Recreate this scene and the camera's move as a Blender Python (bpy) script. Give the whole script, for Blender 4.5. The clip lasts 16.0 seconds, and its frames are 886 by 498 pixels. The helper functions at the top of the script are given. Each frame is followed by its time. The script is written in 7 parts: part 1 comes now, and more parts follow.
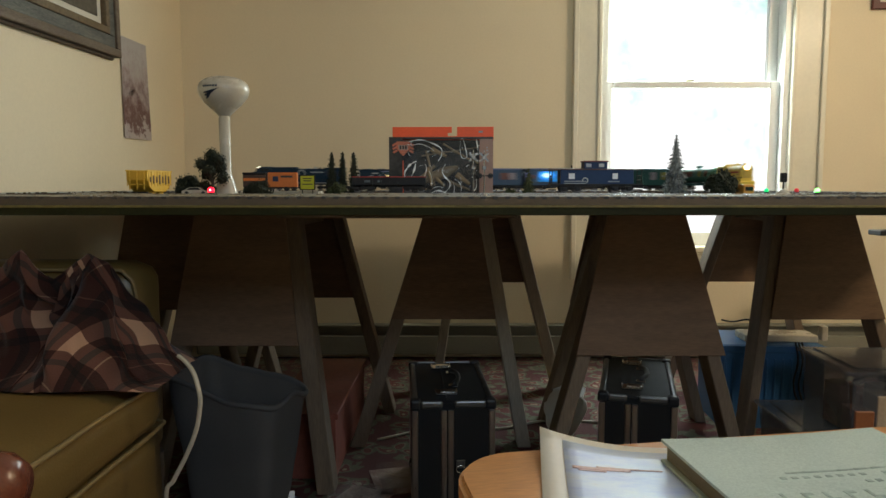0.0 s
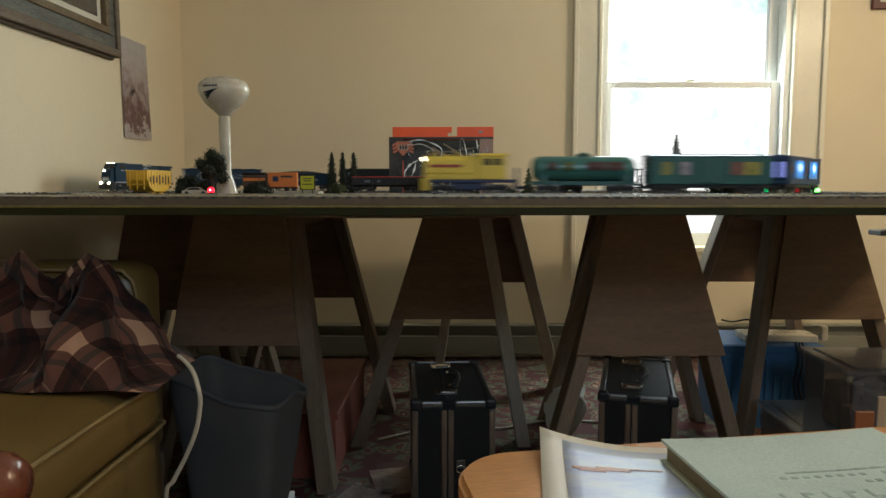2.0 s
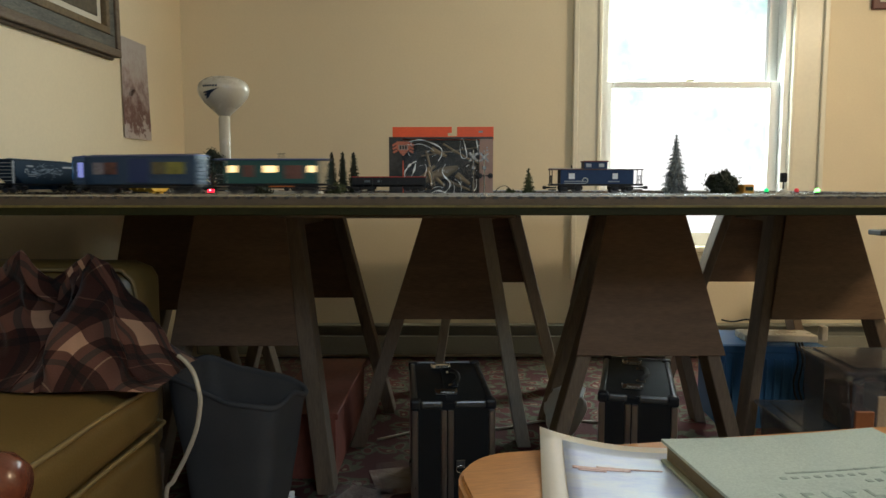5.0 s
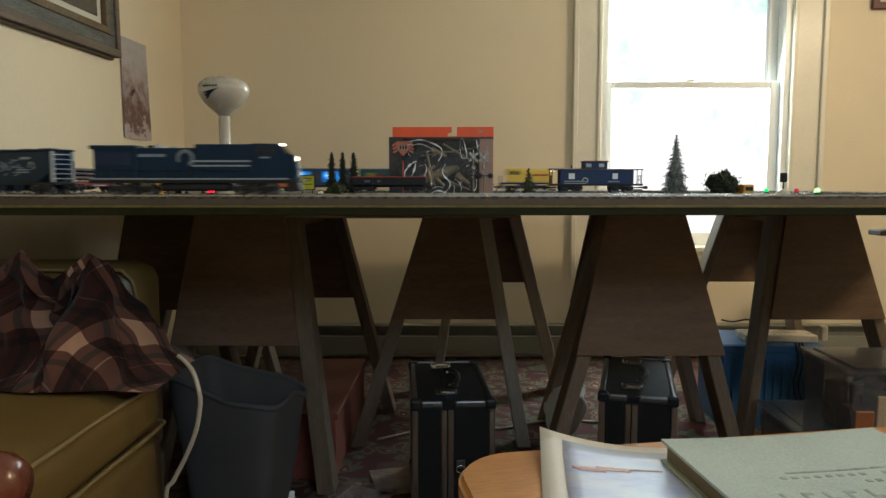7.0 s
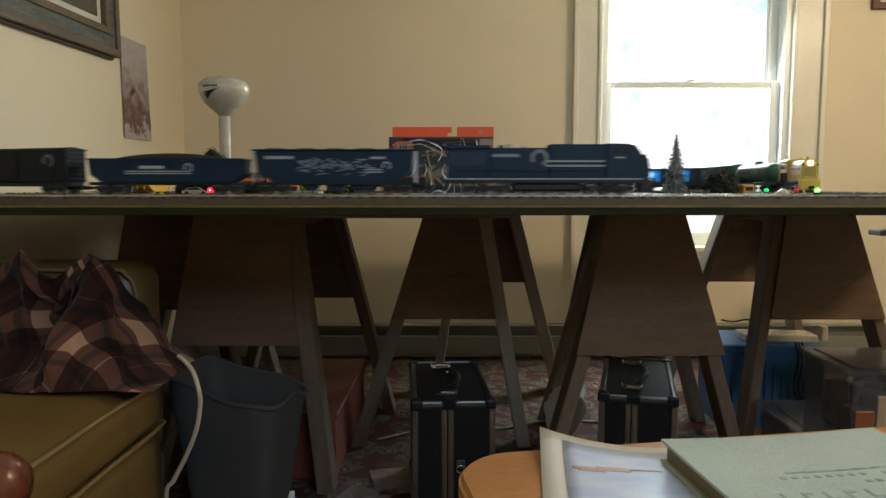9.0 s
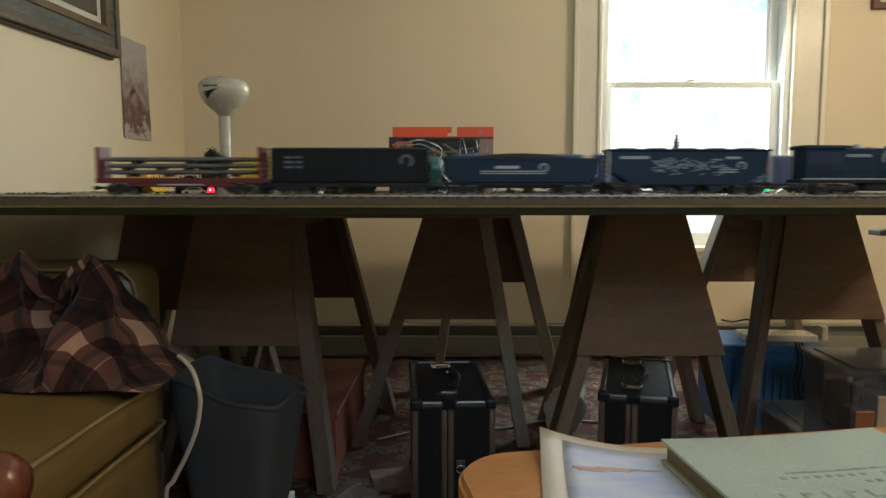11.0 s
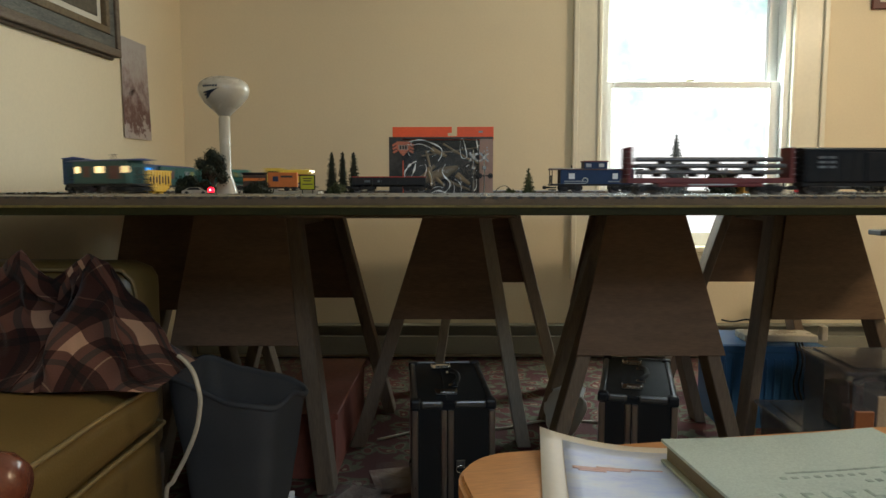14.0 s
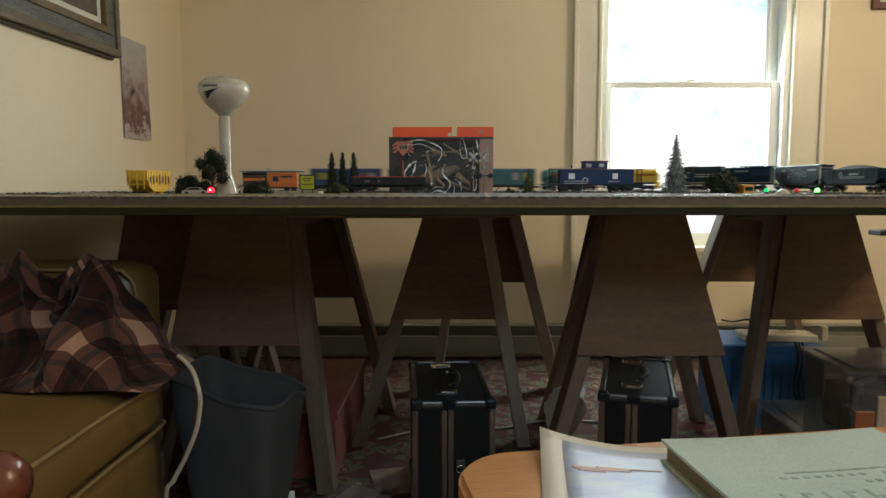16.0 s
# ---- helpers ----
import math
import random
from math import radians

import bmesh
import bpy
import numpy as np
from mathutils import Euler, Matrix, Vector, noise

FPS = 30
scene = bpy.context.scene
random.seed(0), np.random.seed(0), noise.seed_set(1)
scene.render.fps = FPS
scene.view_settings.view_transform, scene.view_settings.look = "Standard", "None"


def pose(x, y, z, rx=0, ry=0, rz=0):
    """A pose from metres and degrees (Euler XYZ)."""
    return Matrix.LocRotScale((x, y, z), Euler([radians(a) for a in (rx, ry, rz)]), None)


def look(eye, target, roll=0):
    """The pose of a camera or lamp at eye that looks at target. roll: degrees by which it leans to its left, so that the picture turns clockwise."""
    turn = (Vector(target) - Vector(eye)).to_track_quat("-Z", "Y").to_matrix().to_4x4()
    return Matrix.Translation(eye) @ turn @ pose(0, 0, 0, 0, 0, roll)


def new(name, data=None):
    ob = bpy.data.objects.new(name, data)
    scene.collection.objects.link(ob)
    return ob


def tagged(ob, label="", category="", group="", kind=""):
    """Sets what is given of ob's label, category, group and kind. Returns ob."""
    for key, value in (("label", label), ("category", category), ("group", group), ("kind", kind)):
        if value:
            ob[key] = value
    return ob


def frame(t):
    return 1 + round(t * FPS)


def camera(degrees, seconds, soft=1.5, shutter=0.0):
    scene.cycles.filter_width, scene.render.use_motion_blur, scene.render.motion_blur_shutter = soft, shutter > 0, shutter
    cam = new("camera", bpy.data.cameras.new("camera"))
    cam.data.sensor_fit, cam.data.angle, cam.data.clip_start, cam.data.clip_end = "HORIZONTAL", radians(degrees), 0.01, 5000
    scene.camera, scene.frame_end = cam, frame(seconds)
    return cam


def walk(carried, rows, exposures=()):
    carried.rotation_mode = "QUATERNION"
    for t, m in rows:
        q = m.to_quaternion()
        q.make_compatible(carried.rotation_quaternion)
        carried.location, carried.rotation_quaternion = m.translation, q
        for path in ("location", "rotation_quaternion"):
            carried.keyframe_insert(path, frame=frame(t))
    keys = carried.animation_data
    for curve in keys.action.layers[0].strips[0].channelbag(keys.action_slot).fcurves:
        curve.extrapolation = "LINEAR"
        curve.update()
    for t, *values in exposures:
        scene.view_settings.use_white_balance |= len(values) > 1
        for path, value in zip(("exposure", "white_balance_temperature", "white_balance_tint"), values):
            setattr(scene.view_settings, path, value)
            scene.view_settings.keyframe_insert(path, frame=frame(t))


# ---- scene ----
import itertools

EYE = 0.97
cam = camera(65.02, 16.0, soft=1.5, shutter=0.9)
CAM_POSE = pose(0, 0, EYE, 90 - 5.157, 0, 0)
walk(cam, [(0.0, CAM_POSE), (16.0, CAM_POSE)])

# ---------------------------------------------------------------- light
world = bpy.data.worlds.new("world")
scene.world = world
world.use_nodes = True
wn = world.node_tree
sky = wn.nodes.new("ShaderNodeTexSky")
sky.sky_type, sky.sun_disc = "NISHITA", False
sky.sun_elevation, sky.sun_rotation = radians(48), radians(150)
wn.links.new(sky.outputs[0], wn.nodes["Background"].inputs[0])
wn.nodes["Background"].inputs[1].default_value = 0.12
sun = new("sun", bpy.data.lights.new("sun", "SUN"))
sun.data.energy, sun.data.angle, sun.data.color = 2.5, radians(0.6), (1, 0.95, 0.87)
sun.matrix_world = look((0, 0, 0), (0.45, 0.75, -1.0))
scene.view_settings.exposure = 0.0


def opening_lamp(name, m, w, h, watts, colour):
    """An area lamp that fills an opening in a wall."""
    la = bpy.data.lights.new(name, "AREA")
    la.shape, la.size, la.size_y, la.energy, la.color = "RECTANGLE", w, h, watts, colour
    ob = new(name, la)
    ob.matrix_world = m
    return ob


# the window in view, then two unseen fill lamps added to light the room
opening_lamp("daylight_front", look((1.38, 4.02, 1.62), (0.95, 0.3, 0.6)), 0.85, 1.1, 63, (0.80, 0.97, 0.98))
# cool fill for the desk, in an opening added behind the camera
opening_lamp("desk_fill_back", look((0.95, -0.96, 2.0), (0.35, 0.6, 0.66)), 1.2, 0.62, 19, (0.62, 0.81, 1.0))
# added warm fill, placed high so the tabletop shades the north wall below
opening_lamp("warm_fill_side", look((3.13, 1.30, 2.34), (0.6, 3.9, 1.1)), 0.55, 0.26, 37, (1.0, 0.80, 0.54))

# ---------------------------------------------------------------- materials
MATS = {}


def mat(name, colour, rough=0.6, metal=0.0, var=0.15, scale=8.0, fine=120.0, bump=0.05, tint=None, stretch=(1, 1, 1),
        per_piece=0.0, emit=0.0, emit_colour=None, coat=0.0, spec=0.5):
    """A surface with blotches and fine grain in its colour, its gloss and its relief."""
    if name in MATS:
        return MATS[name]
    m = bpy.data.materials.new(name)
    m.use_nodes = True
    nt, nd, lk = m.node_tree, m.node_tree.nodes, m.node_tree.links
    b = nd["Principled BSDF"]
    tc, mp = nd.new("ShaderNodeTexCoord"), nd.new("ShaderNodeMapping")
    mp.inputs["Scale"].default_value = stretch
    lk.new(tc.outputs["Object"], mp.inputs[0])
    n1, n2 = nd.new("ShaderNodeTexNoise"), nd.new("ShaderNodeTexNoise")
    n1.inputs["Scale"].default_value, n2.inputs["Scale"].default_value = scale, fine
    n1.inputs["Detail"].default_value, n2.inputs["Detail"].default_value = 5, 3
    lk.new(mp.outputs[0], n1.inputs[0]), lk.new(mp.outputs[0], n2.inputs[0])
    add = nd.new("ShaderNodeMath")
    add.operation = "MULTIPLY_ADD"
    lk.new(n2.outputs[0], add.inputs[0])
    add.inputs[1].default_value = 0.45
    half = nd.new("ShaderNodeMath")
    half.operation = "MULTIPLY"
    lk.new(n1.outputs[0], half.inputs[0])
    half.inputs[1].default_value = 0.55
    lk.new(half.outputs[0], add.inputs[2])
    last = add.outputs[0]
    if per_piece:
        oi = nd.new("ShaderNodeObjectInfo")
        pa = nd.new("ShaderNodeMath")
        pa.operation = "MULTIPLY_ADD"
        lk.new(oi.outputs["Random"], pa.inputs[0])
        pa.inputs[1].default_value = per_piece
        lk.new(last, pa.inputs[2])
        last = pa.outputs[0]
    ramp = nd.new("ShaderNodeValToRGB")
    lo = [max(0, c * (1 - var)) for c in colour]
    hi = list(tint) if tint else [min(1, c * (1 + var)) for c in colour]
    ramp.color_ramp.elements[0].color, ramp.color_ramp.elements[1].color = (*lo, 1), (*hi, 1)
    ramp.color_ramp.elements[0].position, ramp.color_ramp.elements[1].position = 0.32, 0.68
    lk.new(last, ramp.inputs[0])
    lk.new(ramp.outputs[0], b.inputs["Base Color"])
    rr = nd.new("ShaderNodeMapRange")
    rr.inputs["To Min"].default_value, rr.inputs["To Max"].default_value = max(0.02, rough - 0.12), min(1, rough + 0.12)
    lk.new(n1.outputs[0], rr.inputs[0])
    lk.new(rr.outputs[0], b.inputs["Roughness"])
    b.inputs["Metallic"].default_value = metal
    b.inputs["Coat Weight"].default_value = coat
    b.inputs["Specular IOR Level"].default_value = spec
    if emit:
        b.inputs["Emission Color"].default_value = (*(emit_colour or colour), 1)
        b.inputs["Emission Strength"].default_value = emit
    if bump:
        bp = nd.new("ShaderNodeBump")
        bp.inputs["Strength"].default_value, bp.inputs["Distance"].default_value = bump, 0.01
        lk.new(add.outputs[0], bp.inputs["Height"])
        lk.new(bp.outputs[0], b.inputs["Normal"])
    MATS[name] = m
    return m


def glass_mat(name, colour, rough=0.02, alpha=0.15):
    if name in MATS:
        return MATS[name]
    m = bpy.data.materials.new(name)
    m.use_nodes = True
    b = m.node_tree.nodes["Principled BSDF"]
    b.inputs["Base Color"].default_value = (*colour, 1)
    b.inputs["Roughness"].default_value = rough
    b.inputs["Alpha"].default_value = alpha
    MATS[name] = m
    return m


WALL = mat("cream_paint", (0.765, 0.650, 0.465), 0.75, var=0.04, scale=1.6, fine=90, bump=0.05)
CEIL = mat("white_ceiling", (0.62, 0.60, 0.55), 0.85, var=0.03, scale=2, bump=0.03)
TRIM = mat("cream_gloss_paint", (0.76, 0.70, 0.56), 0.38, var=0.05, scale=4, fine=60, bump=0.03)
SASH = mat("white_sash_paint", (0.80, 0.79, 0.75), 0.35, var=0.04, scale=4, fine=60, bump=0.02)
PLY = mat("plywood", (0.19, 0.11, 0.068), 0.62, var=0.30, scale=3.0, fine=24, bump=0.10, stretch=(1.2, 3, 9))
PLY_B = mat("pale_plywood", (0.19, 0.112, 0.066), 0.62, var=0.28, scale=3.0, fine=26, bump=0.10, stretch=(1.4, 3, 9))
STUD = mat("weathered_stud", (0.175, 0.125, 0.085), 0.7, var=0.30, scale=6, fine=40, bump=0.2, stretch=(6, 6, 0.8))
# lighter copy of the stud colour, for legs that light falls on
STUD_LIT = mat("sunlit_stud", (0.40, 0.34, 0.27), 0.65, var=0.2, scale=6, fine=40, bump=0.15, stretch=(6, 6, 0.8))
GREEN_TOP = mat("green_table_paint", (0.022, 0.021, 0.006), 0.6, spec=0.15, var=0.3, scale=9, fine=150, bump=0.06)
EDGE = mat("yellowish_board_edge", (0.17, 0.13, 0.035), 0.6, var=0.35, scale=12, fine=90, bump=0.1)
ROADBED = mat("grey_track_bed", (0.088, 0.062, 0.040), 0.85, var=0.25, scale=25, fine=400, bump=0.25)
TIE = mat("dark_tie", (0.05, 0.04, 0.035), 0.6, var=0.3, scale=40, fine=200, bump=0.1)
RAIL = mat("rail_steel", (0.55, 0.54, 0.52), 0.28, metal=1.0, var=0.12, scale=30, bump=0.02)
BLACK = mat("black_plastic", (0.018, 0.018, 0.02), 0.45, spec=0.3, var=0.2, scale=30, fine=200, bump=0.03)
RUBBER = mat("dull_black", (0.025, 0.024, 0.024), 0.75, var=0.25, scale=30, fine=200, bump=0.06)
BLUE = mat("freight_blue", (0.0048, 0.024, 0.052), 0.48, spec=0.25, var=0.12, scale=18, fine=220, bump=0.02)
CAB_BLUE = mat("caboose_blue", (0.010, 0.036, 0.108), 0.45, spec=0.3, var=0.12, scale=18, fine=220, bump=0.02)
BLUE_L = mat("boxcar_blue", (0.024, 0.062, 0.128), 0.40, var=0.12, scale=18, fine=220, bump=0.02)
DARK_BOX = mat("faded_black_steel", (0.008, 0.010, 0.014), 0.6, spec=0.25, var=0.2, scale=14, fine=180, bump=0.03)
TEAL = mat("teal_paint", (0.014, 0.090, 0.088), 0.38, var=0.12, scale=18, fine=220, bump=0.02)
TEAL_L = mat("light_teal_paint", (0.045, 0.150, 0.130), 0.33, var=0.12, scale=18, fine=220, bump=0.02)
YEL = mat("engine_yellow", (0.72, 0.52, 0.07), 0.38, var=0.08, scale=18, fine=220, bump=0.02)
YEL_H = mat("hopper_yellow", (0.72, 0.42, 0.04), 0.45, var=0.12, scale=18, fine=220, bump=0.03)
NAVY = mat("dark_frame_blue", (0.015, 0.025, 0.075), 0.5, var=0.15, scale=18, fine=220, bump=0.02)
MAROON = mat("oxide_red", (0.14, 0.022, 0.025), 0.5, var=0.2, scale=18, fine=220, bump=0.03)
WHITE = mat("white_lettering", (0.34, 0.37, 0.40), 0.5, var=0.08, scale=40, bump=0.0)
STEEL = mat("pipe_grey", (0.16, 0.16, 0.17), 0.35, metal=0.4, var=0.2, scale=30, bump=0.02)
COAL = mat("coal", (0.016, 0.015, 0.015), 0.8, var=0.5, scale=60, fine=300, bump=0.8)

# ---------------------------------------------------------------- building blocks


def box(bm, x0, x1, y0, y1, z0, z1, bevel=0.0, m=None, seg=1):
    """An edge-rounded block in bm; m moves it."""
    r = bmesh.ops.create_cube(bm, size=1)
    vs = r["verts"]
    for v in vs:
        v.co = Vector(((x0 + x1) / 2 + v.co.x * (x1 - x0), (y0 + y1) / 2 + v.co.y * (y1 - y0), (z0 + z1) / 2 + v.co.z * (z1 - z0)))
    if bevel:
        es = list({e for v in vs for e in v.link_edges})
        r = bmesh.ops.bevel(bm, geom=es, offset=bevel, segments=seg, affect="EDGES", profile=0.5)
        vs = list({v for f in r["faces"] for v in f.verts} | {v for v in vs if v.is_valid})
    if m is not None:
        bmesh.ops.transform(bm, matrix=m, verts=vs)
    return vs


def tube(bm, p, q, r0, r1=None, n=10, caps=True):
    """A round bar from p to q."""
    p, q = Vector(p), Vector(q)
    r1 = r0 if r1 is None else r1
    m = Matrix.Translation((p + q) / 2) @ (q - p).to_track_quat("Z", "Y").to_matrix().to_4x4()
    return bmesh.ops.create_cone(bm, cap_ends=caps, segments=n, radius1=r0, radius2=r1, depth=(q - p).length, matrix=m)["verts"]


def lathe(bm, prof, n=24, m=None):
    """A turned form from (radius, height) pairs."""
    rings = []
    for r, z in prof:
        rings.append([bm.verts.new((r * math.cos(2 * math.pi * i / n), r * math.sin(2 * math.pi * i / n), z)) for i in range(n)])
    for a, b in zip(rings, rings[1:]):
        for i in range(n):
            bm.faces.new((a[i], a[(i + 1) % n], b[(i + 1) % n], b[i]))
    bm.faces.new(rings[0][::-1]), bm.faces.new(rings[-1])
    if m is not None:
        bmesh.ops.transform(bm, matrix=m, verts=[v for r in rings for v in r])


def prism(bm, pts, y0, y1, m=None):
    """An outline in x and z, pulled along y."""
    a = [bm.verts.new((x, y0, z)) for x, z in pts]
    b = [bm.verts.new((x, y1, z)) for x, z in pts]
    n = len(pts)
    bm.faces.new(a), bm.faces.new(b[::-1])
    for i in range(n):
        bm.faces.new((a[i], b[i], b[(i + 1) % n], a[(i + 1) % n]))
    bmesh.ops.recalc_face_normals(bm, faces=list({f for v in a + b for f in v.link_faces}))
    if m is not None:
        bmesh.ops.transform(bm, matrix=m, verts=a + b)
    return a + b


def finish(ob, bm, material, smooth=False):
    bm.normal_update()
    bm.to_mesh(ob.data)
    bm.free()
    ob.data.materials.append(material)
    if smooth:
        ob.data.polygons.foreach_set("use_smooth", [True] * len(ob.data.polygons))
    return ob


def part(name, bm, material, parent=None, label="", smooth=False):
    ob = new(name, bpy.data.meshes.new(name))
    finish(ob, bm, material, smooth)
    if parent is not None:
        ob.parent = parent
    return tagged(ob, label)


def thing(name, m, label, category, group="", kind=""):
    """An Empty that carries the parts of a thing."""
    ob = new(name)
    ob.empty_display_size = 0.05
    ob.matrix_world = m
    return tagged(ob, label, category, group, kind)


def one(name, bm, material, label, category, m=None, smooth=False, group="", kind=""):
    """A thing of a single mesh."""
    ob = part(name, bm, material, smooth=smooth)
    if m is not None:
        ob.matrix_world = m
    return tagged(ob, label, category, group, kind)


def block(*a, **k):
    bm = bmesh.new()
    box(bm, *a, **k)
    return bm


def rod(bm_pts, r, n=8):
    """A bent wire through points, smoothed."""
    pts = [Vector(p) for p in bm_pts]
    fine = []
    for i in range(len(pts) - 1):
        p0, p1, p2, p3 = pts[max(i - 1, 0)], pts[i], pts[i + 1], pts[min(i + 2, len(pts) - 1)]
        for k in range(6):
            t = k / 6
            fine.append(0.5 * ((2 * p1) + (p2 - p0) * t + (2 * p0 - 5 * p1 + 4 * p2 - p3) * t * t + (3 * p1 - p0 - 3 * p2 + p3) * t ** 3))
    fine.append(pts[-1])
    bm = bmesh.new()
    rings = []
    for i, p in enumerate(fine):
        d = (fine[min(i + 1, len(fine) - 1)] - fine[max(i - 1, 0)]).normalized()
        q = d.to_track_quat("Z", "Y")
        rings.append([bm.verts.new(p + q @ Vector((r * math.cos(2 * math.pi * j / n), r * math.sin(2 * math.pi * j / n), 0))) for j in range(n)])
    for a, b in zip(rings, rings[1:]):
        for j in range(n):
            bm.faces.new((a[j], a[(j + 1) % n], b[(j + 1) % n], b[j]))
    bm.faces.new(rings[0][::-1]), bm.faces.new(rings[-1])
    return bm


# ---------------------------------------------------------------- the room
WY, XL, XR, YB, H = 3.90, -1.437, 3.20, -1.00, 2.55
WX0, WX1, WZ0, WZ1 = 0.87, 1.911, 0.63, 2.28


def carpet_mat():
    m = bpy.data.materials.new("patterned_carpet")
    m.use_nodes = True
    nd, lk = m.node_tree.nodes, m.node_tree.links
    b = nd["Principled BSDF"]
    tc = nd.new("ShaderNodeTexCoord")
    vo = nd.new("ShaderNodeTexVoronoi")
    vo.inputs["Scale"].default_value = 15
    no = nd.new("ShaderNodeTexNoise")
    no.inputs["Scale"].default_value, no.inputs["Detail"].default_value = 9, 4
    mix = nd.new("ShaderNodeMix")
    mix.data_type, mix.inputs[0].default_value = "VECTOR", 0.12
    lk.new(tc.outputs["Object"], no.inputs[0])
    lk.new(tc.outputs["Object"], mix.inputs[4]), lk.new(no.outputs["Color"], mix.inputs[5])
    lk.new(mix.outputs[1], vo.inputs["Vector"])
    ramp = nd.new("ShaderNodeValToRGB")
    el = ramp.color_ramp.elements
    ramp.color_ramp.interpolation = "CONSTANT"
    el[0].position, el[0].color = 0.0, (0.34, 0.27, 0.17, 1)
    el[1].position, el[1].color = 0.16, (0.15, 0.03, 0.022, 1)
    for pos, c in ((0.34, (0.21, 0.18, 0.12, 1)), (0.40, (0.12, 0.115, 0.065, 1)), (0.55, (0.10, 0.022, 0.02, 1))):
        e = el.new(pos)
        e.color = c
    lk.new(vo.outputs["Distance"], ramp.inputs[0])
    n2 = nd.new("ShaderNodeTexNoise")
    n2.inputs["Scale"].default_value = 320
    lk.new(tc.outputs["Object"], n2.inputs[0])
    mul = nd.new("ShaderNodeMix")
    mul.data_type, mul.blend_type, mul.inputs[0].default_value = "RGBA", "MULTIPLY", 0.5
    lk.new(ramp.outputs[0], mul.inputs[6]), lk.new(n2.outputs["Color"], mul.inputs[7])
    lk.new(mul.outputs[2], b.inputs["Base Color"])
    b.inputs["Roughness"].default_value = 0.95
    bp = nd.new("ShaderNodeBump")
    bp.inputs["Strength"].default_value, bp.inputs["Distance"].default_value = 0.5, 0.004
    lk.new(n2.outputs[0], bp.inputs["Height"]), lk.new(bp.outputs[0], b.inputs["Normal"])
    return m


def room():
    S = lambda ob, label: tagged(ob, label, "room", kind="structure")
    S(part("floor", block(XL - 0.2, XR + 0.2, YB - 0.2, WY + 0.2, -0.12, 0), carpet_mat()), "worn patterned red and cream carpet")
    S(part("ceiling", block(XL - 0.2, XR + 0.2, YB - 0.2, WY + 0.2, H, H + 0.12), CEIL), "plain white ceiling")
    # the wall with the window in view
    bm = bmesh.new()
    box(bm, XL - 0.15, WX0, WY, WY + 0.16, 0, H)
    box(bm, WX1, XR + 0.15, WY, WY + 0.16, 0, H)
    box(bm, WX0, WX1, WY, WY + 0.16, 0, WZ0)
    box(bm, WX0, WX1, WY, WY + 0.16, WZ1, H)
    S(part("wall_north", bm, WALL), "cream painted plaster wall")
    S(part("wall_west", block(XL - 0.15, XL, YB, WY, 0, H), WALL), "cream painted plaster wall")
    # unseen side and back walls, with openings added for the two fill lamps
    bm = bmesh.new()
    # small high opening, made up to hold the warm fill lamp
    ya, yb, z0, z1 = 0.92, 1.68, 2.14, 2.47
    for p, q in ((YB, ya), (yb, WY)):
        box(bm, XR, XR + 0.15, p, q, 0, H)
    box(bm, XR, XR + 0.15, ya, yb, 0, z0)
    box(bm, XR, XR + 0.15, ya, yb, z1, H)
    S(part("wall_east", bm, WALL), "cream painted plaster wall")
    bm = bmesh.new()
    x0, x1, z0, z1 = 0.35, 1.55, 1.68, 2.32
    box(bm, XL - 0.15, x0, YB - 0.15, YB, 0, H)
    box(bm, x1, XR + 0.15, YB - 0.15, YB, 0, H)
    box(bm, x0, x1, YB - 0.15, YB, 0, z0)
    box(bm, x0, x1, YB - 0.15, YB, z1, H)
    S(part("wall_south", bm, WALL), "cream painted plaster wall")
    # baseboard heater along the window wall
    heat = thing("baseboard_heater", Matrix(), "long cream metal baseboard heater on the floor", "heater", kind="structure")
    hm = mat("heater_enamel", (0.26, 0.25, 0.20), 0.45, var=0.08, scale=6, bump=0.03)
    x0, x1 = -1.38, XR
    part("cover", block(x0, x1, WY - 0.07, WY - 0.055, 0.03, 0.135, 0.003), hm, heat)
    part("top_lip", block(x0, x1, WY - 0.06, WY - 0.002, 0.185, 0.195, 0.003), hm, heat)
    part("back_plate", block(x0, x1, WY - 0.012, WY - 0.002, 0.02, 0.184), hm, heat)
    part("fin_row", block(x0, x1, WY - 0.05, WY - 0.014, 0.06, 0.12), RUBBER, heat)
    S(part("baseboard", block(XL, XL + 0.016, YB, WY - 0.08, 0.0, 0.14, 0.004), TRIM), "cream painted wooden baseboard")


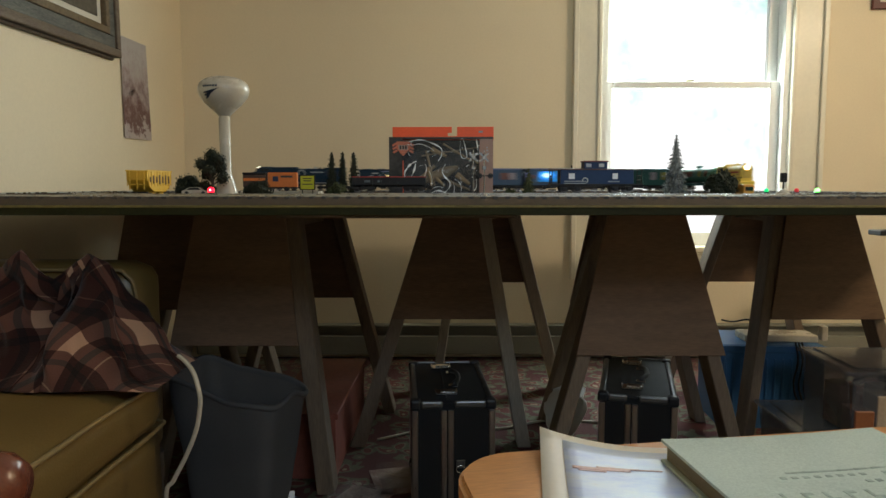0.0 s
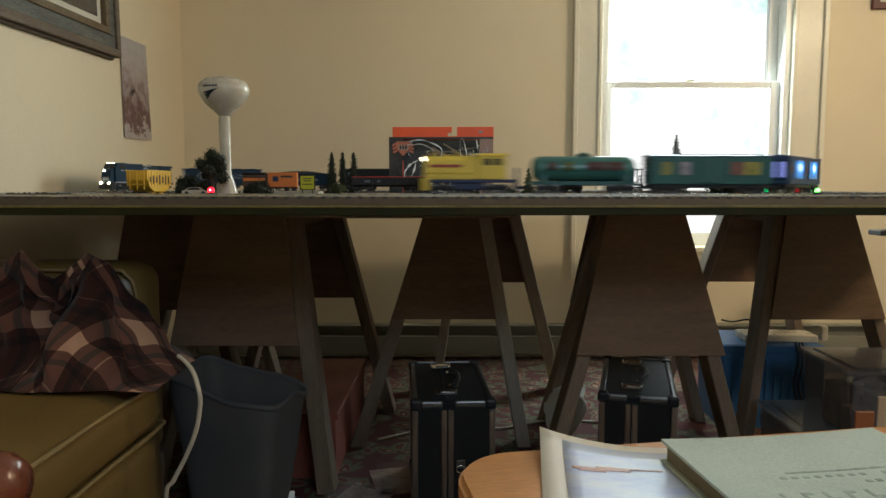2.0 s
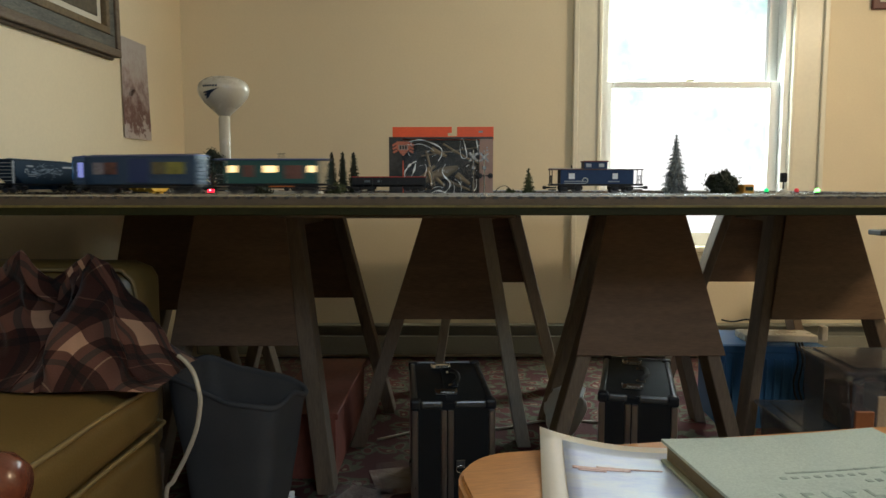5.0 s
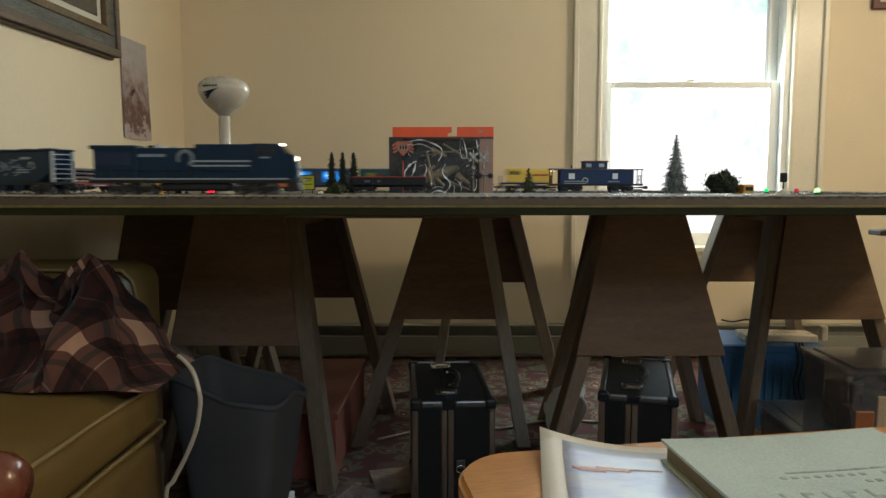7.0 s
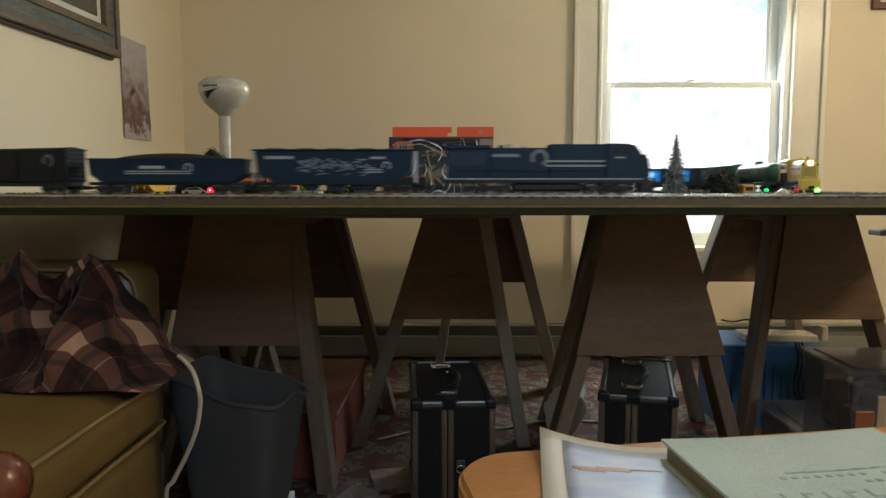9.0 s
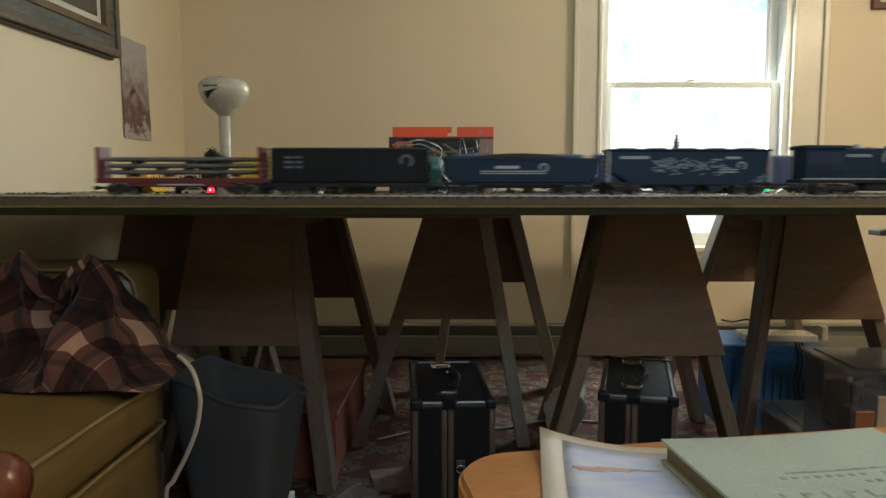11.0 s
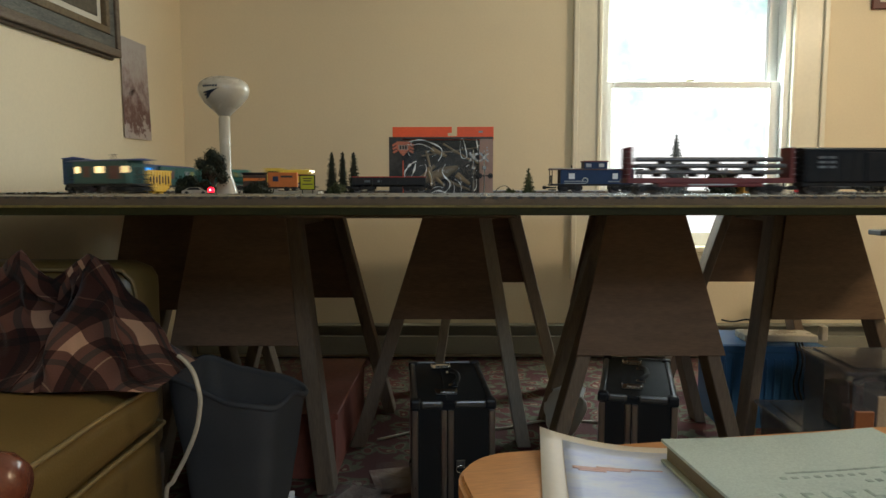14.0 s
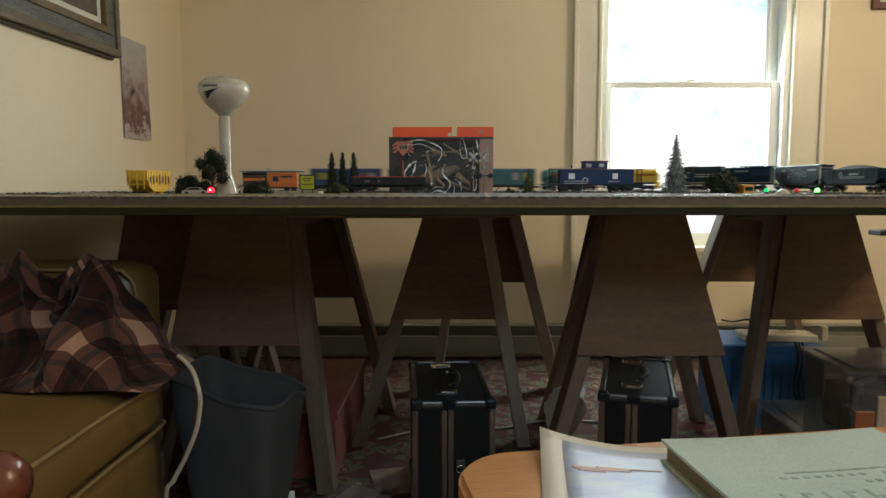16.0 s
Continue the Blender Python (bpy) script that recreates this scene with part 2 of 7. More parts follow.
def window():
    w = thing("window_1", Matrix(), "white double-hung sash window with bright daylight", "window", kind="structure")
    y = WY
    # moulded casing: flat board, outer back-band, inner bead
    for s, xa, xb in ((-1, 0.713, WX0), (1, WX1, 2.099)):
        part("casing", block(xa, xb, y - 0.022, y, 0.45, 2.42, 0.003), TRIM, w)
        part("back_band", block(xa if s < 0 else xb - 0.028, xa + 0.028 if s < 0 else xb, y - 0.040, y - 0.0225, 0.45, 2.42, 0.005, seg=2), TRIM, w)
        part("bead", block(xb - 0.022 if s < 0 else xa, xb if s < 0 else xa + 0.022, y - 0.034, y - 0.0225, 0.63, 2.30, 0.005, seg=2), TRIM, w)
        # jamb and stops
        part("jamb", block(xb - 0.001 if s < 0 else xa - 0.035, xb + 0.035 if s < 0 else xa + 0.001, y - 0.006, y + 0.15, WZ0, WZ1), SASH, w)
    part("head_casing", block(0.713, 2.099, y - 0.024, y, 2.30, 2.44, 0.003), TRIM, w)
    part("window_sill", block(WX0 + 0.002, WX1 - 0.002, y - 0.05, y + 0.15, 0.60, 0.635, 0.008, seg=2), TRIM, w)
    part("apron", block(WX0 + 0.002, WX1 - 0.002, y - 0.020, y, 0.49, 0.598, 0.004), TRIM, w)
    gl = glass_mat("window_glass", (1, 1, 1), 0.0, 0.04)
    for nm, yy, z0, z1, bot, top in (("lower_sash", y + 0.035, 0.635, 1.553, 0.075, 0.040), ("upper_sash", y + 0.080, 1.520, 2.28, 0.036, 0.05)):
        s = part(nm, block(0.905, 0.945, yy, yy + 0.035, z0, z1, 0.004), SASH, w)
        part("stile", block(1.822, 1.876, yy, yy + 0.035, z0, z1, 0.004), SASH, s)
        part("rail", block(0.945, 1.822, yy + 0.001, yy + 0.034, z0, z0 + bot, 0.004), SASH, s)
        part("rail", block(0.945, 1.822, yy + 0.001, yy + 0.034, z1 - top, z1, 0.004), SASH, s)
        p = part("pane", block(0.944, 1.823, yy + 0.015, yy + 0.018, z0 + bot, z1 - top), gl, s)
        p.visible_shadow = False
    part("sash_lock", block(1.35, 1.40, y + 0.03, y + 0.06, 1.554, 1.568, 0.005), TRIM, w)


def outside():
    """Sky glare and pale foliage beyond the window."""
    m = bpy.data.materials.new("hazy_garden")
    m.use_nodes = True
    nd, lk = m.node_tree.nodes, m.node_tree.links
    nd.remove(nd["Principled BSDF"])
    em = nd.new("ShaderNodeEmission")
    tc, no, ramp = nd.new("ShaderNodeTexCoord"), nd.new("ShaderNodeTexNoise"), nd.new("ShaderNodeValToRGB")
    no.inputs["Scale"].default_value, no.inputs["Detail"].default_value, no.inputs["Roughness"].default_value = 0.55, 6, 0.65
    lk.new(tc.outputs["Object"], no.inputs[0])
    el = ramp.color_ramp.elements
    el[0].position, el[0].color = 0.38, (0.55, 0.80, 0.76, 1)
    el[1].position, el[1].color = 0.50, (1, 1, 1, 1)
    lk.new(no.outputs[0], ramp.inputs[0]), lk.new(ramp.outputs[0], em.inputs[0])
    em.inputs[1].default_value = 1.25
    lk.new(em.outputs[0], nd["Material Output"].inputs[0])
    bm = bmesh.new()
    box(bm, -2, 11, 12.0, 12.1, -1, 9)
    ob = part("backdrop", bm, m)
    tagged(ob, "bright hazy garden trees and sky outside", "backdrop", kind="structure")
    gm = mat("lawn", (0.06, 0.10, 0.03), 0.9, var=0.3, scale=2, fine=30, bump=0.3)
    tagged(part("ground", block(-60, 60, -60, 60, -0.9, -0.6), gm), "grass ground around the house", "ground", kind="structure")


# ---------------------------------------------------------------- the layout table
TZ = 0.931
RAIL_Z = TZ + 0.021
TX0, TX1, TY0, TY1 = -1.36, 1.80, 1.40, 3.33


def table():
    t = thing("layout_table", Matrix(), "large dark green board tabletop resting on sawhorses", "table")
    for xa, xb in ((TX0, TX1),):
        part("top_board", block(xa, xb, TY0, TY1, TZ - 0.0195, TZ, 0.0015), GREEN_TOP, t)
        # thin yellowish strip at the top of the front edge
        part("edge_strip", block(xa, xb, TY0 - 0.004, TY0 - 0.0005, TZ - 0.004, TZ + 0.001, 0.001), EDGE, t, "thin yellowish strip along the board edge")
    # cleat under the joint
    part("cleat", block(-0.35, 0.155, TY0 + 0.06, TY0 + 0.10, TZ - 0.028, TZ - 0.020, 0.002), STUD, t)


def sawhorse(ends, label, pale=False, lit_legs=()):
    """A beam between two ends; each end is (x, y, gusset foot, gusset corners, left leg, right leg).
    Corners run bottom left, bottom right, top left, top right; a leg is its inner and outer foot and head."""
    xa, ya = ends[0][:2]
    h = thing("sawhorse", pose(xa, ya, 0), label, "sawhorse", "sawhorses under the table")
    top = TZ - 0.020
    dx, dy = ends[1][0] - xa, ends[1][1] - ya
    bm = bmesh.new()
    lo = [bm.verts.new(v) for v in ((-0.045, 0.014, top - 0.09), (0.045, 0.014, top - 0.09), (dx + 0.045, dy - 0.002, top - 0.09), (dx - 0.045, dy - 0.002, top - 0.09))]
    hi = [bm.verts.new(v.co + Vector((0, 0, 0.089))) for v in lo]
    bm.faces.new(lo[::-1]), bm.faces.new(hi)
    for i in range(4):
        bm.faces.new((lo[i], lo[(i + 1) % 4], hi[(i + 1) % 4], hi[i]))
    bmesh.ops.bevel(bm, geom=bm.edges[:], offset=0.003, segments=1, affect="EDGES")
    part("beam", bm, STUD, h)
    for k, (x, y, foot, (bl, br, tl, tr), left, right) in enumerate(ends):
        x, y = x - xa, y - ya
        bm = bmesh.new()
        prism(bm, [(x + bl, foot), (x + br, foot), (x + tr, top - 0.002), (x + tl, top - 0.002)], y, y + 0.012)
        bmesh.ops.bevel(bm, geom=bm.edges[:], offset=0.0012, segments=1, affect="EDGES")
        part("gusset", bm, PLY_B if pale else PLY, h)
        ly = y + (0.013 if k == 0 else -0.090)
        for i, (fi, fo, hi_, ho) in enumerate((left, right)):
            bm = bmesh.new()
            prism(bm, [(x + fi, 0.0), (x + fo, 0.0), (x + ho, top - 0.004), (x + hi_, top - 0.004)], ly, ly + 0.089)
            bmesh.ops.bevel(bm, geom=bm.edges[:], offset=0.003, segments=1, affect="EDGES")
            # sunlight on chosen legs is put into their colour
            part("leg", bm, STUD_LIT if (k, i) in lit_legs else STUD, h)
    return h


def sawhorses():
    G, LL, LR = (-0.212, 0.212, -0.125, 0.125), (-0.298, -0.340, -0.058, -0.100), (0.298, 0.340, 0.058, 0.100)
    sawhorse([(-0.632, 2.10, 0.481, (-0.208, 0.186, -0.113, 0.153), (-0.273, -0.315, -0.071, -0.113), (0.235, 0.290, 0.140, 0.188)),
              (-0.558, 3.00, 0.486, (-0.200, 0.200, -0.110, 0.090), (-0.300, -0.345, -0.070, -0.115), (0.305, 0.352, 0.075, 0.122))],
             "plywood and stud sawhorse with a dark stained gusset", True)
    sawhorse([(0.020, 2.50, 0.487, (-0.209, 0.174, -0.078, 0.100), (-0.310, -0.364, -0.030, -0.077), (0.258, 0.308, 0.098, 0.146)),
              (0.220, 3.30, 0.512, (-0.200, 0.186, -0.140, 0.070), (-0.237, -0.278, -0.100, -0.145), (0.301, 0.355, 0.066, 0.120))],
             "weathered plywood sawhorse with three stud legs coloured as sunlit", lit_legs=((0, 1), (1, 0), (1, 1)))
    sawhorse([(0.606, 1.98, 0.480, (-0.219, 0.215, -0.132, 0.080), LL, (0.298, 0.340, 0.045, 0.080)), (0.745, 2.88, 0.482, G, LL, LR)],
             "brown plywood and stud sawhorse beside the black case", True)
    sawhorse([(1.412, 2.50, 0.486, (-0.216, 0.203, -0.172, 0.058), (-0.258, -0.297, -0.170, -0.208), (0.330, 0.372, 0.020, 0.060)),
              (1.440, 3.32, 0.512, (-0.200, 0.200, -0.110, 0.100), (-0.365, -0.408, -0.070, -0.112), LR)],
             "brown plywood and stud sawhorse behind the storage tubs", True)
    sawhorse([(-1.110, 2.72, 0.482, G, LL, LR), (-1.100, 3.30, 0.482, G, LL, LR)], "dark plywood sawhorse in the corner under the table")


# ---------------------------------------------------------------- the tracks
LOOP_B = (-1.237, 1.370, 1.48, 3.214, 0.457)
LOOP_A = (-1.050, 1.045, 1.71, 3.095, 0.400)


def loop_len(g):
    xl, xr, yf, yb, r = g
    return 2 * (xr - xl + yb - yf - 4 * r) + 2 * math.pi * r


def on_loop(g, s, off=0.0):
    """A point on a track's rounded rectangle, and its heading; s runs anticlockwise from the front left corner. off: metres to the outside."""
    xl, xr, yf, yb, r = g
    a, b, q = xr - xl - 2 * r, yb - yf - 2 * r, math.pi * r / 2
    s %= loop_len(g)
    for k, (n, cx, cy) in enumerate(((a, xr - r, yf + r), (b, xr - r, yb - r), (a, xl + r, yb - r), (b, xl + r, yf + r))):
        base = -math.pi / 2 + k * math.pi / 2
        hx, hy = math.cos(base + math.pi / 2), math.sin(base + math.pi / 2)
        if s < n:
            ex, ey = cx + (r + off) * math.cos(base), cy + (r + off) * math.sin(base)
            return ex - hx * (n - s), ey - hy * (n - s), base + math.pi / 2
        s -= n
        if s < q:
            t = base + s / r
            return cx + (r + off) * math.cos(t), cy + (r + off) * math.sin(t), t + math.pi / 2
        s -= q
    return on_loop(g, 0.0, off)


def sweep(g, prof, n=260):
    """A closed profile of (offset, height) carried round the loop."""
    bm = bmesh.new()
    L = loop_len(g)
    rings = []
    for i in range(n):
        rings.append([bm.verts.new((*on_loop(g, L * i / n, o)[:2], z)) for o, z in prof])
    k = len(prof)
    for i in range(n):
        a, b = rings[i], rings[(i + 1) % n]
        for j in range(k):
            bm.faces.new((a[j], b[j], b[(j + 1) % k], a[(j + 1) % k]))
    bmesh.ops.recalc_face_normals(bm, faces=bm.faces[:])
    return bm


def track(g, label):
    t = thing("train_track", Matrix(), label, "track", "loops of toy train track")
    z = TZ + 0.001
    part("roadbed", sweep(g, [(-0.050, z), (-0.037, z + 0.0155), (0.037, z + 0.0155), (0.050, z)]), ROADBED, t)
    for o in (-0.0165, 0.0, 0.0165):
        part("rail", sweep(g, [(o - 0.0016, z + 0.0160), (o - 0.0016, RAIL_Z), (o + 0.0016, RAIL_Z), (o + 0.0016, z + 0.0160)]), RAIL, t)
    bm = bmesh.new()
    L = loop_len(g)
    for i in range(int(L / 0.0254)):
        x, y, a = on_loop(g, i * 0.0254)
        m = Matrix.Translation((x, y, 0)) @ Matrix.Rotation(a, 4, "Z")
        vs = [bm.verts.new(m @ Vector(p)) for p in itertools.product((-0.005, 0.005), (-0.0405, 0.0405), (z + 0.0118, z + 0.0168))]
        for f in ((0, 1, 3, 2), (4, 6, 7, 5), (0, 4, 5, 1), (2, 3, 7, 6), (1, 5, 7, 3), (0, 2, 6, 4)):
            bm.faces.new([vs[j] for j in f])
    bmesh.ops.recalc_face_normals(bm, faces=bm.faces[:])
    strip = part("tie_strip", bm, TIE, t)
    strip["kind"] = "stuff"


room()
window()
outside()
table()
sawhorses()
track(LOOP_B, "outer loop of toy track on a grey moulded bed")
track(LOOP_A, "inner loop of toy track on a grey moulded bed")

# ---------------------------------------------------------------- rolling stock
GLOW_W = mat("headlight_glow", (1.0, 0.93, 0.75), 0.3, var=0.0, bump=0, emit=9, emit_colour=(1.0, 0.90, 0.68))
GLOW_DITCH = mat("ditch_light_glow", (1.0, 0.93, 0.75), 0.3, var=0.0, bump=0, emit=45, emit_colour=(1.0, 0.86, 0.55))
GLOW_WARM = mat("lit_caboose_window", (1.0, 0.75, 0.35), 0.3, var=0.05, bump=0, emit=1.5, emit_colour=(1.0, 0.72, 0.34))
PIC_Y = mat("yellow_poster", (0.25, 0.23, 0.05), 0.5, var=0.45, scale=50, fine=160, bump=0)
PIC_R = mat("red_poster", (0.15, 0.06, 0.05), 0.5, var=0.5, scale=50, fine=160, bump=0)
PIC_P = mat("pink_poster", (0.27, 0.24, 0.28), 0.5, var=0.4, scale=50, fine=160, bump=0)
ROOF = mat("car_roof_grey", (0.10, 0.13, 0.17), 0.4, var=0.15, scale=25, bump=0.02)
DOOR_B = mat("deep_blue_door", (0.012, 0.035, 0.14), 0.4, var=0.12, scale=18, bump=0.02)
PALE_END = mat("pale_end_ladder", (0.45, 0.47, 0.50), 0.5, var=0.1, scale=20, bump=0.02)
GLASS_DK = mat("dark_cab_glass", (0.02, 0.025, 0.03), 0.12, var=0.1, bump=0)


def tank_glow():
    """Backlit water scene of an aquarium car's window, brightest in its middle."""
    m = bpy.data.materials.new("lit_aquarium_window")
    m.use_nodes = True
    nd, lk = m.node_tree.nodes, m.node_tree.links
    b = nd["Principled BSDF"]
    tc, no, ramp = nd.new("ShaderNodeTexCoord"), nd.new("ShaderNodeTexNoise"), nd.new("ShaderNodeValToRGB")
    gr, mp = nd.new("ShaderNodeTexGradient"), nd.new("ShaderNodeMapping")
    gr.gradient_type = "SPHERICAL"
    mp.inputs["Scale"].default_value = (27, 1, 46)
    mp.inputs["Location"].default_value = (0.22, 0, -0.28)
    lk.new(tc.outputs["Object"], mp.inputs[0]), lk.new(mp.outputs[0], gr.inputs[0])
    no.inputs["Scale"].default_value = 55
    lk.new(tc.outputs["Object"], no.inputs[0])
    el = ramp.color_ramp.elements
    el[0].position, el[0].color = 0.14, (0.004, 0.045, 0.27, 1)
    el[1].position, el[1].color = 1.0, (0.70, 0.93, 1.0, 1)
    el.new(0.30).color = (0.010, 0.14, 0.36, 1)
    el.new(0.48).color = (0.012, 0.15, 0.62, 1)
    el.new(0.76).color = (0.06, 0.42, 0.95, 1)
    add = nd.new("ShaderNodeMath")
    add.operation = "MULTIPLY_ADD"
    lk.new(no.outputs[0], add.inputs[0])
    add.inputs[1].default_value = 0.55
    lk.new(gr.outputs[1], add.inputs[2])
    lk.new(add.outputs[0], ramp.inputs[0])
    lk.new(ramp.outputs[0], b.inputs["Base Color"]), lk.new(ramp.outputs[0], b.inputs["Emission Color"])
    b.inputs["Emission Strength"].default_value = 1.1
    b.inputs["Roughness"].default_value = 0.2
    return m


AQUA = tank_glow()


def truck(parent, x, n=2, gap=0.036, r=0.0115):
    """A bogie: side frames with springs, axles and flanged wheels."""
    bm = bmesh.new()
    half = gap * (n - 1) / 2 + 0.012
    for s in (-1, 1):
        box(bm, x - half, x + half, s * 0.0235 - 0.002, s * 0.0235 + 0.002, 0.009, 0.018, 0.0015)
        for i in range(n):
            cx = x + (i - (n - 1) / 2) * gap
            box(bm, cx - 0.006, cx + 0.006, s * 0.0255 - 0.0025, s * 0.0255 + 0.0025, 0.006, 0.017, 0.0012)
        for k in (-1, 0, 1):
            tube(bm, (x + k * 0.006, s * 0.0262, 0.008), (x + k * 0.006, s * 0.0262, 0.0165), 0.0022, n=6)
    box(bm, x - 0.008, x + 0.008, -0.022, 0.022, 0.012, 0.022)
    t = part("truck", bm, BLACK, parent)
    for i in range(n):
        cx = x + (i - (n - 1) / 2) * gap
        bm = bmesh.new()
        tube(bm, (cx, -0.016, r), (cx, 0.016, r), 0.002, n=6)
        for s in (-1, 1):
            tube(bm, (cx, s * 0.0145, r), (cx, s * 0.0205, r), r, n=16)
            tube(bm, (cx, s * 0.0125, r), (cx, s * 0.0145, r), r + 0.0012, n=16)
        part("wheelset", bm, STEEL, t)
    return t


def coupler(parent, x, s):
    bm = bmesh.new()
    box(bm, min(x, x + s * 0.016), max(x, x + s * 0.016), -0.003, 0.003, 0.012, 0.017, 0.001)
    box(bm, min(x + s * 0.012, x + s * 0.022), max(x + s * 0.012, x + s * 0.022), -0.007, 0.007, 0.010, 0.019, 0.002)
    part("coupler", bm, BLACK, parent)


def panel(parent, name, x0, x1, z0, z1, w, material, label="", proud=0.0008, sides=(-1, 1)):
    """A thin plate on a car's flanks."""
    for s in sides:
        bm = bmesh.new()
        ya, yb = sorted((s * (w - 0.0004), s * (w + proud)))
        box(bm, x0, x1, ya, yb, z0, z1)
        part(name, bm, material, parent, label)


def emblem(parent, x, z, r, w, material=WHITE):
    """An open ring with a spoke, as a road's mark."""
    for s in (-1, 1):
        bm = bmesh.new()
        n = 22
        for i in range(n):
            a0, a1 = [radians(-30 + 270 * k / n) for k in (i, i + 1)]
            if s < 0:
                a0, a1 = math.pi - a0, math.pi - a1
            q = []
            for y in (s * (w - 0.0004), s * (w + 0.0008)):
                for rr, a in ((r, a0), (r, a1), (r * 0.62, a1), (r * 0.62, a0)):
                    q.append(bm.verts.new((x + rr * math.cos(a), y, z + rr * math.sin(a))))
            for f in ((0, 1, 2, 3), (4, 7, 6, 5), (0, 4, 5, 1), (2, 6, 7, 3)):
                bm.faces.new([q[j] for j in f])
        bmesh.ops.recalc_face_normals(bm, faces=bm.faces[:])
        part("emblem", bm, material, parent)


def rails_end(parent, x, s, w, z0, z1, material=BLACK):
    """End railing of posts and bars, with a ladder."""
    bm = bmesh.new()
    for y in (-w, -w * 0.4, w * 0.4, w):
        tube(bm, (x, y, z0), (x, y, z1), 0.0011, n=6)
    for z in (z1, (z0 + z1) / 2):
        tube(bm, (x, -w, z), (x, w, z), 0.0011, n=6)
    part("end_railing", bm, material, parent)


def blue_engine():
    c = thing("freight_locomotive", Matrix(), "dark blue toy diesel freight locomotive with lit headlights", "locomotive", "cars of the long freight train")
    bm = bmesh.new()
    box(bm, -0.215, 0.205, -0.026, 0.026, 0.024, 0.0335, 0.001)
    box(bm, -0.07, 0.075, -0.024, 0.024, 0.0075, 0.0245, 0.004)
    part("frame", bm, BLACK, c)
    panel(c, "sill_stripe", -0.213, 0.200, 0.0315, 0.0345, 0.0264, WHITE)
    part("rear_hood", block(-0.205, -0.117, -0.0245, 0.0245, 0.0335, 0.1015, 0.003, seg=2), BLUE, c)
    part("radiator_wing", block(-0.212, -0.115, -0.027, 0.027, 0.094, 0.1025, 0.002), BLUE, c)
    part("hood", block(-0.118, 0.008, -0.0205, 0.0205, 0.0335, 0.0975, 0.003, seg=2), BLUE, c)
    part("air_duct", block(0.006, 0.125, -0.0235, 0.0235, 0.0335, 0.1050, 0.003, seg=2), BLUE, c)
    bm = bmesh.new()
    prism(bm, [(0.124, 0.0335), (0.196, 0.0335), (0.196, 0.084), (0.181, 0.1055), (0.124, 0.1065)], -0.0265, 0.0265)
    bmesh.ops.bevel(bm, geom=bm.edges[:], offset=0.002, segments=2, affect="EDGES")
    cab = part("cab", bm, BLUE, c)
    for s in (-1, 1):
        part("cab_window", block(0.137, 0.153, s * 0.0268 - 0.0006, s * 0.0268 + 0.0006, 0.085, 0.098), GLASS_DK, cab)
        part("cab_window", block(0.157, 0.172, s * 0.0268 - 0.0006, s * 0.0268 + 0.0006, 0.085, 0.098), GLASS_DK, cab)
        bm = bmesh.new()
        prism(bm, [(0.1965, 0.0855), (0.1985, 0.0865), (0.1850, 0.1035), (0.1830, 0.1030)], s * 0.013 - 0.009, s * 0.013 + 0.009)
        part("windscreen", bm, GLASS_DK, cab)
        part("number_plate", block(0.143, 0.163, s * 0.0268 - 0.0004, s * 0.0268 + 0.0007, 0.0755, 0.079), WHITE, cab)
    bm = bmesh.new()
    prism(bm, [(0.190, 0.030), (0.217, 0.030), (0.219, 0.050), (0.214, 0.080), (0.207, 0.0845), (0.190, 0.0845)], -0.019, 0.019)
    bmesh.ops.bevel(bm, geom=bm.edges[:], offset=0.002, segments=2, affect="EDGES")
    part("nose", bm, BLUE, c)
    part("nose_stripe", block(0.2180, 0.2200, -0.012, 0.012, 0.040, 0.052), WHITE, c)
    bm = bmesh.new()
    prism(bm, [(0.198, 0.006), (0.224, 0.008), (0.220, 0.030), (0.198, 0.030)], -0.026, 0.026)
    part("pilot", bm, BLACK, c)
    for y in (-0.0155, 0.0155):
        part("ditch_light", block(0.2228, 0.2245, y - 0.004, y + 0.004, 0.0265, 0.0340, 0.001), GLOW_DITCH, c)
        # shields added to keep the lamps' glow out of side views
        for ys in (y - 0.0055, y + 0.0055):
            part("light_hood", block(0.2200, 0.2275, ys - 0.0008, ys + 0.0008, 0.0255, 0.0350), BLACK, c)
        part("roof_light", block(0.1838, 0.1858, y * 0.62 - 0.0060, y * 0.62 + 0.0060, 0.1030, 0.1068, 0.001), GLOW_W, c)
    part("nose_light", block(0.2158, 0.2172, -0.0105, -0.0030, 0.0720, 0.0800, 0.001), GLOW_W, c)
    emblem(c, -0.014, 0.0760, 0.0185, 0.0212, mat("dull_emblem", (0.20, 0.23, 0.26), 0.5, var=0.15, scale=60, bump=0))
    for z in (0.0585, 0.0680):
        panel(c, "stripe", 0.000, 0.122, z, z + 0.0035, 0.0238, WHITE)
    panel(c, "lettering", -0.112, -0.056, 0.0785, 0.0845, 0.0208, mat("grey_lettering", (0.25, 0.29, 0.34), 0.5, var=0.25, scale=90, bump=0))
    bm = bmesh.new()
    for s in (-1, 1):
        for i in range(13):
            x = -0.19 + i * 0.026
            tube(bm, (x, s * 0.0262, 0.034), (x, s * 0.0262, 0.050), 0.0006, n=5)
        tube(bm, (-0.19, s * 0.0262, 0.050), (0.122, s * 0.0262, 0.050), 0.0006, n=5)
    part("handrail", bm, BLACK, c)
    bm = bmesh.new()
    tube(bm, (-0.075, 0, 0.097), (-0.075, 0, 0.106), 0.007, n=12)
    tube(bm, (-0.045, 0, 0.097), (-0.045, 0, 0.101), 0.009, n=12)
    part("roof_fan", bm, PALE_END, c)
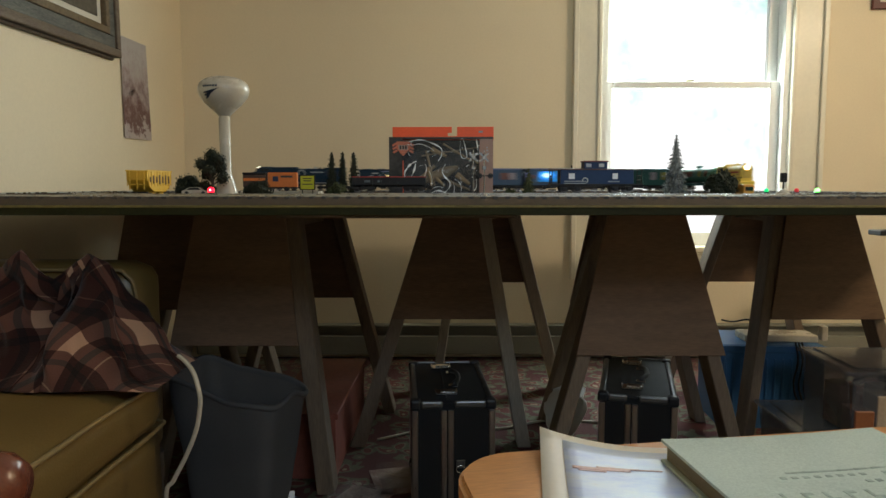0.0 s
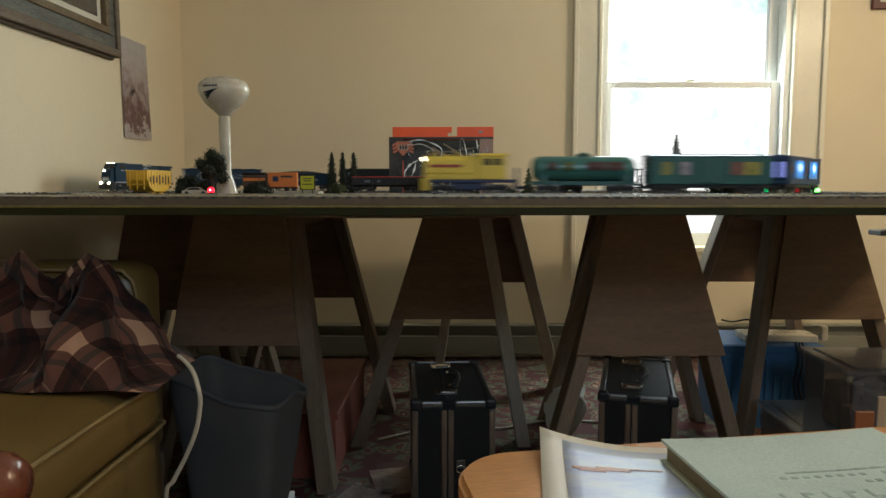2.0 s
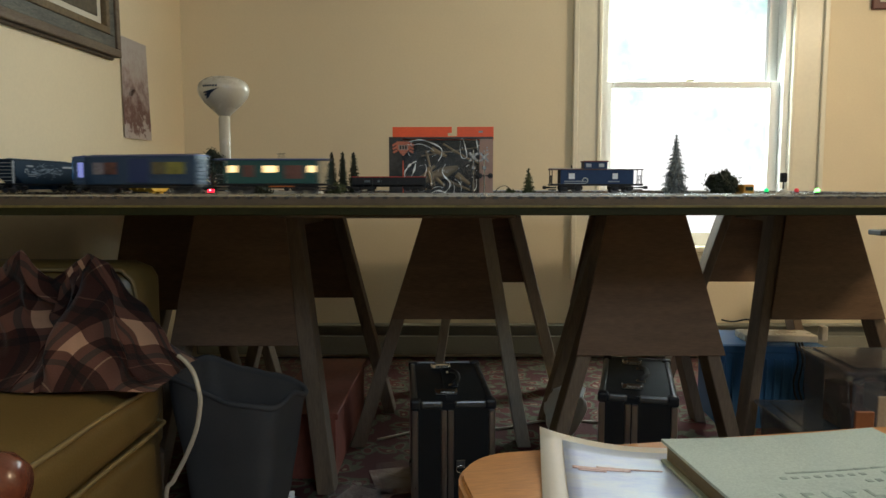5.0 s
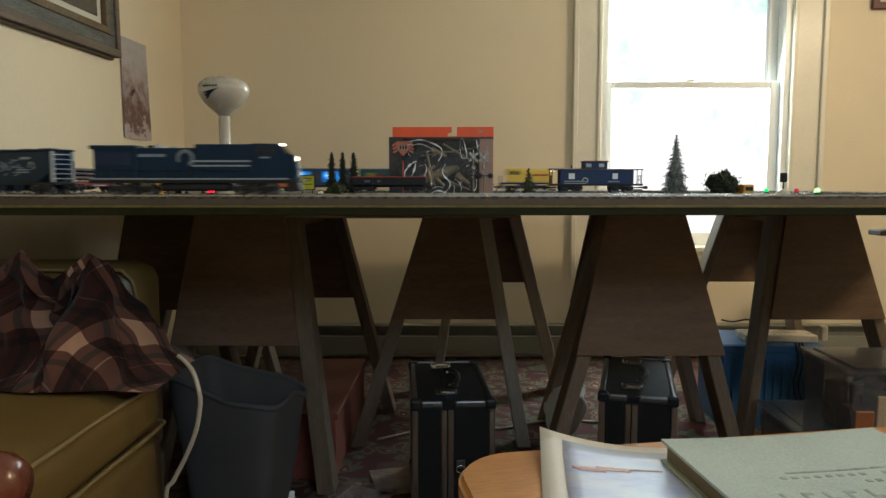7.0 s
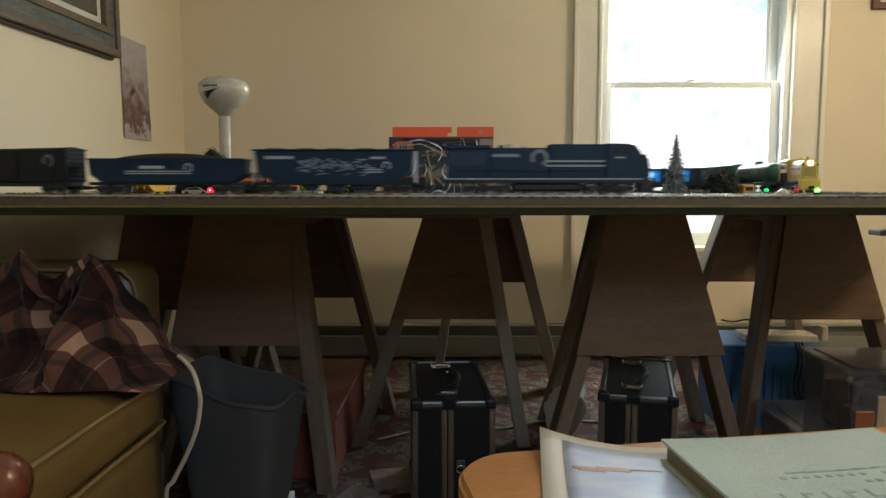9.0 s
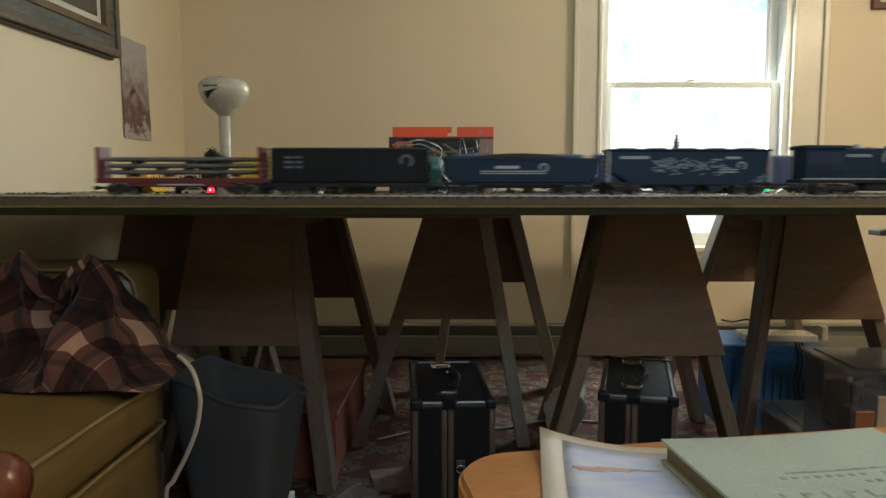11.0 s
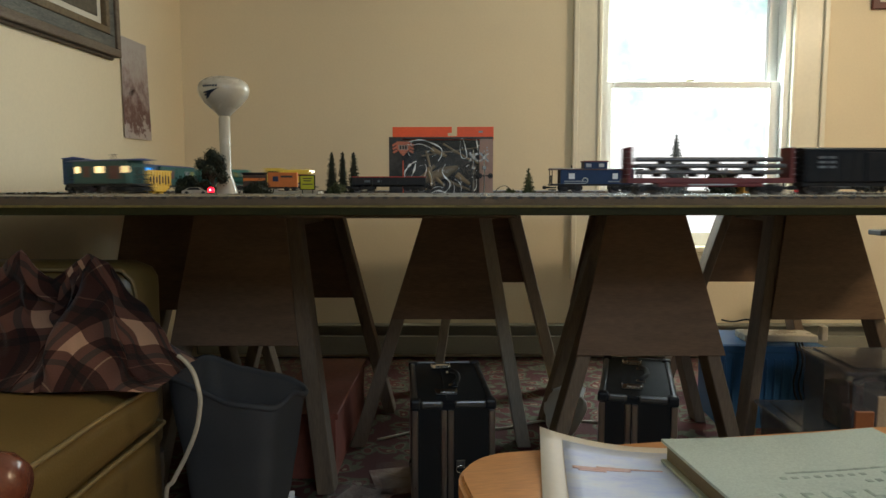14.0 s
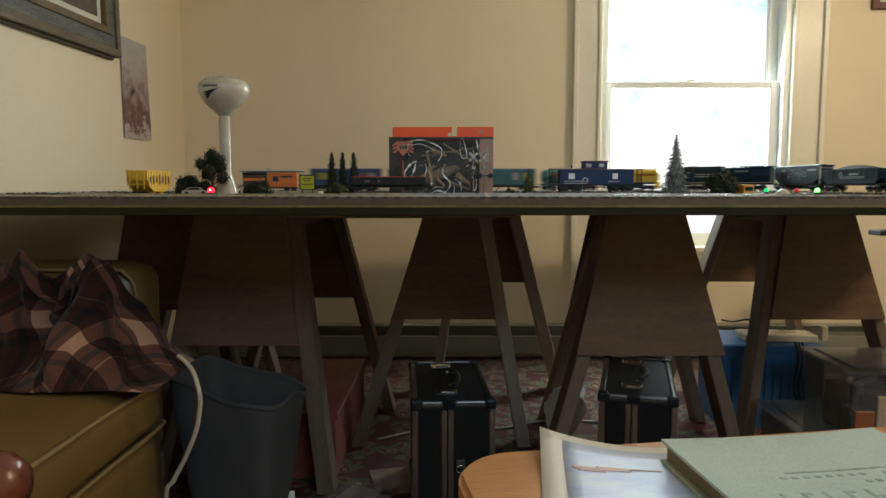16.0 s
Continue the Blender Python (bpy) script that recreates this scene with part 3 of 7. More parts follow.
    part("exhaust", block(-0.098, -0.088, -0.006, 0.006, 0.097, 0.1035, 0.001), BLACK, c)
    for s in (-1, 1):
        bm = bmesh.new()
        for k in range(7):
            box(bm, -0.200 + k * 0.011, -0.194 + k * 0.011, s * 0.0247 - 0.0005, s * 0.0247 + 0.0005, 0.062, 0.088)
        part("grille", bm, NAVY, c)
    truck(c, 0.128, 3, 0.034), truck(c, -0.130, 3, 0.034)
    coupler(c, -0.212, -1)
    return c


def hopper_b():
    c = thing("covered_hopper", Matrix(), "dark blue covered hopper car with white markings", "train car", "cars of the long freight train")
    bm = bmesh.new()
    prism(bm, [(-0.160, 0.046), (-0.125, 0.025), (0.125, 0.025), (0.160, 0.046), (0.166, 0.091), (-0.166, 0.091)], -0.0265, 0.0265)
    bmesh.ops.bevel(bm, geom=bm.edges[:], offset=0.002, segments=2, affect="EDGES")
    part("body", bm, BLUE, c)
    part("roof", block(-0.171, 0.171, -0.0285, 0.0285, 0.0905, 0.0945, 0.0015), BLUE, c)
    for i in range(5):
        part("hatch", block(-0.145 + i * 0.063, -0.107 + i * 0.063, -0.010, 0.010, 0.0945, 0.0975, 0.001), ROOF, c)
    part("frame", block(-0.172, 0.172, -0.024, 0.024, 0.020, 0.0265, 0.001), BLACK, c)
    for s in (-1, 1):
        bm = bmesh.new()
        for y in (-0.024, 0.024):
            box(bm, s * 0.168 - 0.002, s * 0.168 + 0.002, y - 0.002, y + 0.002, 0.026, 0.0905)
        for k in range(6):
            box(bm, s * 0.168 - 0.001, s * 0.168 + 0.001, -0.024, 0.024, 0.033 + k * 0.01, 0.0345 + k * 0.01)
        part("ladder", bm, PALE_END, c)
    # broad white sweep of scenery lettering made of short strokes
    rng = random.Random(4)
    for s in (-1, 1):
        bm = bmesh.new()
        for k in range(70):
            x, z = rng.uniform(-0.075, 0.075), 0.062 + rng.gauss(0, 0.008)
            ln, th = rng.uniform(0.006, 0.026), rng.uniform(0.0008, 0.0022)
            m = Matrix.Translation((x, 0, z)) @ Matrix.Rotation(rng.uniform(-0.5, 0.5), 4, "Y")
            ya, yb = sorted((s * 0.0262, s * (0.0270 + 0.0004 * rng.random())))
            box(bm, -ln / 2, ln / 2, ya, yb, -th / 2, th / 2, m=m)
        part("mural", bm, mat("faded_white_mural", (0.20, 0.25, 0.32), 0.5, var=0.4, scale=70, bump=0), c)
    panel(c, "lettering", -0.145, -0.085, 0.074, 0.080, 0.0266, WHITE)
    panel(c, "lettering", 0.075, 0.105, 0.074, 0.079, 0.0266, WHITE)
    for z in (0.046, 0.051):
        panel(c, "lettering", 0.062, 0.100, z, z + 0.0025, 0.0266, WHITE)
    emblem(c, 0.108, 0.060, 0.009, 0.0266)
    bm = bmesh.new()
    for x in (-0.055, 0.0, 0.055):
        prism(bm, [(x - 0.024, 0.0265), (x + 0.024, 0.0265), (x + 0.009, 0.008), (x - 0.009, 0.008)], -0.018, 0.018)
    part("chute", bm, BLUE, c)
    truck(c, 0.128), truck(c, -0.128)
    coupler(c, 0.170, 1), coupler(c, -0.170, -1)
    return c


def coal_car():
    c = thing("coal_gondola", Matrix(), "dark blue coal hopper car heaped with black coal", "train car", "cars of the long freight train")
    bm = bmesh.new()
    prism(bm, [(-0.160, 0.042), (-0.136, 0.025), (0.136, 0.025), (0.160, 0.042), (0.1635, 0.074), (-0.1635, 0.074)], -0.0265, 0.0265)
    bmesh.ops.bevel(bm, geom=bm.edges[:], offset=0.0015, segments=1, affect="EDGES")
    part("body", bm, BLUE, c)
    bm = bmesh.new()
    for s in (-1, 1):
        for i in range(12):
            x = -0.150 + i * 0.0273
            ya, yb = sorted((s * 0.0262, s * 0.0280))
            box(bm, x - 0.001, x + 0.001, ya, yb, 0.040, 0.0735)
        ya, yb = sorted((s * 0.0262, s * 0.0290))
        box(bm, -0.1635, 0.1635, ya, yb, 0.0715, 0.0755)
    part("rib", bm, BLUE, c)
    bm = bmesh.new()
    bmesh.ops.create_grid(bm, x_segments=60, y_segments=14, size=1)
    for v in bm.verts:
        u, w = v.co.x, v.co.y
        v.co = Vector((u * 0.157, w * 0.0245, 0.066 + 0.021 * (1 - abs(u) ** 2.2) * (1 - 0.55 * w * w) + 0.0018 * noise.noise(Vector((u * 30, w * 6, 0)))))
    part("coal_load", bm, COAL, c, "heap of black coal")
    part("frame", block(-0.165, 0.165, -0.022, 0.022, 0.020, 0.0265, 0.001), BLACK, c)
    for z in (0.043, 0.0475):
        panel(c, "stripe", -0.085, 0.052, z, z + 0.0025, 0.0281, WHITE)
    panel(c, "lettering", -0.055, -0.005, 0.054, 0.060, 0.0281, PALE_END)
    emblem(c, 0.046, 0.056, 0.0095, 0.0281)
    truck(c, 0.120), truck(c, -0.120)
    coupler(c, 0.160, 1), coupler(c, -0.160, -1)
    return c


def ribbed_end(parent, x, s, w, z0, z1, material):
    bm = bmesh.new()
    for k in range(7):
        z = z0 + (z1 - z0) * (k + 0.6) / 7.4
        xa, xb = sorted((x, x + s * 0.0022))
        box(bm, xa, xb, -w * 0.9, w * 0.9, z - 0.0022, z + 0.0022, 0.001)
    part("end_ribs", bm, material, parent)


def boxcar(name, label, group, L, z0, z1, body, roofm, w=0.0265):
    c = thing(name, Matrix(), label, "train car", group)
    h = L / 2 - 0.006
    part("body", block(-h, h, -w, w, z0, z1 - 0.003, 0.0015), body, c)
    bm = bmesh.new()
    prism(bm, [(-0.0285, 0), (0.0285, 0), (0.0285, 0.0018), (0.0, 0.0055), (-0.0285, 0.0018)], -h - 0.003, h + 0.003, Matrix.Translation((0, 0, z1 - 0.004)) @ Matrix.Rotation(math.pi / 2, 4, "Z"))
    part("roof", bm, roofm, c)
    part("roof_walk", block(-h, h, -0.005, 0.005, z1 + 0.0008, z1 + 0.0022), roofm, c)
    ribbed_end(c, h, 1, w, z0, z1 - 0.004, body), ribbed_end(c, -h, -1, w, z0, z1 - 0.004, body)
    part("frame", block(-h, h, -0.021, 0.021, z0 - 0.009, z0 + 0.001, 0.001), BLACK, c)
    for s in (-1, 1):
        bm = bmesh.new()
        for e in (-1, 1):
            for k in range(5):
                ya, yb = sorted((s * w, s * (w + 0.0022)))
                box(bm, e * (h - 0.010) - 0.005, e * (h - 0.010) + 0.005, ya, yb, z0 + 0.008 + k * 0.012, z0 + 0.0092 + k * 0.012)
        n = 14
        for i in range(n):
            x = -h + (i + 0.5) * 2 * h / n
            ya, yb = sorted((s * w, s * (w + 0.0007)))
            box(bm, x - 0.0006, x + 0.0006, ya, yb, z0 + 0.001, z1 - 0.005)
        part("side_ribs", bm, body, c)
    truck(c, h - 0.042), truck(c, -h + 0.042)
    coupler(c, h - 0.002, 1), coupler(c, -h + 0.002, -1)
    return c


def sliding_door(c, x0, x1, z0, z1, w, material):
    for s in (-1, 1):
        ya, yb = sorted((s * (w - 0.0005), s * (w + 0.002)))
        d = part("sliding_door", block(x0, x1, ya, yb, z0, z1, 0.0008), material, c)
        bm = bmesh.new()
        ya, yb = sorted((s * (w + 0.0015), s * (w + 0.0028)))
        for k in range(3):
            z = z0 + (z1 - z0) * (k + 1) / 4
            box(bm, x0 + 0.002, x1 - 0.002, ya, yb, z - 0.0008, z + 0.0008)
        part("door_bar", bm, material, d)


def black_boxcar():
    c = boxcar("boxcar", "faded black toy boxcar with a round emblem", "cars of the long freight train", 0.34, 0.026, 0.0965, DARK_BOX, DARK_BOX)
    sliding_door(c, -0.03, 0.03, 0.028, 0.088, 0.0265, DARK_BOX)
    dim = mat("dim_emblem", (0.12, 0.14, 0.16), 0.5, var=0.3, scale=60, bump=0)
    emblem(c, 0.118, 0.070, 0.014, 0.0276, dim)
    for z in (0.055, 0.065, 0.075):
        panel(c, "lettering", -0.135, -0.118, z, z + 0.005, 0.0274, dim)
        panel(c, "lettering", -0.113, -0.098, z, z + 0.005, 0.0274, dim)
    return c


def pipe_flat():
    c = thing("bulkhead_flatcar", Matrix(), "dark red bulkhead flatcar carrying a stack of grey pipes", "train car", "cars of the long freight train")
    bm = bmesh.new()
    box(bm, -0.1745, 0.1745, -0.0265, 0.0265, 0.024, 0.035, 0.001)
    box(bm, -0.110, 0.110, -0.0265, 0.0265, 0.016, 0.025, 0.002)
    part("deck", bm, MAROON, c)
    panel(c, "lettering", -0.045, 0.050, 0.0195, 0.0225, 0.0266, PALE_END)
    for s in (-1, 1):
        bm = bmesh.new()
        x = s * 0.1685
        box(bm, x - 0.004, x + 0.004, -0.0265, 0.0265, 0.0345, 0.099, 0.001)
        for y in (-0.018, 0.0, 0.018):
            box(bm, x + s * 0.003 - 0.004, x + s * 0.003 + 0.004, y - 0.002, y + 0.002, 0.035, 0.097)
        part("bulkhead", bm, MAROON, c)
    for k, z in enumerate((0.0470, 0.0605, 0.0740)):
        for y in (-0.0185, -0.0062, 0.0062, 0.0185):
            bm = bmesh.new()
            d = 0.004 * math.sin(k * 3 + y * 400)
            tube(bm, (-0.152 + d, y, z), (0.152 + d, y, z), 0.0043, n=10)
            part("pipe", bm, STEEL, c)
        for x in ((-0.105, -0.030, 0.055, 0.110), (-0.115, -0.045, 0.012, 0.085), (-0.095, 0.015, 0.095))[k]:
            part("spacer", block(x - 0.004, x + 0.004, -0.024, 0.024, z - 0.0094, z - 0.0041), TIE, c)
    for s in (-1, 1):
        x = s * 0.1685
        for k in range(5):
            part("ladder_rung", block(x + s * 0.0045, x + s * 0.0065, -0.0270, -0.0200, 0.042 + k * 0.0115, 0.0435 + k * 0.0115), PALE_END, c)
    truck(c, 0.125), truck(c, -0.125)
    coupler(c, 0.168, 1), coupler(c, -0.168, -1)
    return c


def switcher():
    c = thing("switcher_locomotive", Matrix(), "yellow toy switcher locomotive with dark blue frame", "locomotive", "cars of the short colourful train")
    bm = bmesh.new()
    box(bm, -0.115, 0.112, -0.026, 0.026, 0.026, 0.034, 0.001)
    box(bm, -0.035, 0.045, -0.023, 0.023, 0.008, 0.027, 0.003)
    part("frame", bm, NAVY, c)
    bm = bmesh.new()
    prism(bm, [(-0.022, 0.034), (0.022, 0.034), (0.022, 0.080), (0.015, 0.090), (-0.015, 0.090), (-0.022, 0.080)], -0.018, 0.110, Matrix.Rotation(-math.pi / 2, 4, "Z"))
    bmesh.ops.bevel(bm, geom=bm.edges[:], offset=0.002, segments=2, affect="EDGES")
    part("hood", bm, YEL, c)
    cab = part("cab", block(-0.088, -0.018, -0.026, 0.026, 0.034, 0.091, 0.002), YEL, c)
    bm = bmesh.new()
    prism(bm, [(-0.029, 0.0), (0.029, 0.0), (0.022, 0.006), (-0.022, 0.006)], -0.093, -0.013, Matrix.Translation((0, 0, 0.0905)) @ Matrix.Rotation(-math.pi / 2, 4, "Z"))
    part("cab_roof", bm, YEL, cab)
    for s in (-1, 1):
        for x in (-0.075, -0.050):
            part("cab_window", block(x, x + 0.018, s * 0.0262 - 0.0005, s * 0.0262 + 0.0005, 0.068, 0.084), GLASS_DK, cab)
    for y in (-0.012, 0.012):
        part("cab_window", block(-0.0890, -0.0876, y - 0.008, y + 0.008, 0.068, 0.084), GLASS_DK, cab)
    panel(c, "lettering", 0.020, 0.098, 0.063, 0.070, 0.0222, mat("red_lettering", (0.32, 0.05, 0.03), 0.5, var=0.3, scale=60, bump=0))
    part("grille", block(0.1095, 0.1115, -0.015, 0.015, 0.046, 0.072), mat("dull_yellow", (0.42, 0.30, 0.05), 0.5, bump=0.02), c)
    part("headlight", block(0.1085, 0.1145, -0.0065, 0.0065, 0.0760, 0.0885, 0.002), GLOW_W, c)
    for s in (-1, 1):
        part("marker_light", block(0.1100, 0.1125, s * 0.018 - 0.002, s * 0.018 + 0.002, 0.074, 0.079), GLASS_DK, c)
    bm = bmesh.new()
    box(bm, 0.100, 0.1165, -0.027, 0.027, 0.007, 0.036, 0.002)
    part("front_step", bm, YEL, c)
    part("rear_step", block(-0.1175, -0.106, -0.027, 0.027, 0.007, 0.034, 0.002), NAVY, c)
    rails_end(c, -0.114, -1, 0.024, 0.034, 0.062, NAVY)
    bm = bmesh.new()
    for x, r, h in ((0.09, 0.004, 0.010), (0.055, 0.006, 0.006), (0.03, 0.0035, 0.011), (0.0, 0.003, 0.007)):
        tube(bm, (x, 0, 0.089), (x, 0, 0.089 + h), r, n=10)
    part("stack", bm, YEL, c)
    bm = bmesh.new()
    for s in (-1, 1):
        for i in range(6):
            tube(bm, (-0.01 + i * 0.023, s * 0.0262, 0.034), (-0.01 + i * 0.023, s * 0.0262, 0.050), 0.0006, n=5)
        tube(bm, (-0.01, s * 0.0262, 0.050), (0.108, s * 0.0262, 0.050), 0.0007, n=5)
    part("handrail", bm, YEL, c)
    truck(c, 0.065), truck(c, -0.065)
    coupler(c, 0.112, 1), coupler(c, -0.112, -1)
    return c


def tank_car():
    c = thing("tank_car", Matrix(), "teal toy tank car with a roof dome", "train car", "cars of the short colourful train")
    bm = bmesh.new()
    lathe(bm, [(0.006, -0.127), (0.020, -0.124), (0.0285, -0.115), (0.030, -0.104), (0.030, 0.104), (0.0285, 0.115), (0.020, 0.124), (0.006, 0.127)], 28,
          Matrix.Translation((0, 0, 0.0605)) @ Matrix.Rotation(math.pi / 2, 4, "Y"))
    part("tank", bm, TEAL_L, c, smooth=True)
    bm = bmesh.new()
    lathe(bm, [(0.013, 0.086), (0.013, 0.096), (0.011, 0.099), (0.004, 0.100)], 18)
    part("dome", bm, TEAL_L, c)
    bm = bmesh.new()
    for i in range(20):
        a0, a1 = 2 * math.pi * i / 20, 2 * math.pi * (i + 1) / 20
        p = [Vector((0.022 * math.cos(a), 0.018 * math.sin(a), 0.094)) for a in (a0, a1)]
        tube(bm, p[0], p[1], 0.0007, n=5)
        if i % 4 == 0:
            tube(bm, p[0] - Vector((0, 0, 0.012)), p[0], 0.0007, n=5)
    tube(bm, (-0.022, 0, 0.0905), (0.022, 0, 0.0905), 0.0016, n=5)
    part("dome_rail", bm, TEAL, c)
    bm = bmesh.new()
    box(bm, -0.130, 0.130, -0.016, 0.016, 0.020, 0.030, 0.001)
    for x in (-0.1, 0.1):
        prism(bm, [(-0.026, 0.028), (0.026, 0.028), (0.026, 0.046), (0.018, 0.036), (-0.018, 0.036), (-0.026, 0.046)], x - 0.008, x + 0.008, Matrix.Rotation(-math.pi / 2, 4, "Z"))
    part("frame", bm, TEAL, c)
    for x in (-0.06, 0.0, 0.06):
        bm = bmesh.new()
        for i in range(24):
            a0, a1 = 2 * math.pi * i / 24, 2 * math.pi * (i + 1) / 24
            tube(bm, (x, 0.0303 * math.cos(a0), 0.0605 + 0.0303 * math.sin(a0)), (x, 0.0303 * math.cos(a1), 0.0605 + 0.0303 * math.sin(a1)), 0.0008, n=4)
        part("band", bm, TEAL, c)
    # curved picture panels on the flanks
    for s in (-1, 1):
        for x0, x1, mm in ((0.070, 0.090, PIC_R), (0.030, 0.050, PIC_Y), (-0.048, -0.005, PIC_R), (-0.092, -0.052, PIC_R)):
            bm = bmesh.new()
            col = []
            for k in range(5):
                a = radians(-8 + 38 * k / 4)
                y, z = s * 0.0309 * math.cos(a), 0.0605 + 0.0309 * math.sin(a)
                col.append((bm.verts.new((x0, y, z)), bm.verts.new((x1, y, z))))
            for a, b in zip(col, col[1:]):
                bm.faces.new((a[0], a[1], b[1], b[0]))
            bmesh.ops.solidify(bm, geom=bm.faces[:], thickness=0.0004)
            part("picture", bm, mm, c)
    bm = bmesh.new()
    for s in (-1, 1):
        tube(bm, (-0.118, s * 0.0315, 0.055), (0.118, s * 0.0315, 0.055), 0.0007, n=5)
    part("handrail", bm, TEAL, c)
    truck(c, 0.088), truck(c, -0.088)
    coupler(c, 0.128, 1), coupler(c, -0.128, -1)
    return c


GROUP_A = "cars of the short colourful train"


def teal_boxcar():
    c = boxcar("boxcar", "teal toy boxcar with colourful picture panels", GROUP_A, 0.318, 0.022, 0.0935, TEAL, mat("blue_roof", (0.03, 0.06, 0.20), 0.4, var=0.1, scale=20, bump=0.02))
    sliding_door(c, -0.028, 0.028, 0.026, 0.085, 0.0265, TEAL)
    for x0, x1, mm in ((0.100, 0.125, PIC_Y), (0.054, 0.078, PIC_P), (-0.078, -0.048, PIC_R), (-0.122, -0.080, PIC_Y)):
        for s in (-1, 1):
            panel(c, "picture", x0, x1, 0.045, 0.076, 0.0275, mm, sides=(s,))
    return c


def aquarium_car():
    c = boxcar("aquarium_car", "blue toy aquarium car with two glowing windows", GROUP_A, 0.320, 0.022, 0.0945, BLUE_L, mat("blue_roof", (0.03, 0.06, 0.20)))
    for s in (-1, 1):
        for x in (-0.070, 0.068):
            bm = bmesh.new()
            ya, yb = -0.0006, 0.0006
            box(bm, -0.043, 0.043, ya, yb, -0.0225, 0.0225)
            wdw = part("aquarium_window", bm, AQUA, c, "glowing blue water scene window")
            wdw.location = (x, s * 0.0279, 0.0600)
            bm = bmesh.new()
            y0, y1 = sorted((s * 0.0265, s * 0.0290))
            for a in ((x - 0.046, x + 0.046, 0.0825, 0.0850), (x - 0.046, x + 0.046, 0.0350, 0.0375), (x - 0.046, x - 0.0432, 0.0375, 0.0825), (x + 0.0432, x + 0.046, 0.0375, 0.0825)):
                box(bm, a[0], a[1], y0, y1, a[2], a[3])
            part("window_frame", bm, BLUE_L, c)
        for x in (-0.135, 0.0, 0.128):
            panel(c, "ornament", x - 0.008, x + 0.008, 0.052, 0.068, 0.0273, PIC_R, sides=(s,))
    for e in (-1, 1):
        for y in (-0.011, 0.011):
            part("end_window", block(e * 0.1562 - 0.0005, e * 0.1562 + 0.0005, y - 0.006, y + 0.006, 0.040, 0.078), mat("pale_blue_glow", (0.3, 0.35, 0.9), 0.3, bump=0, emit=0.45, emit_colour=(0.35, 0.4, 1.0)), c)
    return c


def blue_boxcar():
    c = boxcar("boxcar", "medium blue toy boxcar with deep blue door", GROUP_A, 0.322, 0.022, 0.0940, BLUE_L, mat("blue_roof", (0.03, 0.06, 0.20)))
    sliding_door(c, -0.028, 0.030, 0.026, 0.085, 0.0265, DOOR_B)
    for x0, x1, mm in ((0.100, 0.130, PIC_P), (0.062, 0.098, PIC_R), (-0.075, -0.036, mat("dull_olive_poster", (0.12, 0.10, 0.05), 0.5, var=0.5, scale=50, fine=160, bump=0)), (-0.125, -0.077, PIC_Y)):
        panel(c, "picture", x0, x1, 0.047, 0.076, 0.0275, mm)
    return c


# near-white colour in place of daylight showing through the parked caboose's windows
DAYLIT = mat("daylit_window", (0.85, 0.87, 0.90), 0.3, var=0.03, scale=30, bump=0)


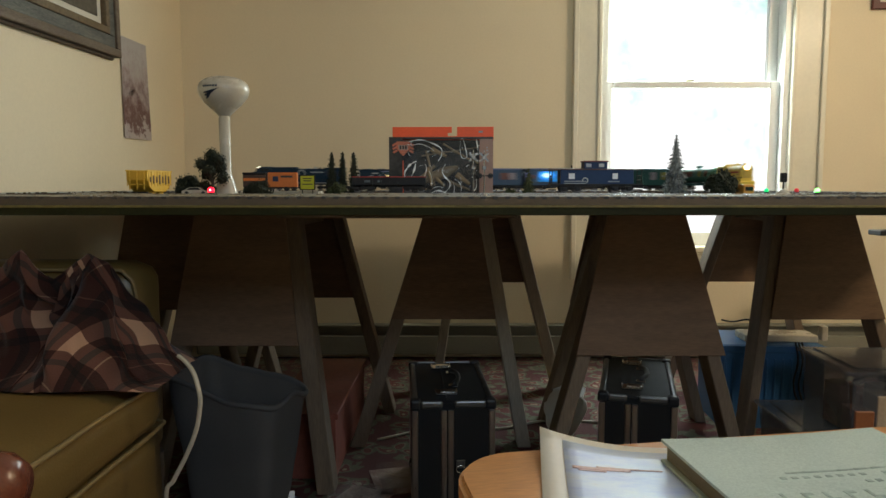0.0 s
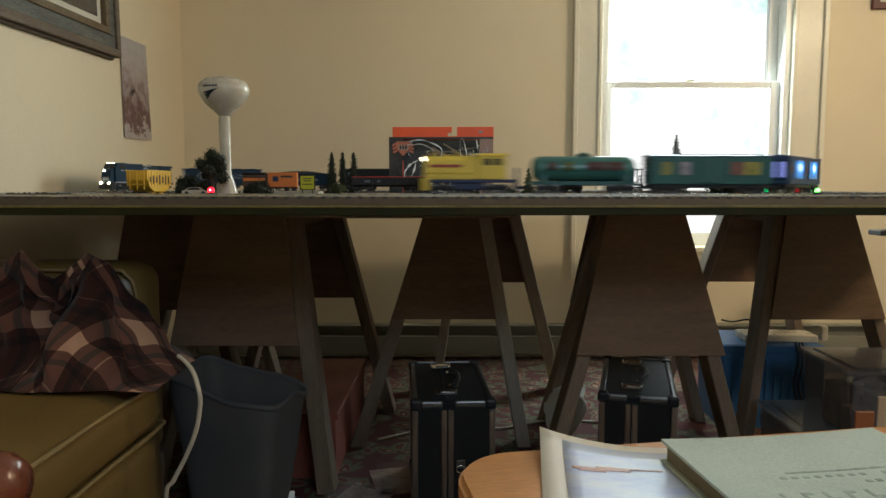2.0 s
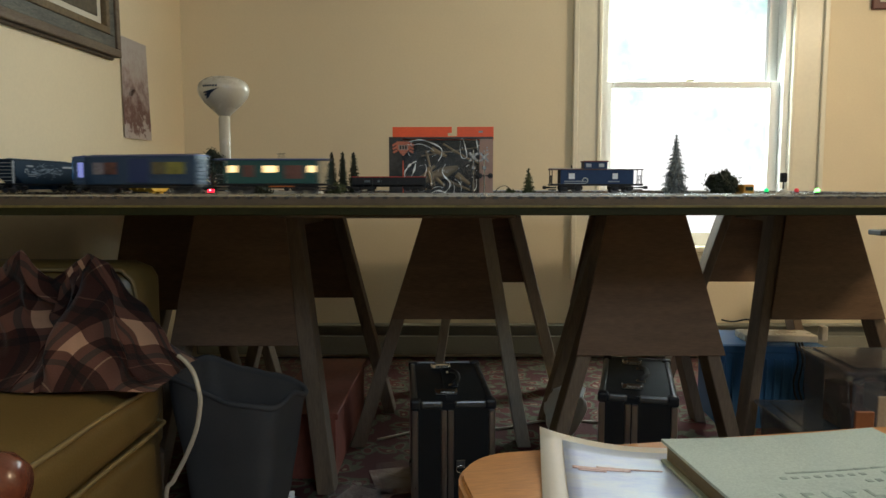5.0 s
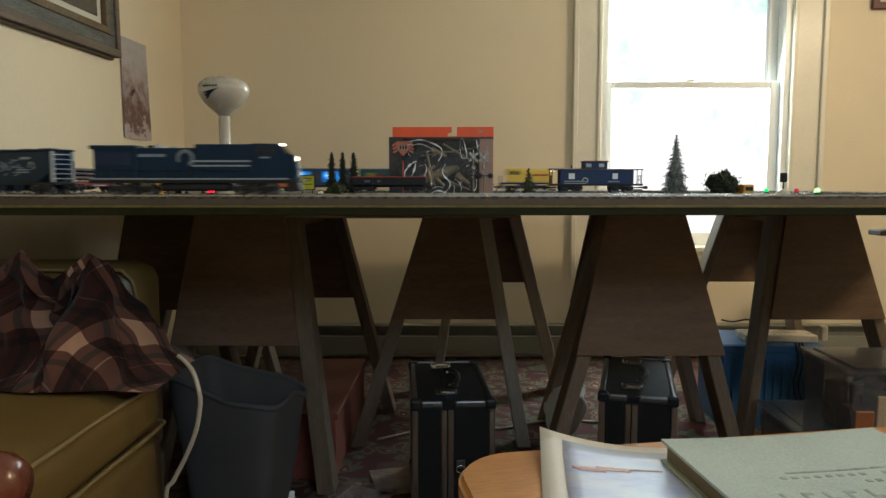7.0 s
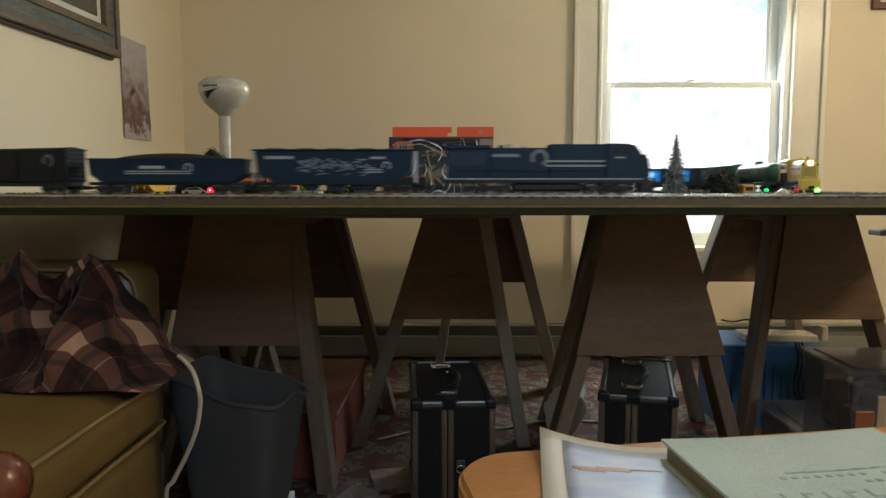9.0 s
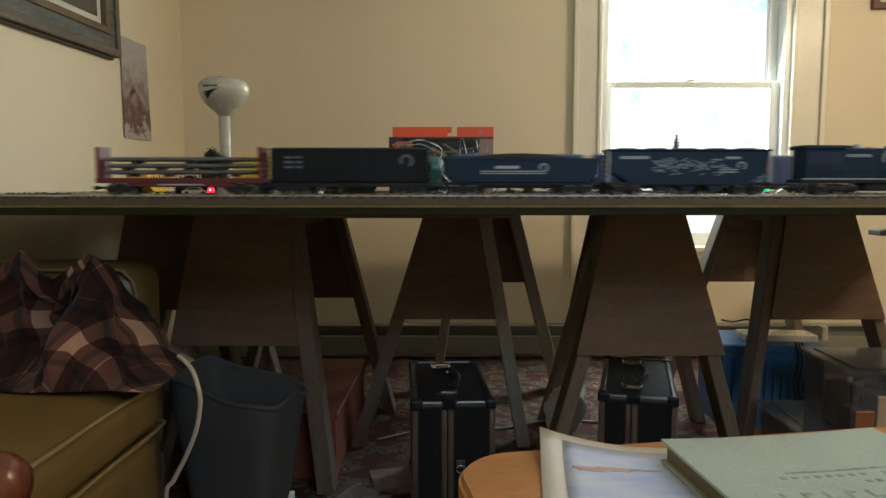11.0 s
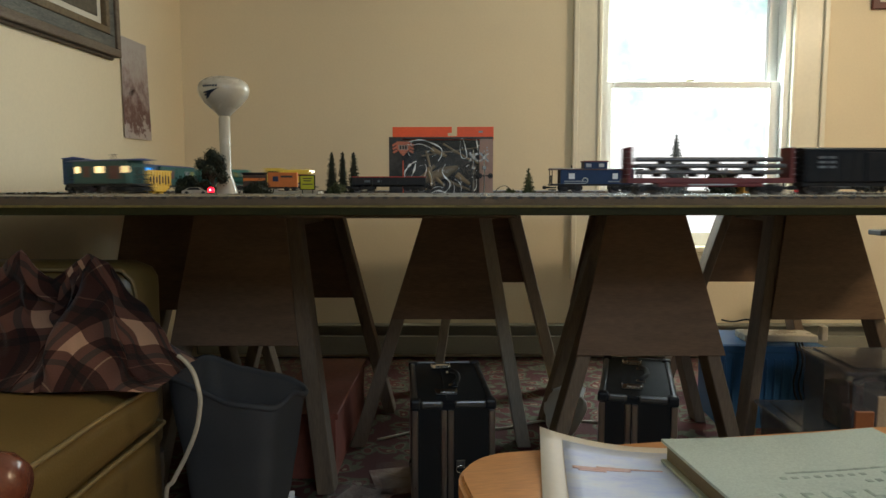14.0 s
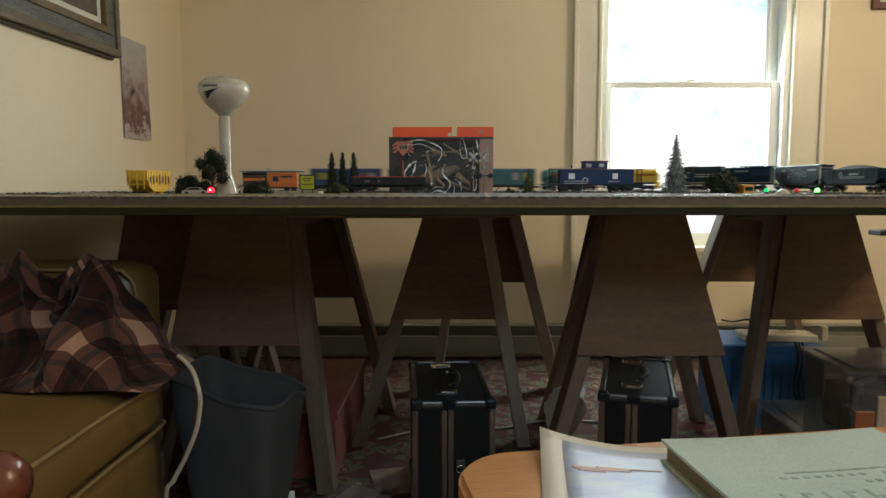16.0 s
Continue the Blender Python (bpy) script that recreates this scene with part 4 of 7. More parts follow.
def caboose(name, label, group, L, z1, body, roofm, lit, cupola):
    c = thing(name, Matrix(), label, "caboose", group)
    h = L / 2 - 0.026
    part("body", block(-h, h, -0.025, 0.025, 0.024, z1 - 0.004, 0.001), body, c)
    bm = bmesh.new()
    prism(bm, [(-0.028, 0), (0.028, 0), (0.027, 0.002), (0.0, 0.005), (-0.027, 0.002)], -L / 2, L / 2, Matrix.Translation((0, 0, z1 - 0.0045)) @ Matrix.Rotation(math.pi / 2, 4, "Z"))
    part("roof", bm, roofm, c)
    part("platform", block(-L / 2, L / 2, -0.025, 0.025, 0.019, 0.0245, 0.001), BLACK, c)
    for e in (-1, 1):
        rails_end(c, e * (L / 2 - 0.004), e, 0.023, 0.024, 0.046, BLACK)
        for y in (-0.023, 0.023):
            bm = bmesh.new()
            tube(bm, (e * (L / 2 - 0.004), y, 0.024), (e * (L / 2 - 0.004), y, z1 - 0.004), 0.0012, n=6)
            part("roof_post", bm, BLACK if cupola else body, c)
        bm = bmesh.new()
        box(bm, e * (L / 2 - 0.008) - 0.006, e * (L / 2 - 0.008) + 0.006, -0.027, 0.027, 0.006, 0.010)
        box(bm, e * (L / 2 - 0.008) - 0.007, e * (L / 2 - 0.008) + 0.007, -0.026, 0.026, 0.012, 0.016)
        part("step", bm, BLACK, c)
        part("end_door", block(e * h - 0.0008, e * h + 0.0008, -0.008, 0.008, 0.026, 0.064), DARK_BOX, c)
    if cupola:
        part("cupola", block(-0.034, 0.028, -0.021, 0.021, z1 - 0.002, z1 + 0.0165, 0.001), body, c)
        part("cupola_roof", block(-0.037, 0.031, -0.024, 0.024, z1 + 0.0165, z1 + 0.0195, 0.001), MAROON, c)
        for x in (-0.022, 0.012):
            panel(c, "cupola_window", x - 0.007, x + 0.007, z1 + 0.003, z1 + 0.012, 0.0212, PALE_END)
        bm = bmesh.new()
        tube(bm, (-0.062, 0.01, z1 - 0.003), (-0.062, 0.01, z1 + 0.008), 0.0022, n=8)
        part("smoke_stack", bm, BLACK, c)
    else:
        bm = bmesh.new()
        tube(bm, (-0.02, 0, z1 - 0.003), (-0.02, 0, z1 + 0.010), 0.002, n=8)
        tube(bm, (-0.02, 0, z1 + 0.010), (-0.02, 0, z1 + 0.013), 0.004, n=8)
        part("smoke_stack", bm, BLACK, c)
    for x, w in lit:
        panel(c, "window", x - w, x + w, z1 - (0.029 if cupola else 0.034), z1 - (0.014 if cupola else 0.018), 0.0252, DAYLIT if cupola else GLOW_WARM, "window coloured pale for daylight seen through it" if cupola else "warm lit window")
    truck(c, h - 0.030), truck(c, -h + 0.030)
    coupler(c, L / 2 - 0.004, 1), coupler(c, -L / 2 + 0.004, -1)
    return c


def teal_caboose():
    c = caboose("caboose", "teal toy caboose with warm lit windows", GROUP_A, 0.272, 0.085, TEAL, mat("blue_roof", (0.03, 0.06, 0.20)), ((0.092, 0.010), (0.002, 0.016), (-0.098, 0.009)), False)
    panel(c, "picture", 0.040, 0.068, 0.040, 0.068, 0.0251, PIC_R)
    panel(c, "picture", -0.078, -0.032, 0.036, 0.068, 0.0251, PIC_R)
    return c


# cars, the metres from the train's nose to their middles, and half the way between their trucks
TRAIN_B = [(blue_engine(), 0.220, 0.129), (hopper_b(), 0.6605, 0.128), (coal_car(), 1.010, 0.120), (black_boxcar(), 1.367, 0.122), (pipe_flat(), 1.722, 0.125)]
TRAIN_A = [(switcher(), 0.118, 0.065), (tank_car(), 0.395, 0.088), (teal_boxcar(), 0.702, 0.110), (aquarium_car(), 1.040, 0.112), (blue_boxcar(), 1.382, 0.112), (teal_caboose(), 1.708, 0.075)]

# ---------------------------------------------------------------- things on the table
LEAF_DK = mat("dark_foliage", (0.017, 0.022, 0.010), 0.85, var=0.5, scale=40, fine=300, bump=0.3)
LEAF = mat("green_foliage", (0.060, 0.070, 0.026), 0.85, var=0.45, scale=40, fine=300, bump=0.3)
FROST = mat("frosted_needles", (0.10, 0.12, 0.12), 0.7, var=0.5, scale=70, fine=300, bump=0.3, tint=(0.36, 0.40, 0.41))
BARK = mat("brown_bark", (0.08, 0.055, 0.035), 0.85, var=0.3, scale=60, fine=300, bump=0.4)
OFFWHITE = mat("off_white_plastic", (0.49, 0.445, 0.365), 0.26, var=0.05, scale=14, fine=140, bump=0.02)
ORANGE = mat("orange_card", (0.93, 0.115, 0.030), 0.45, var=0.08, scale=20, fine=160, bump=0.01)
CARD_DK = mat("dark_printed_card", (0.026, 0.027, 0.030), 0.35, var=0.5, scale=22, fine=90, bump=0.02, tint=(0.055, 0.055, 0.058))
CARD_PINK = mat("faded_side_card", (0.34, 0.21, 0.17), 0.5, var=0.12, scale=16, fine=120, bump=0.01)
GREY_TOY = mat("grey_toy_plastic", (0.26, 0.20, 0.13), 0.4, var=0.25, scale=25, bump=0.03)
SILVER = mat("silver_plastic", (0.34, 0.34, 0.35), 0.25, metal=0.7, var=0.1, scale=25, bump=0.02)


def water_tower():
    w = thing("water_tower", pose(-0.621, 2.0, TZ, 0, 0, 80), "off-white toy water tower with a dark swoosh mark", "water tower")
    bm = bmesh.new()
    lathe(bm, [(0.0375, 0.0), (0.0365, 0.006), (0.0290, 0.034), (0.0205, 0.060), (0.0172, 0.068), (0.0152, 0.085), (0.0150, 0.150), (0.0158, 0.238)], 28)
    part("pedestal", bm, OFFWHITE, w, smooth=True)
    bm = bmesh.new()
    prof = [(0.0150, 0.236), (0.020, 0.243), (0.036, 0.258), (0.053, 0.275), (0.065, 0.292), (0.0705, 0.308), (0.0705, 0.318), (0.0665, 0.329), (0.059, 0.3375), (0.048, 0.3440), (0.034, 0.3490), (0.018, 0.3515), (0.003, 0.352)]
    prof = [(r, 0.236 + (z - 0.236) * 0.965) for r, z in prof]
    lathe(bm, prof, 40)
    part("tank", bm, OFFWHITE, w, smooth=True)

    def radius(z):
        for (r0, z0), (r1, z1) in zip(prof, prof[1:]):
            if z0 <= z <= z1:
                return r0 + (r1 - r0) * (z - z0) / (z1 - z0)
        return 0.03

    mark = mat("dark_blue_mark", (0.02, 0.035, 0.07), 0.4, bump=0)
    for k in range(3):
        bm = bmesh.new()
        cols = []
        for i in range(11):
            u = i / 10
            a = math.pi - 0.42 + (0.72 - 0.13 * k) * u
            zc = 0.2965 - 0.0035 * k + 0.011 * u * u - 0.004 * k * (1 - u)
            th = 0.0056 * math.sin(math.pi * min(1, 0.15 + u * 0.85)) + 0.0002
            cols.append([bm.verts.new(((radius(z) + 0.0006) * math.cos(a), (radius(z) + 0.0006) * math.sin(a), z)) for z in (zc - th / 2, zc + th / 2)])
        for a, b in zip(cols, cols[1:]):
            bm.faces.new((a[0], b[0], b[1], a[1]))
        bmesh.ops.solidify(bm, geom=bm.faces[:], thickness=0.0003)
        part("swoosh", bm, mark, w)
    for k in range(6):
        a = math.pi - 0.36 + 0.11 * k
        bm = bmesh.new()
        box(bm, -0.0006, 0.0006, -0.0028, 0.0028, -0.0024, 0.0024, m=Matrix.Rotation(a, 4, "Z") @ Matrix.Translation((radius(0.3135) + 0.0004, 0, 0.3135)))
        part("letter_bar", bm, mark, w)


def toy_package():
    p = thing("toy_package", pose(-0.006, 2.06, TZ, 0, 0, -2), "window-fronted toy package with orange header card", "toy box")
    W, D, Ht = 0.306, 0.085, 0.183
    x0, x1 = -W / 2, W / 2
    part("back_panel", block(x0, x1, D - 0.0015, D, 0, Ht), CARD_DK, p)
    part("side_panel", block(x0, x0 + 0.0012, 0, D - 0.0015, 0, Ht), CARD_DK, p)
    part("side_panel", block(x1 - 0.0012, x1, 0, D - 0.0015, 0, Ht), CARD_PINK, p, "faded reddish printed side")
    part("bottom_panel", block(x0 + 0.0012, x1 - 0.0012, 0, D - 0.0015, 0, 0.0012), CARD_DK, p)
    part("top_panel", block(x0 + 0.0012, x1 - 0.0012, 0, D - 0.0015, Ht - 0.0012, Ht), CARD_DK, p)
    # front border
    part("front_border", block(x0, x0 + 0.040, -0.001, 0.0, 0.004, Ht), CARD_DK, p)
    part("front_border", block(x0 + 0.040, x1, -0.001, 0.0, Ht - 0.006, Ht), CARD_DK, p)
    part("front_border", block(x1 - 0.040, x1, -0.001, 0.0, 0.010, Ht - 0.006), CARD_PINK, p, "faded pinkish printed border")
    for zz, ww in ((0.150, 0.004), (0.142, 0.006), (0.128, 0.003)):
        part("border_mark", block(x1 - 0.020, x1 - 0.020 + ww, -0.0016, -0.001, zz, zz + 0.004), WHITE, p)
    part("bottom_strip", block(x0 + 0.040, x1, -0.0012, 0.0, 0.0, 0.010), ORANGE, p, "orange printed strip")
    part("edge_strip", block(x0 + 0.0402, x0 + 0.0425, -0.0014, -0.0002, 0.010, 0.115), ORANGE, p)
    # header card with its hook slot
    bm = bmesh.new()
    y0, y1 = D - 0.0035, D - 0.0017
    z0, z1 = Ht - 0.004, Ht + 0.036
    hx0, hx1 = x0 + 0.002, x1 + 0.004
    box(bm, hx0, 0.018, y0, y1, z0, z1)
    box(bm, 0.018, 0.046, y0, y1, z0, z0 + 0.012)
    box(bm, 0.046, hx1, y0, y1, z0, z1)
    box(bm, 0.018, 0.030, y0, y1, z0 + 0.022, z1)
    part("header_card", bm, ORANGE, p, "orange header card with hook slot")
    part("header_mark", block(0.112, 0.124, y0 - 0.0006, y0, z0 + 0.022, z0 + 0.028), WHITE, p)
    # shield emblem
    red = mat("faded_orange_print", (0.55, 0.16, 0.09), 0.45, var=0.15, scale=50, bump=0)
    bm = bmesh.new()
    prism(bm, [(-0.020, 0.017), (0.020, 0.017), (0.020, -0.004), (0.0, -0.026), (-0.020, -0.004)], -0.0022, -0.0012, Matrix.Translation((x0 + 0.042, 0, Ht - 0.030)))
    sh = part("shield", bm, red, p, "orange winged shield emblem")
    bm = bmesh.new()
    prism(bm, [(-0.015, 0.007), (0.015, 0.007), (0.013, -0.008), (-0.013, -0.008)], -0.0030, -0.0023, Matrix.Translation((x0 + 0.042, 0, Ht - 0.030)))
    part("shield_field", bm, mat("pale_shield_print", (0.42, 0.30, 0.25), 0.5, var=0.1, scale=50, bump=0), sh)
    for k in range(3):
        part("shield_bar", block(x0 + 0.0315 + k * 0.008, x0 + 0.0365 + k * 0.008, -0.0036, -0.0030, Ht - 0.036, Ht - 0.0250), CARD_DK, sh)
    for s in (-1, 1):
        for k in range(3):
            m = Matrix.Translation((x0 + 0.042 + s * (0.0255 - 0.001 * k), 0, Ht - 0.022 - k * 0.010)) @ Matrix.Rotation(s * 0.5, 4, "Y")
            part("wing", (lambda b: (box(b, -0.007, 0.007, -0.0022, -0.0012, -0.003, 0.003, m=m), b)[1])(bmesh.new()), red, sh)
    # the toy behind the window: a grey rotorcraft in pieces
    t = part("toy_aircraft", (lambda b: (lathe(b, [(0.003, -0.055), (0.010, -0.048), (0.016, -0.02), (0.017, 0.02), (0.010, 0.045), (0.003, 0.06)], 14, Matrix.Translation((-0.005, 0.045, 0.075)) @ Matrix.Rotation(1.2, 4, "Y")), b)[1])(bmesh.new()), GREY_TOY, p, smooth=True)
    for a, q, r in (((-0.06, 0.04, 0.13), (0.11, 0.035, 0.155), 0.0022), ((-0.045, 0.03, 0.145), (-0.02, 0.03, 0.04), 0.004), ((0.03, 0.035, 0.145), (0.11, 0.035, 0.108), 0.0025),
                    ((0.02, 0.04, 0.055), (0.085, 0.03, 0.028), 0.005), ((-0.02, 0.045, 0.10), (-0.075, 0.04, 0.055), 0.006)):
        bm = bmesh.new()
        tube(bm, a, q, r, r * 0.6, n=8)
        part("toy_limb", bm, GREY_TOY, p)
    tan = mat("tan_toy_plastic", (0.34, 0.24, 0.13), 0.45, var=0.3, scale=40, bump=0.03)
    for a, q, r in (((-0.03, 0.03, 0.150), (0.015, 0.032, 0.128), 0.008), ((-0.075, 0.03, 0.045), (-0.045, 0.03, 0.030), 0.007), ((0.045, 0.03, 0.075), (0.085, 0.03, 0.045), 0.009),
                    ((-0.015, 0.03, 0.062), (0.010, 0.03, 0.040), 0.006), ((0.005, 0.030, 0.165), (0.085, 0.026, 0.118), 0.003), ((-0.040, 0.03, 0.095), (-0.028, 0.03, 0.030), 0.005)):
        bm = bmesh.new()
        tube(bm, a, q, r, r * 0.55, n=10)
        part("toy_piece", bm, tan, p)
    # crumpled clear film; its shine is modelled as pale strokes on top
    film_m = glass_mat("clear_film", (0.9, 0.95, 1.0), 0.03, 0.045)
    bm = bmesh.new()
    bmesh.ops.create_grid(bm, x_segments=46, y_segments=34, size=1)
    for v in bm.verts:
        u, w = v.co.x, v.co.y
        e = (1 - u ** 8) * (1 - w ** 8)
        n1 = noise.noise(Vector((u * 2.3 + 3, w * 1.9, 1.7)))
        n2 = noise.noise(Vector((u * 6 + w * 3, w * 4 - u * 2, 4.2)))
        v.co = Vector((0.000 + u * 0.112, -0.002 - 0.001 + 0.012 * e * n1 + 0.006 * e * n2, 0.0945 + w * 0.080))
    ob = part("film_window", bm, film_m, p, "crumpled clear plastic window", smooth=True)
    # reflections on the film, modelled as near-white tapered crescents
    highlight = glass_mat("film_crease", (0.93, 0.97, 1.0), 0.08, 0.9)
    highlight_paths = [([(-0.095, 0.168), (-0.062, 0.174), (-0.030, 0.166), (0.000, 0.150), (0.002, 0.130), (-0.008, 0.112)], 0.0034),
             ([(-0.090, 0.158), (-0.060, 0.162), (-0.034, 0.152), (-0.018, 0.140)], 0.0018),
             ([(-0.106, 0.062), (-0.104, 0.085), (-0.086, 0.105), (-0.070, 0.112)], 0.0046), ([(-0.104, 0.058), (-0.088, 0.066), (-0.078, 0.088), (-0.074, 0.106)], 0.0034),
             ([(-0.052, 0.030), (-0.050, 0.060), (-0.042, 0.090), (-0.046, 0.104)], 0.0020), ([(-0.030, 0.036), (-0.026, 0.060), (-0.034, 0.085)], 0.0014),
             ([(0.010, 0.020), (0.024, 0.034), (0.026, 0.052), (0.012, 0.066), (0.004, 0.084), (0.014, 0.104)], 0.0030),
             ([(-0.034, 0.016), (-0.012, 0.026), (0.008, 0.022), (0.024, 0.012)], 0.0040), ([(-0.028, 0.032), (-0.008, 0.038), (0.010, 0.034)], 0.0018),
             ([(0.058, 0.176), (0.064, 0.178), (0.072, 0.150), (0.076, 0.124), (0.062, 0.122), (0.056, 0.148), (0.058, 0.174)], 0.0022),
             ([(0.040, 0.060), (0.052, 0.052), (0.060, 0.036), (0.058, 0.018)], 0.0024), ([(0.036, 0.052), (0.040, 0.034), (0.038, 0.018)], 0.0016),
             ([(0.094, 0.022), (0.104, 0.036), (0.104, 0.060)], 0.0022), ([(0.104, 0.176), (0.108, 0.150), (0.118, 0.128)], 0.0020),
             ([(0.030, 0.136), (0.036, 0.142), (0.042, 0.146)], 0.0010)]
    for pts, thick in highlight_paths:
        bm = rod([(x, -0.0105, z) for x, z in pts], thick, 6)
        n = len(bm.verts) // 6
        bm.verts.ensure_lookup_table()
        for i in range(n):
            ring = [bm.verts[i * 6 + j] for j in range(6)]
            c = sum((v.co for v in ring), Vector()) / 6
            k = 0.12 + 0.88 * math.sin(math.pi * (i + 0.5) / n) ** 0.7 * max(0.08, 0.55 + 1.1 * noise.noise(c * 75))
            for v in ring:
                v.co = c + (v.co - c) * k
                v.co.y = -0.0105 + (v.co.y + 0.0105) * 0.4
        part("film_crease", bm, highlight, p, smooth=True)
    # small glints on the film, scattered as near-white slivers
    rng = random.Random(17)
    bm = bmesh.new()
    for _ in range(46):
        cx, cz, a, ln = rng.uniform(-0.105, 0.112), rng.uniform(0.014, 0.172), rng.uniform(0, 3.1), rng.uniform(0.002, 0.008)
        q = [Vector((-ln, 0, 0)), Vector((0, 0, -ln * 0.16)), Vector((ln, 0, 0)), Vector((0, 0, ln * 0.16))]
        m = Matrix.Translation((cx, -0.0100 - 0.0001 * rng.random(), cz)) @ Matrix.Rotation(a, 4, "Y")
        bm.faces.new([bm.verts.new(m @ v) for v in q])
    bmesh.ops.solidify(bm, geom=bm.faces[:], thickness=0.0004)
    part("film_wrinkles", bm, highlight, p)


def leaf_cluster(bm, c, r, n, rng, size, squash=1.0):
    """Small folded leaves scattered through a lump."""
    for _ in range(n):
        d = Vector((rng.gauss(0, 1), rng.gauss(0, 1), rng.gauss(0, 1))).normalized()
        p = Vector(c) + Vector((d.x, d.y, d.z * squash)) * r * rng.uniform(0.55, 1.05)
        q = Euler((rng.uniform(0, 6), rng.uniform(0, 6), rng.uniform(0, 6))).to_quaternion()
        s = size * rng.uniform(0.6, 1.3)
        vs = [bm.verts.new(p + q @ Vector(k)) for k in ((-s, 0, 0), (0, -s * 0.5, s * 0.2), (s, 0, 0), (0, s * 0.5, s * 0.2))]
        bm.faces.new(vs[:3]), bm.faces.new((vs[0], vs[2], vs[3]))


def lump(bm, c, r, seed, squash=1.0):
    vs = bmesh.ops.create_icosphere(bm, subdivisions=3, radius=1)["verts"]
    for v in vs:
        d = v.co.normalized()
        k = r * (0.85 + 0.35 * noise.noise(d * 2.2 + Vector((seed, 0, 0))) + 0.15 * noise.noise(d * 6 + Vector((0, seed, 0))))
        v.co = Vector(c) + Vector((d.x, d.y, d.z * squash)) * k


def bush(x, y, r, h, seed, material, label):
    rng = random.Random(seed)
    b = thing("bush", pose(x, y, TZ), label, "bush", "model bushes")
    bm = bmesh.new()
    for k in range(11):
        a, f = rng.uniform(0, 6.3), rng.uniform(0.1, 1.0)
        rr = min(r * 0.5, h * 0.36) * rng.uniform(0.55, 1.1)
        c = (math.cos(a) * r * 0.75 * f, math.sin(a) * r * 0.5 * f, rr * 0.7 + (h - 1.6 * rr) * rng.uniform(0.0, 1.0) * (1 - 0.55 * f * f))
        lump(bm, c, rr * 0.80, seed + k)
        leaf_cluster(bm, c, rr * 1.05, 130, rng, 0.0034)
    part("foliage", bm, material, b)
    bm = bmesh.new()
    tube(bm, (0, 0, 0), (0, 0, h * 0.4), 0.003, 0.002, n=6)
    part("stem", bm, BARK, b)


def round_tree(x, y, h, r, seed, label):
    rng = random.Random(seed)
    t = thing("model_tree", pose(x, y, TZ), label, "tree", "model trees")
    bm = bmesh.new()
    tube(bm, (0, 0, 0), (0.002, 0, h * 0.45), 0.005, 0.003, n=8)
    ends = []
    for k in range(7):
        a = k * 2.4
        e = (math.cos(a) * r * 0.60, math.sin(a) * r * 0.55, h * (0.42 + 0.065 * k))
        tube(bm, (0, 0, h * (0.28 + 0.02 * k)), e, 0.0022, 0.001, n=6)
        ends.append(e)
    part("trunk", bm, BARK, t)
    bm = bmesh.new()
    for k, e in enumerate(ends + [(0, 0, h * 0.86), (r * 0.1, 0, h * 0.7)]):
        lump(bm, e, r * 0.36, seed + k)
        leaf_cluster(bm, e, r * 0.46, 200, rng, 0.0030)
    part("crown", bm, LEAF_DK, t)


def conifer(x, y, h, r, seed, material, label, tiers=16, droop=0.25, power=0.9, loose=0.6, core=0.62):
    """A straight stem with rings of needled twigs that shorten upwards."""
    rng = random.Random(seed)
    t = thing("model_conifer", pose(x, y, TZ), label, "tree", "model conifers")
    bm = bmesh.new()
    tube(bm, (0, 0, 0), (0, 0, h * 0.97), r * 0.10, 0.0006, n=7)
    part("trunk", bm, BARK, t)
    bm = bmesh.new()
    for k in range(tiers):
        u = k / (tiers - 1)
        rr = r * (1 - u) ** power * rng.uniform(0.88, 1.08) + 0.0022
        n = max(7, int(22 * (1 - u)) + 4)
        for i in range(n):
            a = 2 * math.pi * (i + rng.random() * 0.7) / n
            z = h * (0.05 + 0.92 * min(1, max(0, u + rng.uniform(-loose, loose) / tiers)))
            d = Vector((math.cos(a), math.sin(a), -droop + rng.uniform(-0.18, 0.15)))
            tip = Vector((0, 0, z)) + d * rr * rng.uniform(0.75, 1.1)
            for j in range(9):
                f = (j + 1) / 9
                p = Vector((0, 0, z)).lerp(tip, f)
                s = max(0.0034, rr * 0.30 * (1.1 - f * 0.6))
                q = Euler((rng.uniform(0, 6), rng.uniform(0, 6), a)).to_quaternion()
                vs = [bm.verts.new(p + q @ Vector(c)) for c in ((-s, 0, -s * 0.22), (s, 0, -s * 0.22), (0, 0, s * 0.45))]
                bm.faces.new(vs)
    prof = []
    for k in range(13):
        u = k / 12
        prof.append((max(0.0008, r * core * (1 - u) ** power), h * (0.06 + 0.90 * u)))
    n0 = len(bm.verts)
    lathe(bm, prof, 14)
    bm.verts.ensure_lookup_table()
    for v in list(bm.verts)[n0:]:
        f = 1 + 0.5 * noise.noise(Vector((v.co.x * 200, v.co.y * 200, v.co.z * 160 + seed)))
        v.co.x, v.co.y = v.co.x * f, v.co.y * f
    part("needles", bm, material, t)


